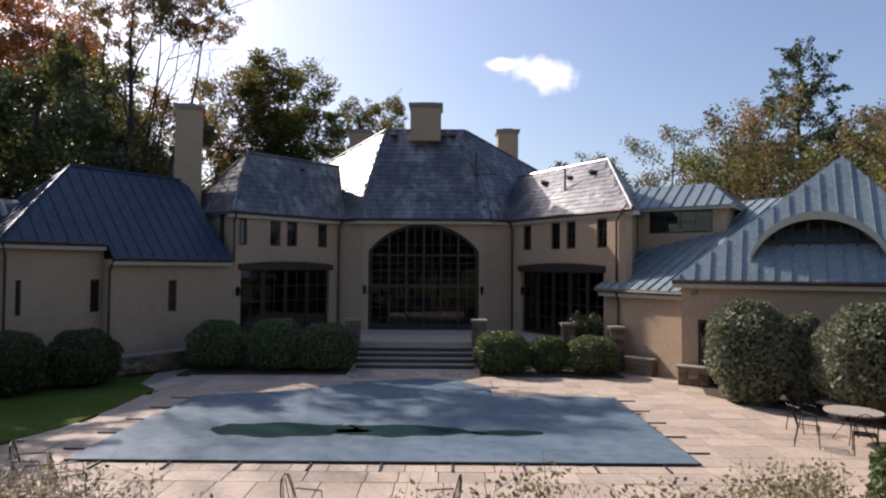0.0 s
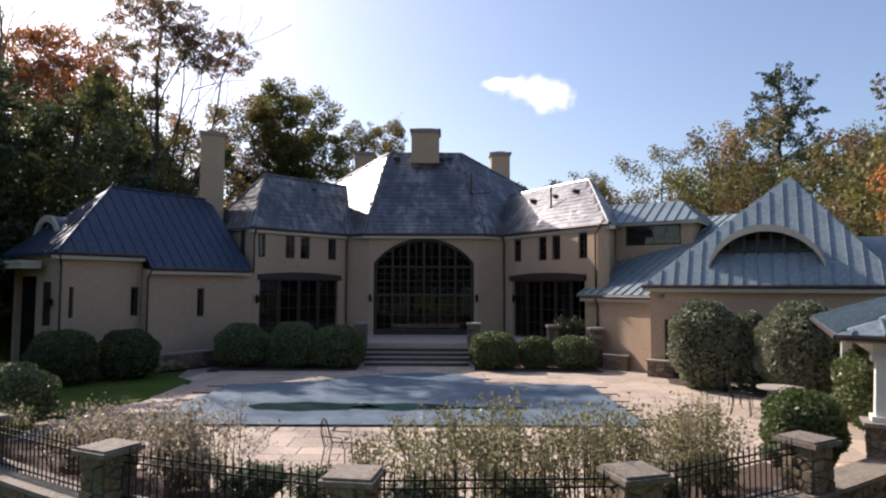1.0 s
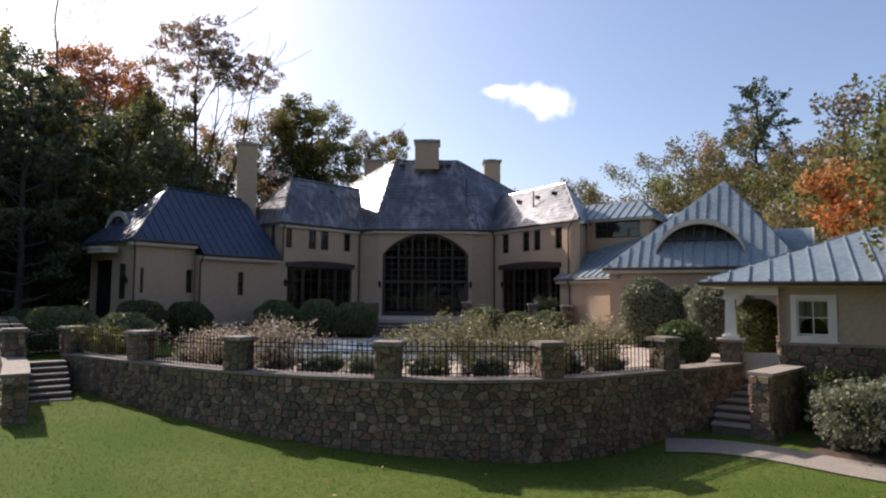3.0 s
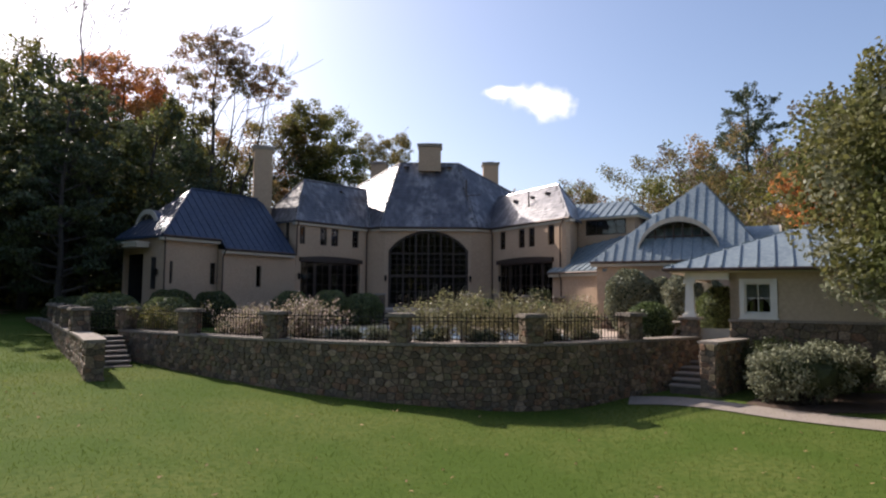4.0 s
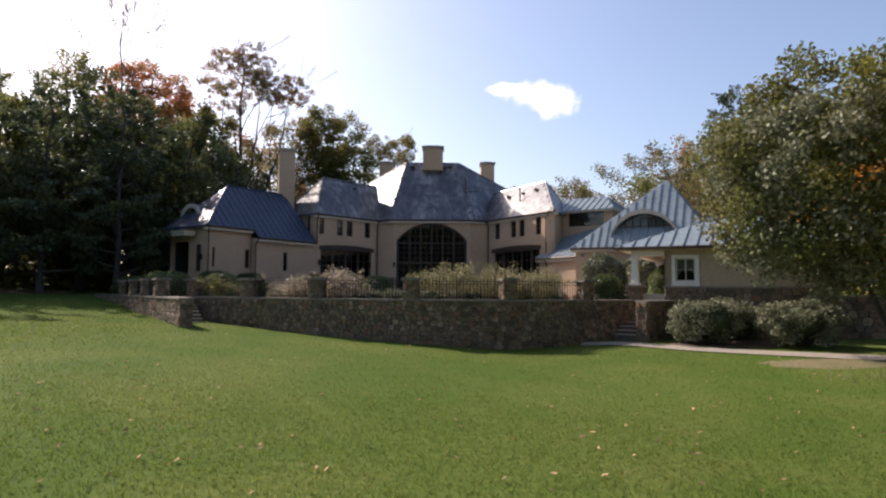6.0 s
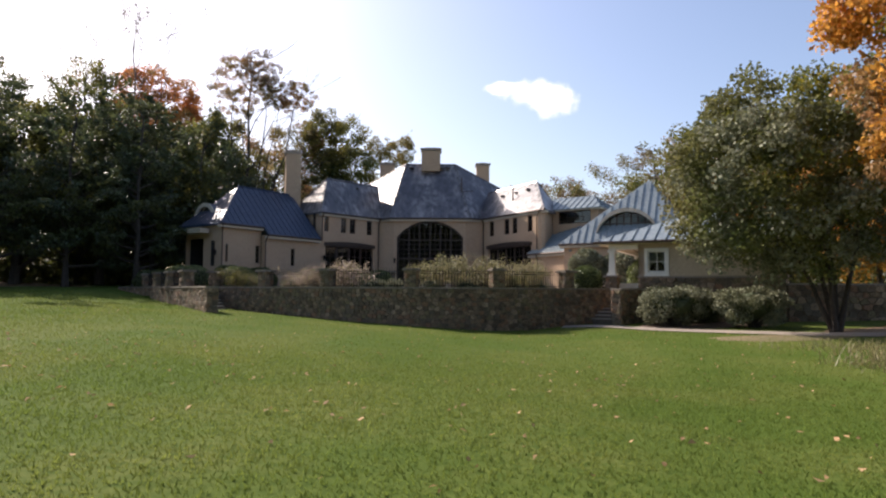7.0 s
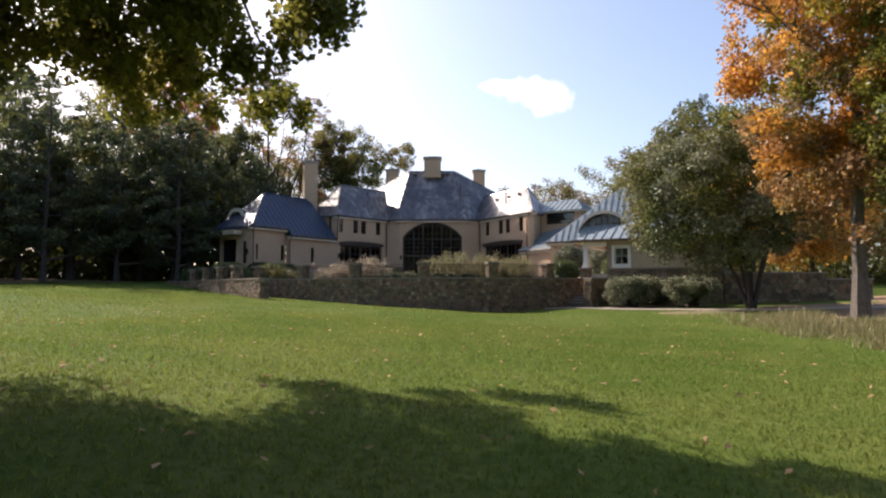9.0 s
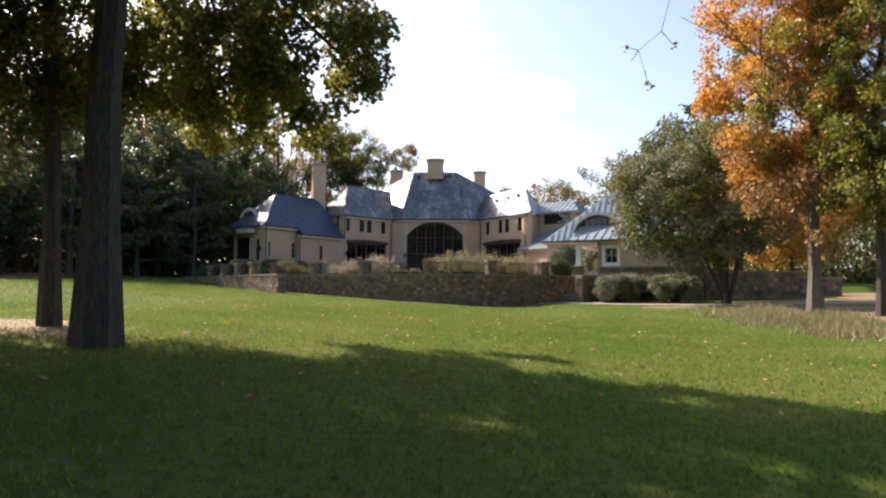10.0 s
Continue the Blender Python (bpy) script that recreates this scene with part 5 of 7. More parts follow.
def rail_fence(p, q, label="black wrought-iron railing between stone pillars"):
    """Iron railing: two top rails, one low rail, round bars with pointed heads."""
    m, w = basis(p, q)
    f = thing("iron_fence", label, "fence", "fence panels", at=(p[0], p[1], COPE))
    z0, z1 = COPE + 0.07, 0.86
    for z in (z0, z1 - 0.13, z1 - 0.03):
        bm = bmesh.new()
        box(bm, 0.26, -0.015, z - 0.01, w - 0.26, 0.015, z + 0.01, m)
        part("rail", bm, IRON, f)
    n = max(2, int((w - 0.52) / 0.125))
    bm = bmesh.new()
    tube(bm, [(0, 0, COPE), (0, 0, z1 + 0.04), (0, 0, z1 + 0.12)], [0.011, 0.011, 0.002], 5)
    me = None
    for i in range(n + 1):
        c = m @ Vector((0.26 + (w - 0.52) * i / n, 0, 0))
        if me is None:
            ob = part("bar", bm, IRON, f)
            me = ob.data
        else:
            ob = new("bar", me)
            ob.parent = f
            ob.matrix_parent_inverse = Matrix.Translation(-f.location)
        ob.location = (c.x, c.y, 0)


CV = [WALL_PTS[i] for i in range(6)]
for a, b in zip(range(1, 5), range(2, 6)):
    rail_fence(CV[a], CV[b])
for a, b in zip(LEFT_PTS[:3], LEFT_PTS[1:4]):
    rail_fence(a, b)
rail_fence(WALL_PTS[0], WALL_PTS[1])
rail_fence(LEFT_PTS[0], WALL_PTS[0], "closed black iron garden gate")

# garden steps through the wall


def flight(label, A, B, half, z0, z1, n):
    """Garden steps that climb from A to B."""
    st = thing("garden_steps", label, "steps", "garden steps", at=(A[0], A[1], z0 - 0.2))
    A, B = Vector(A), Vector(B)
    d = (B - A).normalized()
    nr = Vector((-d.y, d.x))
    run, rise = (B - A).length / n, (z1 - z0) / (n - 1)
    for i in range(n):
        c = A + d * run * i
        m = Matrix(((-nr.x, d.x, 0, c.x), (-nr.y, d.y, 0, c.y), (0, 0, 1, 0), (0, 0, 0, 1)))
        z = z0 + rise * i
        bm = bmesh.new()
        box(bm, -half, 0.03, z0 - 0.7, half, run * (n - i), z - 0.045, m)
        riser = part("step", bm, MORTAR, st)
        bm = bmesh.new()
        box(bm, -half - 0.02, -0.02, z - 0.045, half + 0.02, run + 0.03, z, m)
        part("tread", bm, CAPSTONE, riser)


flight("stone garden steps up to the iron gate", (-9.2, 5.65), (-10.45, 7.35), 0.62, -0.86, -0.02, 7)
flight("stone garden steps up to the pool house gate", (8.3, 4.5), (9.75, 6.75), 0.52, -1.15, -0.28, 7)

# landing pillars and low stone walls
for x, y, z0, z1 in ((-2.8, 25.1, TERRACE, 1.5), (2.6, 25.1, TERRACE, 1.5), (-5.75, 24.7, TERRACE, 1.48), (6.3, 24.4, TERRACE, 1.45), (8.05, 23.5, TERRACE, 1.4), (-8.55, 25.0, TERRACE, 1.4)):
    p = thing("stone_pillar", "square fieldstone pillar beside the house landing", "pillar", "pillars along the landing", at=(x, y, z0))
    bm = bmesh.new()
    box(bm, x - 0.25, y - 0.25, z0, x + 0.25, y + 0.25, z1 - 0.1)
    part("core", bm, MORTAR, p)
    for a, b in (((-0.25, -0.25), (0.25, -0.25)), ((0.25, -0.25), (0.25, 0.25)), ((-0.25, 0.25), (-0.25, -0.25))):
        stone_face((x + a[0], y + a[1]), (x + b[0], y + b[1]), z0, z1 - 0.1, p, seed=int(x * 10 + 200), size=0.24)
    bm = bmesh.new()
    box(bm, x - 0.34, y - 0.34, z1 - 0.1, x + 0.34, y + 0.34, z1)
    part("cap", bm, CAPSTONE, p)
for p0, p1, h in (((-8.5, 24.6), (-5.9, 24.4), 0.62), ((-5.6, 24.5), (-3.0, 24.9), 0.62), ((2.8, 24.9), (6.1, 24.2), 0.62), ((6.5, 24.1), (7.8, 23.3), 0.62), ((-11.0, 21.2), (-8.7, 24.2), 0.35), ((8.2, 22.7), (9.0, 22.0), 0.3), ((9.4, 20.5), (10.3, 20.0), 0.3)):
    lw = thing("low_stone_wall", "low fieldstone wall with a pale stone coping", "stone wall", "low walls of the terrace", at=(p0[0], p0[1], TERRACE))
    m, w = basis(p0, p1)
    bm = bmesh.new()
    box(bm, 0, 0, TERRACE, w, 0.4, h - 0.07, m)
    part("core", bm, MORTAR, lw)
    stone_face(p0, p1, TERRACE, h - 0.07, lw, seed=int(abs(p0[0]) * 7), size=0.28)
    bm = bmesh.new()
    box(bm, -0.05, -0.06, h - 0.07, w + 0.05, 0.46, h, m)
    part("coping", bm, CAPSTONE, lw)

# ---- pool house ----
PO, PU, PV = Vector((9.3, 6.75)), Vector((0.885, -0.466)), Vector((0.466, 0.885))


def php(u, v):
    return tuple(PO + PU * u + PV * v)


PM = Matrix(((PU.x, PV.x, 0, PO.x), (PU.y, PV.y, 0, PO.y), (0, 0, 1, 0), (0, 0, 0, 1)))
ph = thing("pool_house", "cream pool house with stone base and metal hip roof", "pool house", at=(13, 8, TERRACE))
PH0, PH1 = php(1.2, 0), php(7.2, 0)
wall(PH0, PH1, 0.72, 2.3, [(0.42, 1.2, 0.92, 1.9)], thick=0.25, mat=POOLWALL, parent=ph)
wall(PH0, PH1, -1.7, 0.72, thick=0.3, mat=MORTAR, parent=ph)
stone_face(PH0, PH1, -1.5, 0.68, ph, seed=77, size=0.3)
for p, q in ((php(1.2, 6.5), php(1.2, 0)), (php(7.2, 0), php(7.2, 6.5)), (php(7.2, 6.5), php(1.2, 6.5))):
    wall(p, q, 0.72, 2.3, thick=0.25, mat=POOLWALL, parent=ph)
    wall(p, q, -1.2, 0.72, thick=0.3, mat=MORTAR, parent=ph)
stone_face(php(1.2, 6.5), php(1.2, 0), -0.4, 0.68, ph, seed=78, size=0.3)
m, w = basis(PH0, PH1)
bm = bmesh.new()
box(bm, -0.06, -0.07, 0.66, w, 0.0, 0.74, m)
part("ledge", bm, CAPSTONE, ph)
trim = None
for r in ((0.28, 0.75, 0.42, 2.02), (1.2, 0.75, 1.34, 2.02), (0.42, 1.9, 1.2, 2.02), (0.42, 0.75, 1.2, 0.92), (0.24, 0.742, 1.38, 0.79)):
    bm = bmesh.new()
    box(bm, r[0], -0.05 if r[3] != 0.79 else -0.1, r[1], r[2], 0.04 if r[3] != 0.79 else -0.052, r[3], m)
    trim = part("window_trim", bm, WHITE, ph, "broad white window surround")
window(PH0, PH1, 0.42, 1.2, 0.92, 1.9, nx=2, nz=2, frame_w=0.06, mat=WHITE, parent=ph, deep=0.05, curtain=True)
# near-black wall paints the unlit inside of the pool house
bm = bmesh.new()
box(bm, 1.5, 2.2, -0.3, 7.0, 2.3, 2.2, PM)
part("inner_wall", bm, INSIDE_SHADE, ph)
PE = 2.38
PK = (*php(3.97, 3.5), 4.12)
E = [(*php(*q), PE) for q in ((-0.75, -0.5), (8.0, -0.5), (8.0, 7.4), (-0.75, 7.4))]
PH_FRONT, PH_RIGHT, PH_BACK, PH_LEFT = [E[0], E[1], PK], [E[1], E[2], PK], [E[2], E[3], PK], [E[3], E[0], PK]
pr_ = roof_planes("roof", [PH_FRONT, PH_LEFT, PH_RIGHT, PH_BACK], METAL_PALE, 0.08, ph, "pale blue standing-seam hip roof")
seams("seam", [PH_FRONT, PH_LEFT, PH_RIGHT], METAL_PALE, pr_)
for p, q in ((E[0], E[1]), (E[3], E[0])):
    bm = bmesh.new()
    tube(bm, [(p[0], p[1], PE - 0.06), (q[0], q[1], PE - 0.06)], [0.06, 0.06], 8)
    part("gutter", bm, GUTTER, ph)
bm = bmesh.new()
box(bm, -0.6, -0.35, PE - 0.16, 7.85, 7.25, PE - 0.1, PM)
part("soffit", bm, CREAM, ph)
bm = bmesh.new()
box(bm, -0.15, -0.12, 2.0, 1.2, 0.15, PE - 0.165, PM)
part("beam", bm, WHITE, ph)
bm = bmesh.new()
box(bm, -0.15, 0.16, 2.0, 0.13, 6.6, PE - 0.165, PM)
part("beam", bm, WHITE, ph)
for u, v in ((0.0, 0.0), (0.0, 6.3)):
    c = PM @ Matrix.Translation((u, v, 0))
    bm = bmesh.new()
    for x0, z0, x1, z1 in ((0.155, 0.88, 0.115, 1.87),):
        vs = box(bm, -x0, -x0, z0, x0, x0, z1)
        for k in vs[4:]:
            k.co.x *= x1 / x0
            k.co.y *= x1 / x0
        for k in vs:
            k.co = c @ k.co
    box(bm, -0.22, -0.22, 0.78, 0.22, 0.22, 0.88, c)
    box(bm, -0.18, -0.18, 1.87, 0.18, 0.18, 1.998, c)
    part("column", bm, WHITE, ph, "tapered white square column")
    bm = bmesh.new()
    box(bm, -0.26, -0.26, -0.6, 0.26, 0.26, 0.7, c)
    pier = part("pier", bm, MORTAR, ph, "fieldstone pier")
    for a, b in (((-0.26, -0.26), (0.26, -0.26)), ((-0.26, 0.26), (-0.26, -0.26)), ((0.26, -0.26), (0.26, 0.26))):
        A, B = c @ Vector((*a, 0)), c @ Vector((*b, 0))
        stone_face((A.x, A.y), (B.x, B.y), -0.6, 0.7, pier, seed=int(v * 9 + 31), size=0.25)
    bm = bmesh.new()
    box(bm, -0.36, -0.36, 0.7, 0.36, 0.36, 0.78, c)
    part("pier_cap", bm, CAPSTONE, pier)

# cream timber gate between pier and pool house
gate = thing("garden_gate", "low cream vertical-board garden gate", "gate", at=(9.9, 6.5, TERRACE))
for z in (-0.22, 0.3):
    bm = bmesh.new()
    box(bm, 0.29, 0.03, z, 1.17, 0.06, z + 0.08, PM)
    part("gate_rail", bm, CREAM, gate)
for i in range(8):
    bm = bmesh.new()
    u = 0.29 + 0.88 * i / 8
    box(bm, u + 0.0015, 0.0, -0.3, u + 0.1085, 0.028, 0.42, PM)
    part("board", bm, CREAM, gate)

# dark garden wall beyond the pool house
gw = thing("garden_wall", "dark stone garden wall beside the drive", "stone wall", at=(18, 3.4, -1))
for p0, p1, h in (((15.8, 3.6), (21.0, 3.2), 0.42), ((21.0, 3.2), (23.5, 3.4), 0.1)):
    m, w = basis(p0, p1)
    bm = bmesh.new()
    box(bm, 0, 0, -1.6, w, 0.4, h - 0.07, m)
    part("core", bm, MORTAR, gw)
    stone_face(p0, p1, -1.5, h - 0.07, gw, seed=int(p0[0]), size=0.32)
    bm = bmesh.new()
    box(bm, -0.05, -0.06, h - 0.07, w + 0.05, 0.46, h, m)
    part("coping", bm, CAPSTONE, gw)

# ---- pool cover ----
cover = thing("pool_cover", "blue-grey mesh winter cover stretched over the pool", "pool cover", at=(0, 14, TERRACE))
CZ = TERRACE + 0.03
OUTLINE = [(-6.75, 11.35), (6.45, 11.35), (6.45, 18.0), (2.7, 18.0), (2.7, 19.3), (1.7, 20.6), (0.4, 21.1), (-1.3, 20.5), (-3.6, 18.9), (-5.2, 18.2), (-6.65, 17.8)]
bm = bmesh.new()
nxx, nyy = 108, 84
grid = {}
for i in range(nxx + 1):
    for j in range(nyy + 1):
        x, y = -6.75 + 13.2 * i / nxx, 11.35 + 9.8 * j / nyy
        sag = 0.085 * math.exp(-(((x + 3.1) / 1.75) ** 2 + ((y - 13.95) / 0.75) ** 2)) + 0.08 * math.exp(-(((x - 0.1) / 1.5) ** 2 + ((y - 13.95) / 0.62) ** 2)) + 0.06 * math.exp(-(((x - 2.9) / 1.1) ** 2 + ((y - 13.8) / 0.35) ** 2))
        grid[i, j] = (x, y, CZ + 0.02 - sag + 0.008 * abs(math.sin(x * math.pi / 1.46)) + 0.006 * math.sin(x * 5.1 + y * 2.3) * math.sin(y * 6.7 - x))
verts_c = {}
for i in range(nxx):
    for j in range(nyy):
        c = [grid[i, j], grid[i + 1, j], grid[i + 1, j + 1], grid[i, j + 1]]
        cx, cy = sum(p[0] for p in c) / 4, sum(p[1] for p in c) / 4
        if inside(OUTLINE, cx, cy):
            bm.faces.new([verts_c.setdefault(k, bm.verts.new(grid[k])) if k not in verts_c else verts_c[k] for k in ((i, j), (i + 1, j), (i + 1, j + 1), (i, j + 1))])
for v in [v for v in bm.verts if not v.link_faces]:
    bm.verts.remove(v)
part("sheet", bm, COVER, cover)
def stain(cx, cy, rx, ry, k, z):
    """A flat sheet with a ragged, lobed rim."""
    bm = bmesh.new()
    ring = []
    for t in range(140):
        a = 2 * math.pi * t / 140
        w = 1 + 0.13 * math.sin(3 * a + k) + 0.09 * math.sin(7 * a + 2 * k) + 0.06 * math.sin(13 * a + k * 3) + 0.05 * math.sin(29 * a + k)
        ring.append(bm.verts.new((cx + rx * math.cos(a) * w, cy + ry * math.sin(a) * w, z)))
    bm.faces.new(ring)
    return bm


for cx, cy, rx, ry, k in ((-3.1, 13.95, 2.0, 0.9, 1), (0.1, 13.95, 1.75, 0.75, 2), (2.9, 13.8, 1.1, 0.4, 3)):
    tagged(part("rain_puddle", stain(cx, cy, rx, ry, k, CZ - 0.012), PUDDLE), "dark green rain puddle on the pool cover", "puddle", "rain puddles")
for i in range(9):
    x = -6.0 + 1.46 * i
    bm = bmesh.new()
    box(bm, x - 0.02, 10.85, TERRACE + 0.006, x + 0.02, 11.4, TERRACE + 0.036)
    part("strap", bm, STRAP, cover)
for j in range(5):
    y = 12.2 + 1.35 * j
    for x0, x1 in ((-7.3, -6.7), (6.4, 7.0)):
        bm = bmesh.new()
        box(bm, x0, y - 0.02, TERRACE + 0.006, x1, y + 0.02, TERRACE + 0.036)
        part("strap", bm, STRAP, cover)
bm = bmesh.new()
box(bm, -6.77, 11.335, CZ, 6.47, 11.36, CZ + 0.03)
box(bm, 6.44, 11.36, CZ, 6.465, 18.0, CZ + 0.03)
part("hem", bm, STRAP, cover)


# ---- garden furniture ----
def iron_chair(x, y, turn):
    c = thing("garden_chair", "wrought-iron garden chair with scrolled back", "chair", "garden chairs", at=(x, y, TERRACE))
    m = facing((x, y, TERRACE), turn)
    P = lambda *q: tuple(m @ Vector(q))
    for sx in (-0.22, 0.22):
        bm = bmesh.new()
        tube(bm, [P(sx, -0.22, 0), P(sx * 1.05, -0.2, 0.25), P(sx, -0.2, 0.44)], [0.012] * 3, 6)
        part("leg", bm, IRON, c)
        bm = bmesh.new()
        tube(bm, [P(sx, 0.3, 0), P(sx, 0.22, 0.44), P(sx * 0.95, 0.3, 0.72), P(sx * 0.6, 0.33, 0.9)], [0.012] * 4, 6)
        part("leg", bm, IRON, c)
        bm = bmesh.new()
        tube(bm, [P(sx * 1.15, -0.18, 0.44), P(sx * 1.25, -0.15, 0.64), P(sx * 1.1, 0.26, 0.66)], [0.01] * 3, 6)
        part("armrest", bm, IRON, c)
    bm = bmesh.new()
    for k in range(7):
        v = -0.22 + 0.44 * k / 6
        tube(bm, [P(-0.22, v, 0.44), P(0.22, v, 0.44)], [0.008] * 2, 5)
    tube(bm, [P(-0.22, -0.22, 0.44), P(0.22, -0.22, 0.44), P(0.22, 0.22, 0.44), P(-0.22, 0.22, 0.44)], [0.011] * 4, 5)
    part("seat", bm, IRON, c)
    bm = bmesh.new()
    tube(bm, [P(-0.13, 0.33, 0.9), P(0, 0.34, 0.95), P(0.13, 0.33, 0.9)], [0.011] * 3, 6)
    for k in (-0.12, 0, 0.12):
        tube(bm, [P(k, 0.23, 0.46), P(k * 1.3, 0.28, 0.68), P(k * 0.6, 0.33, 0.91)], [0.007] * 3, 5)
    part("backrest", bm, IRON, c)


for x, y, t in ((-0.95, 7.75, 80), (1.05, 7.8, -85), (9.6, 12.9, 60), (10.5, 12.3, 150), (11.6, 12.0, -120), (10.2, 14.2, 20), (-5.2, 9.0, 120), (-6.2, 9.5, 110)):
    iron_chair(x, y, t)
tb = thing("garden_table", "round iron table with pale stone top", "table", at=(10.9, 13.3, TERRACE))
bm = bmesh.new()
tube(bm, [(10.9, 13.3, TERRACE + 0.70), (10.9, 13.3, TERRACE + 0.74)], [0.62, 0.62], 32)
part("tabletop", bm, CAPSTONE, tb)
for k in range(4):
    a = math.pi / 4 + k * math.pi / 2
    bm = bmesh.new()
    tube(bm, [(10.9 + 0.45 * math.cos(a), 13.3 + 0.45 * math.sin(a), TERRACE), (10.9 + 0.2 * math.cos(a), 13.3 + 0.2 * math.sin(a), TERRACE + 0.4), (10.9 + 0.42 * math.cos(a), 13.3 + 0.42 * math.sin(a), TERRACE + 0.7)], [0.014] * 3, 6)
    part("leg", bm, IRON, tb)
st = thing("side_table", "small low iron side table between the chairs", "table", at=(0.05, 7.8, TERRACE))
bm = bmesh.new()
tube(bm, [(-0.38, 7.52, TERRACE + 0.46), (0.48, 7.52, TERRACE + 0.46), (0.48, 8.08, TERRACE + 0.46), (-0.38, 8.08, TERRACE + 0.46), (-0.38, 7.52, TERRACE + 0.46)], [0.011] * 5, 6)
for k in range(1, 9):
    tube(bm, [(-0.38 + 0.0956 * k, 7.52, TERRACE + 0.46), (-0.38 + 0.0956 * k, 8.08, TERRACE + 0.46)], [0.005] * 2, 5)
part("tabletop", bm, IRON, st)
for sx, sy in ((-0.38, 7.52), (0.48, 7.52), (0.48, 8.08), (-0.38, 8.08)):
    bm = bmesh.new()
    tube(bm, [(sx, sy, TERRACE), (sx, sy, TERRACE + 0.46)], [0.011] * 2, 6)
    part("leg", bm, IRON, st)
bench = thing("stone_bench", "long low stone bench beside the bed", "bench", at=(12.8, 15.6, TERRACE))
bm = bmesh.new()
box(bm, 11.6, 15.3, TERRACE + 0.38, 13.9, 15.8, TERRACE + 0.46)
part("seat", bm, CAPSTONE, bench)
for x in (11.9, 13.5):
    bm = bmesh.new()
    box(bm, x - 0.12, 15.35, TERRACE, x + 0.12, 15.75, TERRACE + 0.38)
    part("leg", bm, CAPSTONE, bench)


# ---- shrubs and beds ----
def clipped(name, label, at, rx, ry, h, mat, seed, n=5000, leaf=0.05, group="", squareness=2.4, category="shrub"):
    """A clipped shrub: dense leaves on a rounded form over a solid core coloured dark as inner shade, with one short
    stem.
    """
    rg_ = np.random.default_rng(seed)
    x, y, z = at
    t = thing(name, label, category, group, at=at)
    bm = bmesh.new()
    tube(bm, [(x, y, z - 0.05), (x, y, z + h * 0.4)], [0.06, 0.04], 7)
    part("stem", bm, BARK, t)
    d = rg_.normal(size=(n, 3))
    d /= np.linalg.norm(d, axis=1)[:, None]
    p = squareness
    k = (np.abs(d[:, 0]) ** p + np.abs(d[:, 1]) ** p + np.abs(d[:, 2]) ** p) ** (-1 / p)
    bump = 1 + 0.05 * np.sin(d[:, 0] * 7 + seed) * np.sin(d[:, 1] * 6 + 1) + 0.04 * np.sin(d[:, 2] * 9 + seed)
    r = k * bump * (0.86 + 0.16 * rg_.random(n) ** 0.6)
    pos = d * r[:, None] * np.array([rx, ry, h / 2]) + np.array([x, y, z + h / 2])
    pos[:, 2] = np.maximum(pos[:, 2], z + 0.03)
    a = rg_.normal(size=(n, 3)) + d * 0.6
    a /= np.linalg.norm(a, axis=1)[:, None]
    b = np.cross(a, rg_.normal(size=(n, 3)))
    b /= np.linalg.norm(b, axis=1)[:, None]
    s = leaf * (0.6 + 0.9 * rg_.random(n))[:, None]
    v = np.stack([pos - a * s, pos + b * s * 0.6, pos + a * s, pos - b * s * 0.6], axis=1).reshape(-1, 3)
    soup("foliage", v, np.arange(n * 4).reshape(-1, 4), mat, t)
    # solid core blocks the view through; its dark green paints shade between leaves
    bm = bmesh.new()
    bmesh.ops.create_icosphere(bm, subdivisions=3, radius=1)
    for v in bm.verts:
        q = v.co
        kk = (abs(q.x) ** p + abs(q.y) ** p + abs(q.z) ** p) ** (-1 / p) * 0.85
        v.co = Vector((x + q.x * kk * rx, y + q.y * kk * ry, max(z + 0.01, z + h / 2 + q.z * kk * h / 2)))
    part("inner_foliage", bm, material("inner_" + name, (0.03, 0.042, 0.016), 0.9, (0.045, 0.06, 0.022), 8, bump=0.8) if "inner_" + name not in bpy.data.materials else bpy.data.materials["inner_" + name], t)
    return t


G = "clipped boxwoods before the house"
for i, (x, y, rx, ry, h) in enumerate(((-7.8, 22.9, 1.12, 1.0, 1.95), (-5.5, 22.9, 1.15, 1.0, 2.0), (-3.55, 23.0, 1.12, 1.0, 1.85), (3.35, 22.7, 1.02, 0.95, 1.65), (5.2, 22.9, 0.68, 0.68, 1.45), (6.85, 22.6, 0.95, 0.9, 1.5))):
    clipped("boxwood", "clipped rounded boxwood before the landing", (x, y, TERRACE - 0.02), rx, ry, h, BOX, 300 + i, 7000, 0.045, G)
# boxwoods in GREENDARK instead of BOX: the darker leaves paint their shade
for i, (x, y, rx, h) in enumerate(((-11.2, 19.5, 1.1, 1.9), (-12.75, 17.9, 1.15, 2.0), (-16.3, 17.8, 1.2, 1.6))):
    clipped("boxwood", "large boxwood beside the low wing, shade put into leaf colour", (x, y, TERRACE - 0.05), rx, 1.1, h, GREENDARK, 320 + i, 7000, 0.05, G)
clipped("boxwood", "clipped boxwood beside the pool house", (8.2, 7.45, -0.25), 0.72, 0.65, 1.5, BOX, 330, 7000, 0.04)
clipped("boxwood", "clipped boxwood seen through the pool house porch", (12.3, 11.2, TERRACE), 0.95, 0.9, 2.2, BOX, 331, 7000, 0.045)
clipped("topiary", "clipped dome topiary beside the garden gate", (-9.9, 11.0, TERRACE), 1.1, 0.9, 1.6, BOX, 332, 7000, 0.04)
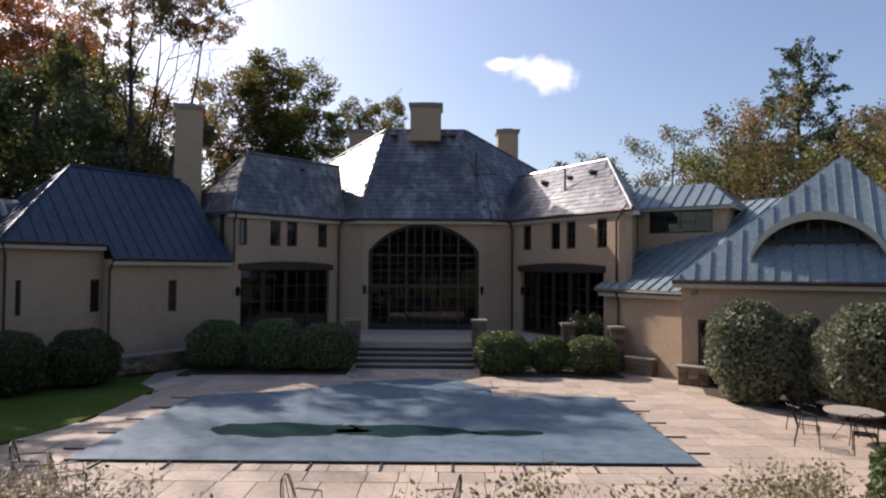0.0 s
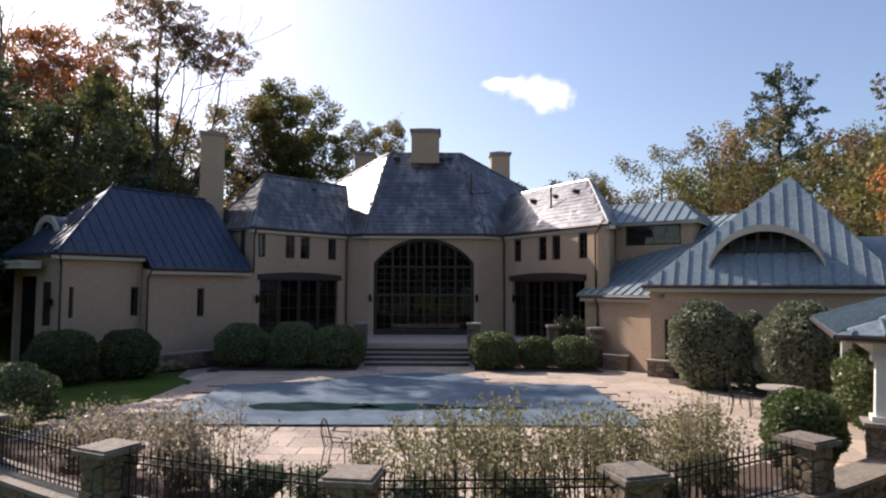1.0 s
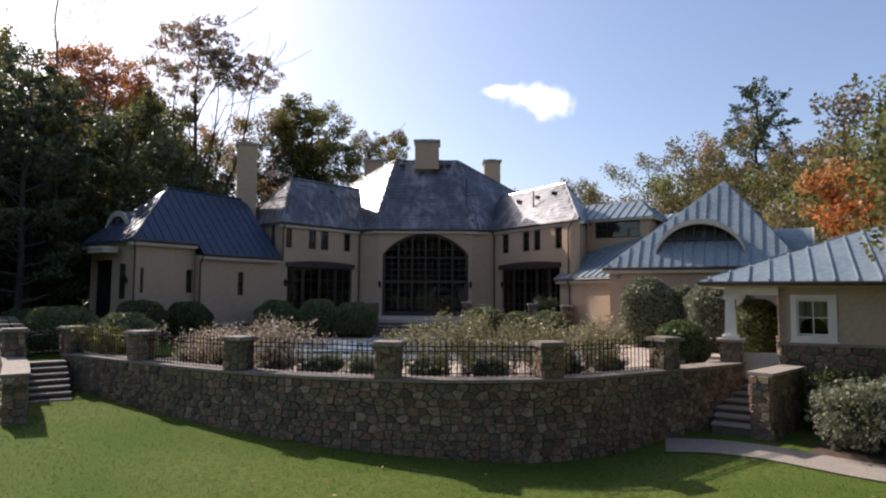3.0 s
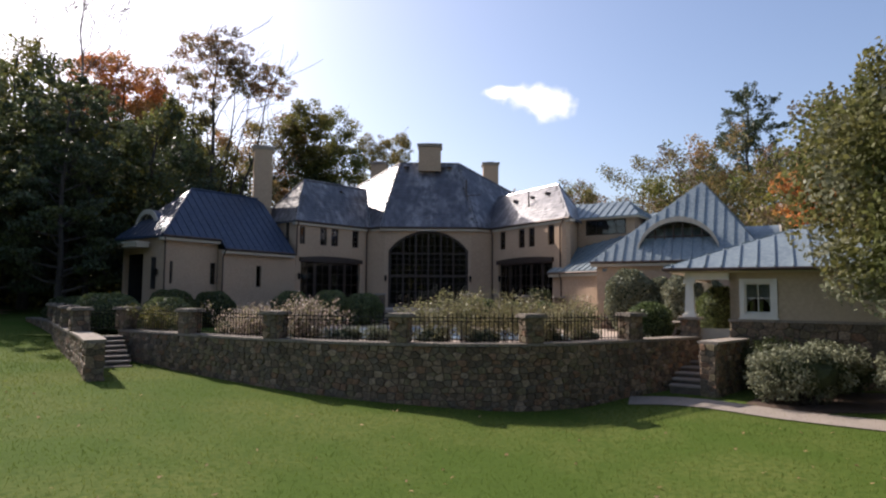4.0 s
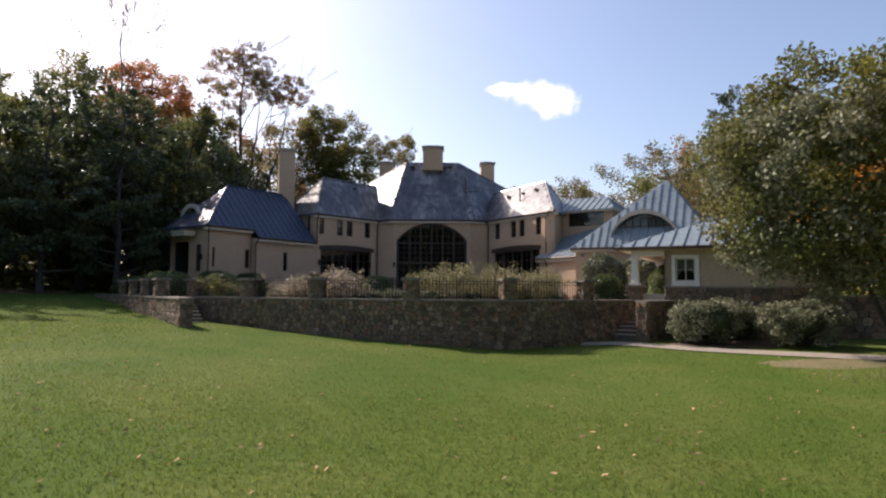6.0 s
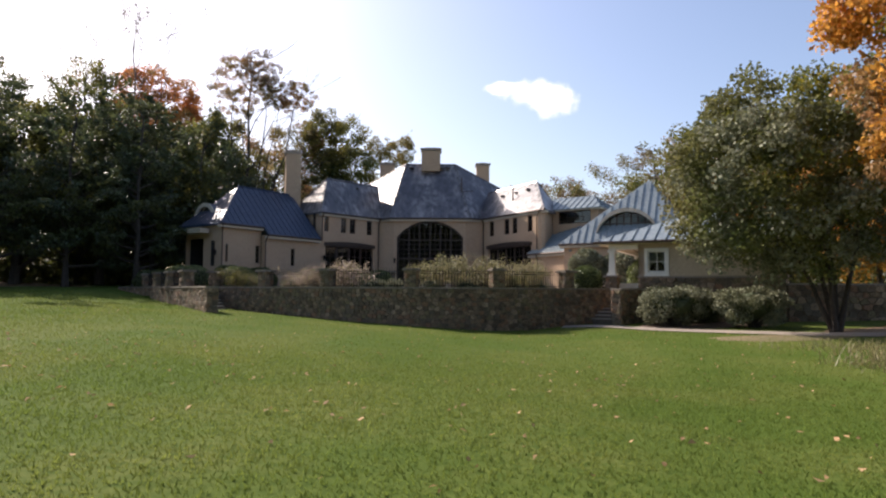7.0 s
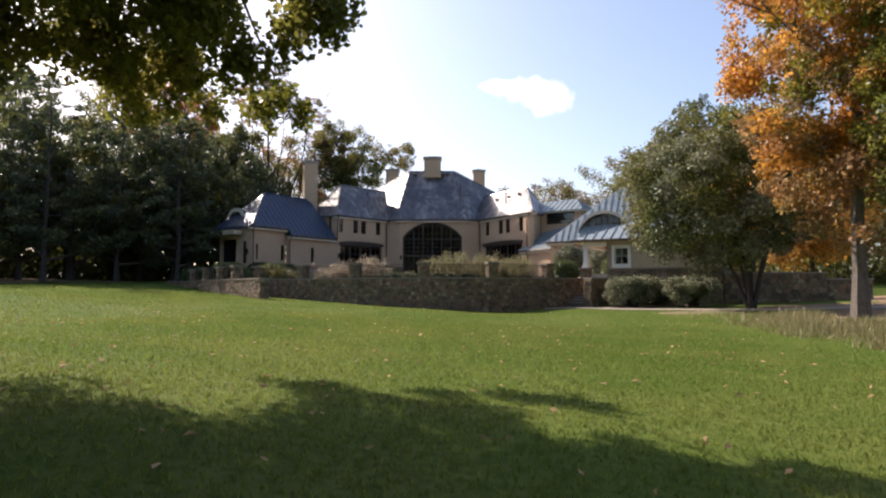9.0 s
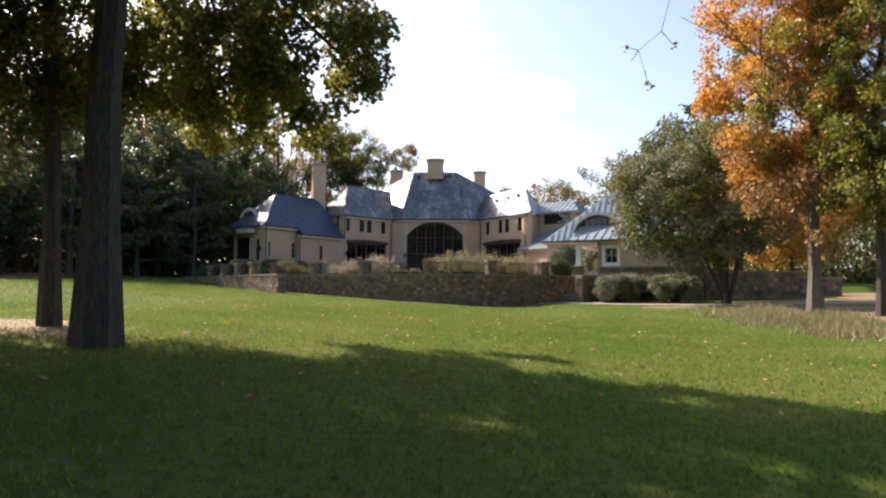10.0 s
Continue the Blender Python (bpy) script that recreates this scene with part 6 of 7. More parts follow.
clipped("topiary", "broad clipped dome topiary behind the railing", (-13.6, 13.4, TERRACE), 1.5, 1.0, 1.75, BOX, 333, 8000, 0.045)
clipped("topiary", "dark clipped dome topiary by the woodland", (-17.0, 16.8, TERRACE), 1.4, 1.0, 1.6, GREENDARK, 334, 6000, 0.05)

K = "low shrubs behind the railing"
LOW_SHRUBS = []
for i, (x, y, rx, ry, h) in enumerate(((-6.0, 7.4, 0.8, 0.6, 0.75), (-3.2, 5.9, 0.85, 0.5, 0.7), (-1.75, 5.0, 0.8, 0.5, 0.72), (-0.75, 4.6, 0.5, 0.45, 0.75), (0.85, 4.2, 0.75, 0.5, 0.75), (2.3, 4.3, 0.75, 0.5, 0.7), (4.3, 4.9, 0.7, 0.5, 0.68), (5.6, 5.6, 0.65, 0.5, 0.65), (-4.9, 6.6, 0.6, 0.5, 0.6), (7.6, 7.0, 0.6, 0.5, 0.6))):
    LOW_SHRUBS.append((x, y, rx, ry, h, 340 + i))


def loose_shrub(name, label, at, r, h, mats, seed, stems=14, n=2200, leaf=0.05, group=""):
    """An open, twiggy shrub: arching stems with sparse leaves towards their ends."""
    rg_ = np.random.default_rng(seed)
    x, y, z = at
    t = thing(name, label, "shrub", group, at=at)
    bm = bmesh.new()
    cs, rs = [], []
    for i in range(stems):
        a, o = rg_.uniform(0, 2 * math.pi), rg_.uniform(0.2, 1.0)
        top = Vector((x + r * o * math.cos(a), y + r * o * math.sin(a), z + h * rg_.uniform(0.65, 1.0)))
        b = Vector((x + 0.25 * r * math.cos(a), y + 0.25 * r * math.sin(a), z))
        mid = b.lerp(top, 0.5) + Vector((0, 0, h * 0.12))
        tube(bm, [b, mid, top], [0.012, 0.008, 0.003], 4)
        for q in (0.35, 0.6, 0.8, 1.0):
            cs.append(tuple(mid.lerp(top, q * 2 - 1) if q > 0.5 else b.lerp(mid, q * 2)))
            rs.append(0.16 + 0.16 * rg_.random())
            e = Vector(cs[-1])
            tw = e + Vector((rg_.normal() * 0.18, rg_.normal() * 0.18, 0.12 + 0.15 * rg_.random()))
            tube(bm, [e, tw], [0.005, 0.002], 3)
    part("stem", bm, BARK_PALE, t)
    per = n // len(mats)
    for m in mats:
        v, f = leaves(rg_, cs, rs, per, leaf)
        soup("foliage", v, f, m, t)
    return t


R = "rose bushes in the terrace bed"
rr = random.Random(3)
for i in range(7):
    x = -5.7 + 0.55 * i + rr.uniform(-0.2, 0.2)
    y = wall_y(x) + 1.15 + rr.uniform(-0.35, 0.6)
    loose_shrub("rose_bush", "twiggy rose bush with pale autumn leaves", (x, y, -0.16), 0.95, 1.35 + rr.uniform(-0.35, 0.25), [ROSE_PALE, ROSE_PALE, ROSE], 400 + i, 15, 1150, 0.06, R)
for i in range(10):
    x = 1.1 + 0.5 * i + rr.uniform(-0.2, 0.2)
    y = wall_y(x) + 1.1 + rr.uniform(-0.4, 0.8)
    loose_shrub("rose_bush", "open rose bush with yellow-green leaves", (x, y, -0.16), 0.95, 1.5 + rr.uniform(-0.4, 0.25), [ROSE, WEED, ROSE], 420 + i, 17, 1700, 0.06, R)
loose_shrub("rose_bush", "small rose bush with yellow-green leaves", (0.2, wall_y(0.2) + 1.2, -0.16), 0.4, 1.3, [ROSE, WEED], 437, 9, 1000, 0.055, R)
loose_shrub("climbing_shrub", "leafy climbing shrub spilling over the wall", (-8.9, 7.95, 0.0), 0.8, 0.95, [YELLOW, MYRTLE, ROSE], 440, 16, 2600, 0.06)
loose_shrub("climbing_shrub", "trailing leafy shrub beside the garden gate", (-7.9, 8.1, 0.0), 0.6, 0.7, [MYRTLE, ROSE], 441, 12, 1300, 0.055)
for i, (x, y) in enumerate(((7.2, 24.2), (6.6, 24.4))):
    loose_shrub("potted_shrub", "untidy leafy shrub on the landing", (x, y, LANDING), 0.55, 1.25, [GREENDARK], 445 + i, 10, 900, 0.08)


def big_shrub(name, label, at, rx, ry, h, mat, seed, n, leaf, group=""):
    """A large free-growing evergreen of many leafy clumps."""
    rg_ = np.random.default_rng(seed)
    x, y, z = at
    t = thing(name, label, "shrub", group, at=at)
    bm = bmesh.new()
    k = 46
    d = rg_.normal(size=(k, 3))
    d /= np.linalg.norm(d, axis=1)[:, None]
    cs = np.array([x, y, z + h * 0.5]) + d * np.array([rx, ry, h * 0.5]) * (0.5 + 0.4 * rg_.random(k))[:, None]
    for c in cs[:16]:
        tube(bm, [(x + rg_.normal() * 0.1, y + rg_.normal() * 0.1, z), (x * 0.5 + c[0] * 0.5, y * 0.5 + c[1] * 0.5, z + (c[2] - z) * 0.6), tuple(c)], [0.04, 0.025, 0.008], 5)
    part("stem", bm, BARK, t)
    v, f = leaves(rg_, cs, (0.3 + 0.25 * rg_.random(k)) * min(rx, h * 0.5), n, leaf)
    v[:, 2] = np.maximum(v[:, 2], z + 0.02)
    soup("foliage", v, f, mat, t)
    # solid core in the boxwood's dark green, again painted shade behind the leaves
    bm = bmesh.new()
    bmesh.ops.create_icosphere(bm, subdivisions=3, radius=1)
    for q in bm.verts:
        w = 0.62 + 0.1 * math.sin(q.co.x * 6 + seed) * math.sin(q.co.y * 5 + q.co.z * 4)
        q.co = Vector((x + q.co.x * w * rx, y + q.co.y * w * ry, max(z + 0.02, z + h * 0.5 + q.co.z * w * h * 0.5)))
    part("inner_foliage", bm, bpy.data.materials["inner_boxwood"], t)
    return t


for x, y, rx, ry, h, seed in LOW_SHRUBS:
    big_shrub("low_shrub", "low loose evergreen shrub in the mulched bed", (x, y, -0.15), rx * 0.9, ry * 0.9, h * 0.95, SHRUB, seed, 2600, 0.05, K)
clipped("evergreen_shrub", "tall rounded evergreen shrub before the garage", (10.55, 17.6, TERRACE), 1.2, 1.15, 3.15, SHRUB, 500, 13000, 0.065, squareness=2.3)
clipped("evergreen_shrub", "tall dark evergreen shrub in the bed", (12.9, 15.6, TERRACE), 1.35, 1.2, 3.1, SHRUB, 501, 13000, 0.065, squareness=2.3)
clipped("evergreen_shrub", "smaller evergreen shrub between taller ones", (12.0, 17.3, TERRACE), 0.7, 0.7, 2.7, SHRUB, 502, 7000, 0.065, squareness=2.2)
big_shrub("evergreen_shrub", "dark evergreen shrub behind the pool house", (16.2, 14.8, TERRACE), 1.4, 1.2, 2.6, GREENDARK, 503, 8000, 0.08)
big_shrub("rhododendron", "broad grey-green shrub before the pool house", (10.8, 2.8, ground_z(10.8, 2.8)), 1.55, 1.25, 1.75, SHRUB, 504, 13000, 0.085)
big_shrub("rhododendron", "broad grey-green shrub beside the path", (13.3, 1.5, ground_z(13.3, 1.5)), 1.5, 1.25, 1.65, SHRUB, 505, 13000, 0.085)

for x, y, rx, h, seed in ((10.9, 4.75, 0.9, 1.7, 506), (12.4, 4.0, 1.0, 1.5, 507)):
    big_shrub("evergreen_shrub", "dark evergreen shrub against the pool house base", (x, y, ground_z(x, y) - 0.05 if y < wall_y(x) else lawn(x, y)), rx, 0.6, h, GREENDARK, seed, 7000, 0.07)

# soil beds
bm = bmesh.new()
inner = [(v.x, v.y + 0.2, -0.14) for v in OUT[4:-6]]
outer = [(v.x * 0.95, v.y + 2.3, -0.3) for v in OUT[4:-6]]
slab(bm, inner + outer[::-1], 0.3)
tagged(part("planting_bed", bm, MULCH), "dark mulched planting bed behind the railing", "planting bed", kind="structure")
bm = bmesh.new()
slab(bm, [(9.65, 18.7, TERRACE + 0.03), (10.5, 17.2, TERRACE + 0.03), (11.6, 15.8, TERRACE + 0.03), (12.6, 14.3, TERRACE + 0.03), (17.5, 13.5, TERRACE + 0.03), (18.5, 16, TERRACE + 0.03), (10.2, 20.5, TERRACE + 0.03)], 0.1)
tagged(part("planting_bed", bm, MULCH), "mulched bed under the evergreen shrubs", "planting bed", kind="structure")
bm = bmesh.new()
slab(bm, [(-8.9, 21.7, TERRACE + 0.03), (-2.6, 22.0, TERRACE + 0.03), (-2.7, 24.6, TERRACE + 0.03), (-8.9, 24.5, TERRACE + 0.03)], 0.1)
slab(bm, [(2.5, 21.8, TERRACE + 0.03), (7.9, 21.6, TERRACE + 0.03), (7.9, 23.2, TERRACE + 0.03), (2.6, 24.6, TERRACE + 0.03)], 0.1)
tagged(part("planting_bed", bm, MULCH), "mulched beds under the clipped boxwoods", "planting bed", kind="structure")
bm = bmesh.new()
slab(bm, [(-19, 12.2, TERRACE + 0.02), (-9.1, 12.4, TERRACE + 0.02), (-8.5, 13.9, TERRACE + 0.02), (-8.3, 16.2, TERRACE + 0.02), (-8.4, 18.9, TERRACE + 0.02), (-10.9, 21.4, TERRACE + 0.02), (-14, 20.2, TERRACE + 0.02), (-19, 21, TERRACE + 0.02)], 0.2)
tagged(part("side_lawn", bm, GRASS_SOIL), "shaded side lawn beside the pool terrace", "lawn", kind="structure")


def strip(name, pts, half, lift, mat, label, category, n=10):
    """A band laid on the terrain along a smooth line."""
    line = curve(pts, n)
    bm = bmesh.new()
    rows = []
    for i, p in enumerate(line):
        d = (line[min(i + 1, len(line) - 1)] - line[max(i - 1, 0)]).normalized()
        nr = Vector((-d.y, d.x))
        rows.append([bm.verts.new((q.x, q.y, lawn(q.x, q.y) + lift)) for q in (p - nr * half, p - nr * half * 0.33, p + nr * half * 0.33, p + nr * half)])
    for a, b in zip(rows, rows[1:]):
        for k in range(3):
            bm.faces.new((a[k], b[k], b[k + 1], a[k + 1]))
    for f in bm.faces:
        if f.normal.z < 0:
            f.normal_flip()
    return tagged(part(name, bm, mat), label, category, kind="structure")


strip("path", [(6.4, 3.9), (7.4, 3.55), (8.35, 2.9), (9.3, 1.9), (10.4, 0.9), (12.1, -0.5), (14, -1.6), (17, -2.4), (22, -2.6), (30, -1)], 0.6, 0.03, CAPSTONE, "pale concrete garden path along the wall", "path")
strip("drive", [(20, 22), (26, 14), (30, 6), (42, 4), (60, 10)], 2.6, 0.06, PAVE_BED, "pale gravel drive behind the trees", "drive")


def patch(name, cx, cy, rx, ry, mat, label, lift=0.02, seed=0, rings=5, seg=40):
    """A flat, ragged patch of other ground laid on the lawn."""
    bm = bmesh.new()
    c = bm.verts.new((cx, cy, lawn(cx, cy) + lift))
    prev = None
    for k in range(1, rings + 1):
        ring = []
        for j in range(seg):
            a = 2 * math.pi * j / seg
            w = (k / rings) * (1 + (0.12 * math.sin(3 * a + seed) + 0.09 * math.sin(7 * a + seed * 2)) * (k == rings))
            x, y = cx + rx * w * math.cos(a), cy + ry * w * math.sin(a)
            ring.append(bm.verts.new((x, y, lawn(x, y) + lift * (1 if k < rings else -0.6))))
        for j in range(seg):
            if prev is None:
                bm.faces.new((c, ring[j], ring[(j + 1) % seg]))
            else:
                bm.faces.new((prev[j], ring[j], ring[(j + 1) % seg], prev[(j + 1) % seg]))
        prev = ring
    return tagged(part(name, bm, mat), label, "ground", kind="structure")


BARE = material("worn_turf", (0.15, 0.12, 0.055), 0.95, (0.10, 0.105, 0.035), 1.6, (0.19, 0.145, 0.075), 10, 0.7, 40)
patch("worn_turf", 12.2, -2.4, 2.4, 1.0, BARE, "worn brown turf beside the path", seed=1)
patch("planting_bed", 11.9, 3.0, 2.7, 1.5, MULCH, "dark mulch round the shrubs before the pool house", 0.035, 9, 8, 60)
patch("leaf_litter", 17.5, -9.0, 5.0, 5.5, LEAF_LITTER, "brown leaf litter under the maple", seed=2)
patch("leaf_litter", 19, -1.5, 5.0, 2.4, LEAF_LITTER, "brown leaf litter under the myrtle", seed=5)
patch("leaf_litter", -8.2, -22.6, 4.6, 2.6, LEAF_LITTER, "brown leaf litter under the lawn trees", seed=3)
patch("leaf_litter", 32, 0, 11, 12, LEAF_LITTER, "brown leaf litter beside the drive", 0.03, 4)
patch("leaf_litter", -44, 18, 20, 14, LEAF_LITTER, "brown leaf litter under the woodland", 0.03, 6)

# ---- lawn cover ----
rng = np.random.default_rng(21)


def scatter_z(x, y):
    return np.array([lawn(a, b) for a, b in zip(x, y)])


def blades(n, x0, x1, y0, y1, size, power=1.0):
    x = rng.uniform(x0, x1, n)
    y = y0 + (y1 - y0) * rng.random(n) ** power + rng.normal(0, 1.8, n)
    x = x + rng.normal(0, 1.5, n)
    keep = np.array([b < wall_y(a) - 0.35 for a, b in zip(x, y)])
    x, y = x[keep], y[keep]
    n = len(x)
    z = scatter_z(x, y)
    a = rng.uniform(0, 2 * math.pi, n)
    h = size * (0.5 + rng.random(n))
    w = h * 0.16 + 0.003
    lx, ly = rng.normal(size=n) * h * 0.5, rng.normal(size=n) * h * 0.5
    v = np.stack([np.stack([x - w * np.cos(a), y - w * np.sin(a), z - 0.005], 1), np.stack([x + w * np.cos(a), y + w * np.sin(a), z - 0.005], 1), np.stack([x + lx, y + ly, z + h], 1)], axis=1).reshape(-1, 3)
    return v, np.arange(n * 3).reshape(-1, 3)


v1, f1 = blades(200000, -14, 13.5, -33, 5, 0.034)
v2, f2 = blades(170000, -6, 9, -33, -9, 0.034)
v3, f3 = blades(40000, -26, -9, -16, 12, 0.06)
v = np.concatenate([v1, v2, v3])
f = np.concatenate([f1, f2 + len(v1), f3 + len(v1) + len(v2)])
tagged(soup("grass", v, f, BLADE), "short green mown grass blades", "grass", kind="stuff")

n = 1500
x = rng.uniform(-13, 13, n)
y = rng.uniform(-27, 2, n)
keep = np.array([b < wall_y(a) - 0.6 and rng.random() < 0.35 + 0.65 * (b < -8) for a, b in zip(x, y)])
x, y = x[keep], y[keep]
n = len(x)
z = scatter_z(x, y) + 0.035
a = rng.uniform(0, 2 * math.pi, n)
s = rng.uniform(0.02, 0.055, n)
q = []
for k, rad in ((0, 1.0), (1, 0.55), (2, 1.1), (3, 0.6)):
    t = a + k * math.pi / 2
    q.append(np.stack([x + s * rad * np.cos(t), y + s * rad * np.sin(t), z + rng.uniform(-0.02, 0.03, n)], 1))
tagged(soup("fallen_leaf", np.stack(q, 1).reshape(-1, 3), np.arange(n * 4).reshape(-1, 4), FALLEN), "tan and orange fallen leaves on the lawn", "leaves", kind="stuff")

# tall weeds at the edge of the lawn
n = 11000
cy = rng.normal(-11.5, 3.6, n)
cx = 12.6 + (cy + 12) * 0.1 + rng.normal(0, 1.0, n) + 0.5 * np.sin(cy * 1.7)
cx = np.where(cx < 10.2, 20.4 - cx, cx)
keep = (cy > -19) & (cy < -4.5)
cx, cy = cx[keep], cy[keep]
n = len(cx)
cz = scatter_z(cx, cy)
h = rng.uniform(0.1, 0.36, n) * (1 + 0.5 * np.sin(cx * 2.1) * np.sin(cy * 1.3))
t = rng.uniform(0, 2 * math.pi, n)
w = rng.uniform(0.006, 0.02, n)
lx, ly = rng.normal(size=n) * 0.12, rng.normal(size=n) * 0.12
v = np.stack([np.stack([cx - w * np.cos(t), cy - w * np.sin(t), cz], 1), np.stack([cx + w * np.cos(t), cy + w * np.sin(t), cz], 1), np.stack([cx + lx, cy + ly, cz + h], 1)], 1).reshape(-1, 3)
tagged(soup("tall_weeds", v, np.arange(n * 3).reshape(-1, 3), WEED), "dry tall weeds at the lawn edge", "weeds", kind="stuff")


# ---- pieces: slates, flags, wall stones ----
def slates(poly, parent, seed, single=0, course=0.27, wide=0.3):
    """Slates laid in courses on a roof plane; the first ones each their own piece, the rest joined."""
    rg_ = np.random.default_rng(seed)
    o, e, s, nrm = plane_frame(poly)
    m = Matrix(((e.x, s.x, nrm.x, o.x), (e.y, s.y, nrm.y, o.y), (e.z, s.z, nrm.z, o.z), (0, 0, 0, 1)))
    flat = [((Vector(q) - o).dot(e), (Vector(q) - o).dot(s)) for q in poly]
    lo, hi, top = min(q[0] for q in flat), max(q[0] for q in flat), max(q[1] for q in flat)
    shared = []
    for k in range(6):
        bm = bmesh.new()
        w = wide * (0.965 + 0.012 * k)
        j = [rg_.uniform(-0.018, 0.018) for _ in range(4)]
        vs = box(bm, -w / 2, 0, 0.0, w / 2, course * 1.25, 0.014)
        for v in vs:
            v.co.z += 0.02 * (1 - v.co.y / (course * 1.25))
        vs[0].co.y += j[0]
        vs[1].co.y += j[1]
        vs[4].co.y += j[0]
        vs[5].co.y += j[1]
        me = bpy.data.meshes.new("slate")
        bm.to_mesh(me)
        bm.free()
        me.materials.append(SLATE_ONE)
        shared.append(me)
    joined_v, joined_f = [], []
    y, row = 0.0, 0
    while y < top - 0.05:
        x = lo + (0.5 if row % 2 else 0.0) * wide
        while x < hi:
            if inside(flat, x - wide * 0.3, y + course) and inside(flat, x + wide * 0.3, y + course):
                tilt = Matrix.Translation((x + rg_.uniform(-0.012, 0.012), y + rg_.uniform(-0.02, 0.02), 0.004 + rg_.random() * 0.012)) @ pose(0, 0, 0, rg_.uniform(-1.2, 0.6), rg_.uniform(-1, 1), rg_.uniform(-1.6, 1.6))
                mm = m @ tilt
                if single > 0:
                    ob = new("slate", shared[int(rg_.integers(0, 6))])
                    ob.parent = parent
                    ob.matrix_parent_inverse = Matrix()
                    ob.matrix_basis = mm
                    single -= 1
                else:
                    me = shared[int(rg_.integers(0, 6))]
                    b = len(joined_v)
                    joined_v += [tuple(mm @ v.co) for v in me.vertices]
                    joined_f += [[b + i for i in p.vertices] for p in me.polygons]
            x += wide
        y += course
        row += 1
    if joined_f:
        ob = soup("slating", joined_v, joined_f, SLATE, parent)
        ob["kind"] = "stuff"


SLATE_ONE = material("slate_piece", (0.085, 0.082, 0.096), 0.29, (0.27, 0.255, 0.255), 0.75, (0.06, 0.058, 0.068), 3.2, 0.12, 25, random_tint=0.22, spec=1.0, stretch=(1, 1, 0.4))
slates(MAIN_FRONT, slate, 1, 300)
slates(MAIN_LEFT, slate, 2)
slates(MAIN_RIGHT, slate, 3)
slates(LEFT_FRONT, slate, 4)
slates(LEFT_END, slate, 5)
slates(LEFT_RIGHT, slate, 8)
slates(RIGHT_FRONT, slate, 6)
slates(RIGHT_END, slate, 7)

for p, r in ((MAIN_FRONT[0], AP_L), (MAIN_FRONT[1], AP_R), (AP_L, AP_R), (AP_L, MAIN_LEFT[3]), (AP_R, MAIN_RIGHT[2]), (LE0, LA), (LE1, LB), (LA, LB), (LA, LEFT_END[0]), (RE1, RA), (RA, RB), (RA, RIGHT_END[1])):
    p, r = Vector(p), Vector(r)
    bm = bmesh.new()
    tube(bm, [p + Vector((0, 0, 0.02)), r + Vector((0, 0, 0.02))], [0.07, 0.07], 6)
    part("ridge_cap", bm, SLATE_ONE, slate)

# stones of the retaining wall, the middle stretch as single pieces
def beside(line, gap):
    """The line moved sideways, to the right of its run."""
    out = []
    for i, p in enumerate(line):
        d = (line[min(i + 1, len(line) - 1)] - line[max(i - 1, 0)]).normalized()
        out.append(p + Vector((d.y, -d.x)) * gap)
    return out


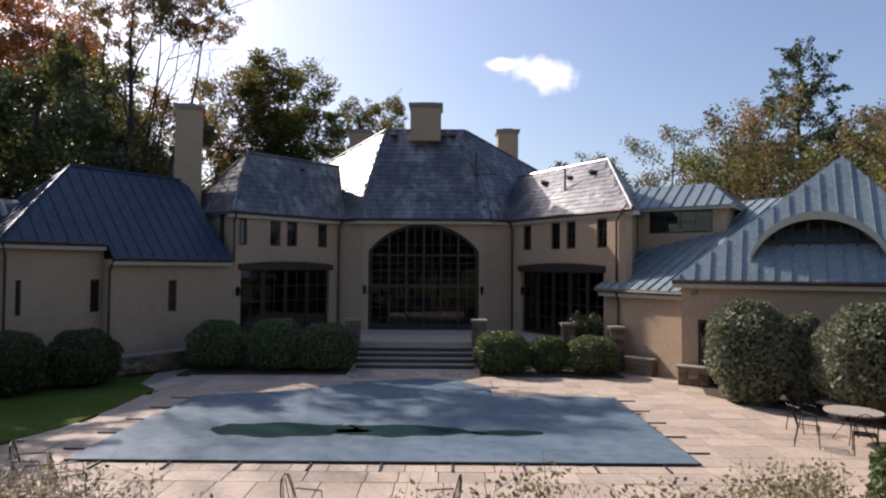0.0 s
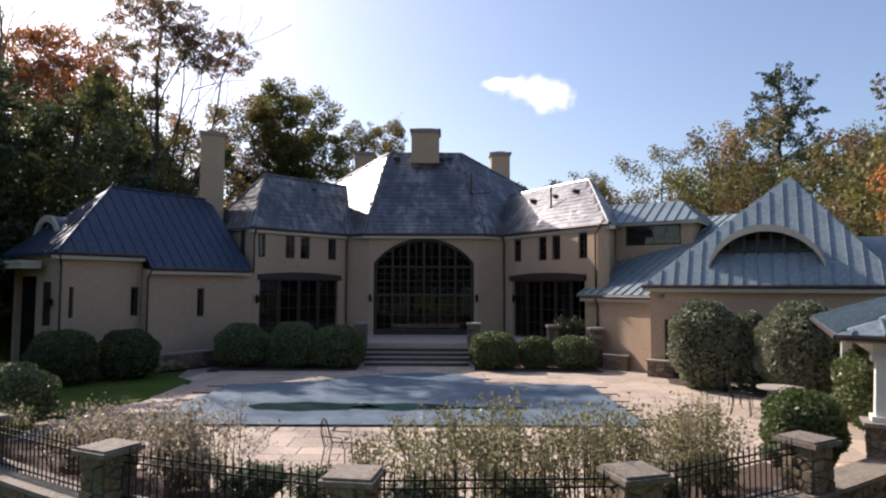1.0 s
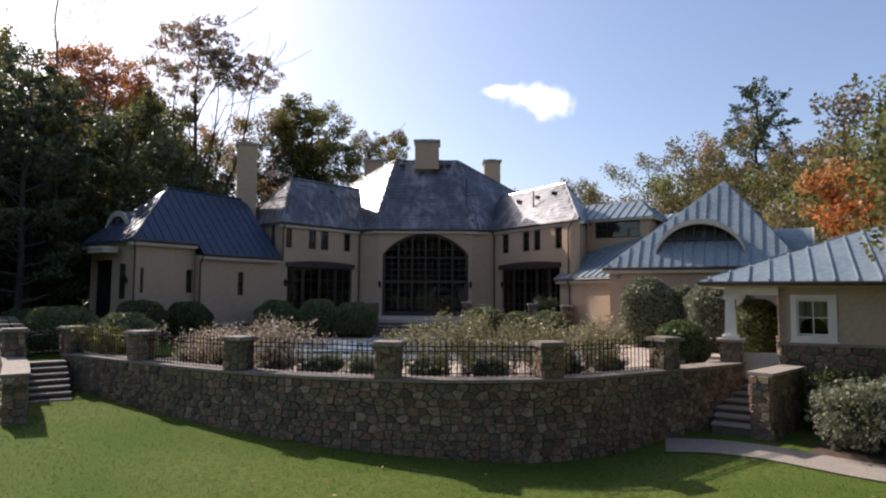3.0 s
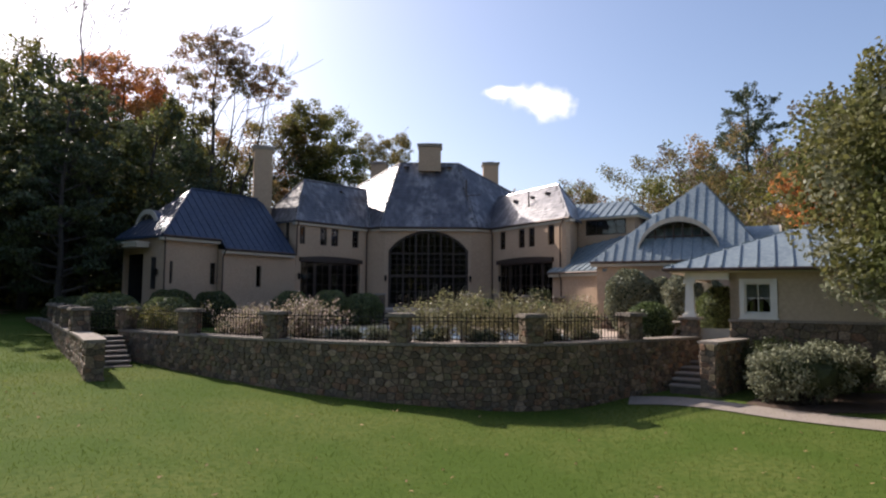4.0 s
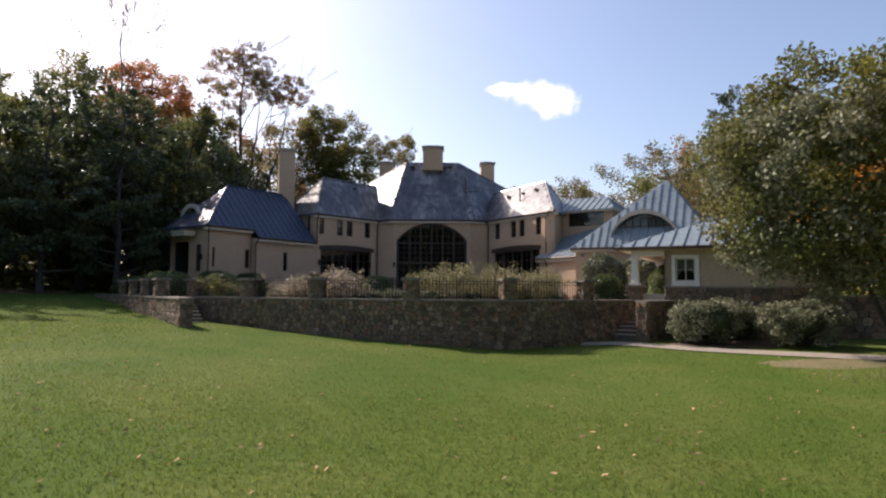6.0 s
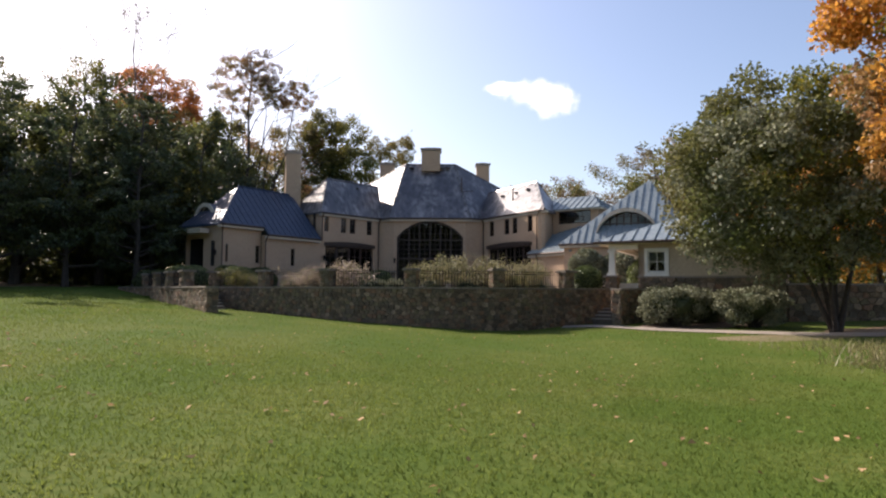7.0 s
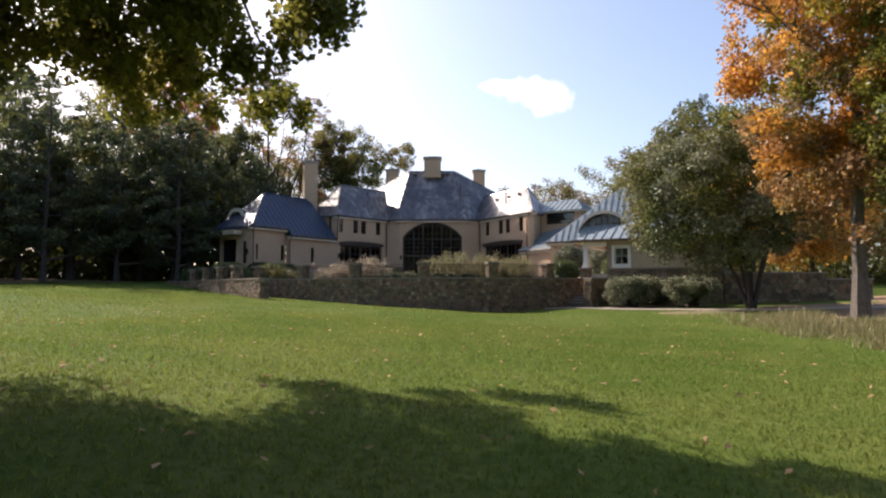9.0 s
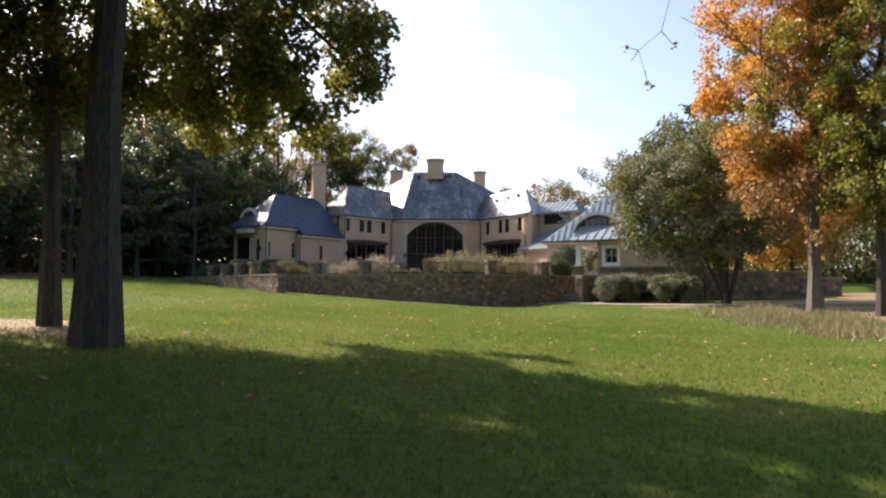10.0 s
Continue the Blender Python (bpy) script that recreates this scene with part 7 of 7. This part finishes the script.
stone_run(beside(OUT, 0.25), -2.0, COPE - 0.075, retain, 600, 0.205, (-2.6, 3.6))
stone_run(beside(lt[::-1], 0.23), -1.4, COPE - 0.075, retain, 700, 0.21)
stone_run(beside(cheek_l, 0.21), -1.4, COPE - 0.075, retain, 720, 0.21)
stone_run(beside(cheek_l[::-1], 0.21), -1.4, COPE - 0.075, retain, 721, 0.21)
stone_run(beside(cheek_r[::-1], 0.23), -1.7, COPE - 0.075, retain, 740, 0.21)
stone_run(beside(cheek_r, 0.23), -1.7, COPE - 0.075, retain, 741, 0.21)
for a, b in ((cheek_r[2] + Vector((-0.15, 0.17)), cheek_r[2] + Vector((0.16, -0.17))), (cheek_l[2] + Vector((-0.2, -0.12)), cheek_l[2] + Vector((0.2, 0.12)))):
    stone_face(tuple(a), tuple(b), -1.6, COPE - 0.075, retain, seed=int(a.x * 30 + 900), size=0.21)

# paving flags on the terrace
rg_ = np.random.default_rng(9)
flag_mesh = []
for k in range(4):
    bm = bmesh.new()
    vs = box(bm, 0, 0, 0, 1, 1, 0.05)
    for v in vs[4:]:
        v.co.x += 0.006 * (1 if v.co.x < 0.5 else -1)
        v.co.y += 0.008 * (1 if v.co.y < 0.5 else -1)
    me = bpy.data.meshes.new("flagstone")
    bm.to_mesh(me)
    bm.free()
    me.materials.append(PAVING)
    flag_mesh.append(me)
PAVE_J = material("sandstone_flags_far", (0.46, 0.36, 0.275), 0.8, (0.39, 0.31, 0.24), 1.2, (0.51, 0.405, 0.32), 12, 0.25, 30, random_tint=0.16, island=True)
left = 300
jv, jf = [], []
spots = []
y = 5.0
row = 0
while y < 25:
    hgt = (0.62, 0.46, 0.62, 0.92)[row % 4]
    x = -11.0 - 0.4 * (row % 3)
    while x < 14:
        w = float(rg_.choice([0.62, 0.92, 0.78, 1.2]))
        cx, cy = x + w / 2, y + hgt / 2
        on_terrace = cy > wall_y(cx) + 2.2 and cy < 25 and not (cx < -8.6 and cy > 12) and cx < 13.5
        if on_terrace and not inside(OUTLINE, cx, cy):
            spots.append((x, y, w, hgt))
        x += w
    y += hgt
    row += 1
spots.sort(key=lambda s: s[1])
for i, (x, y, w, hgt) in enumerate(spots):
    mm = Matrix.Translation((x + 0.006, y + 0.006, TERRACE - 0.047 + rg_.uniform(-0.003, 0.003))) @ Matrix.Diagonal((w - 0.012, hgt - 0.012, 1, 1))
    if i < left:
        ob = new("flagstone", flag_mesh[i % 4])
        ob.parent = terrace
        ob.matrix_basis = mm
    else:
        b = len(jv)
        jv += [tuple(mm @ v.co) for v in flag_mesh[0].vertices]
        jf += [[b + k for k in p.vertices] for p in flag_mesh[0].polygons]
if jf:
    soup("paving", jv, jf, PAVE_J, terrace)["kind"] = "stuff"
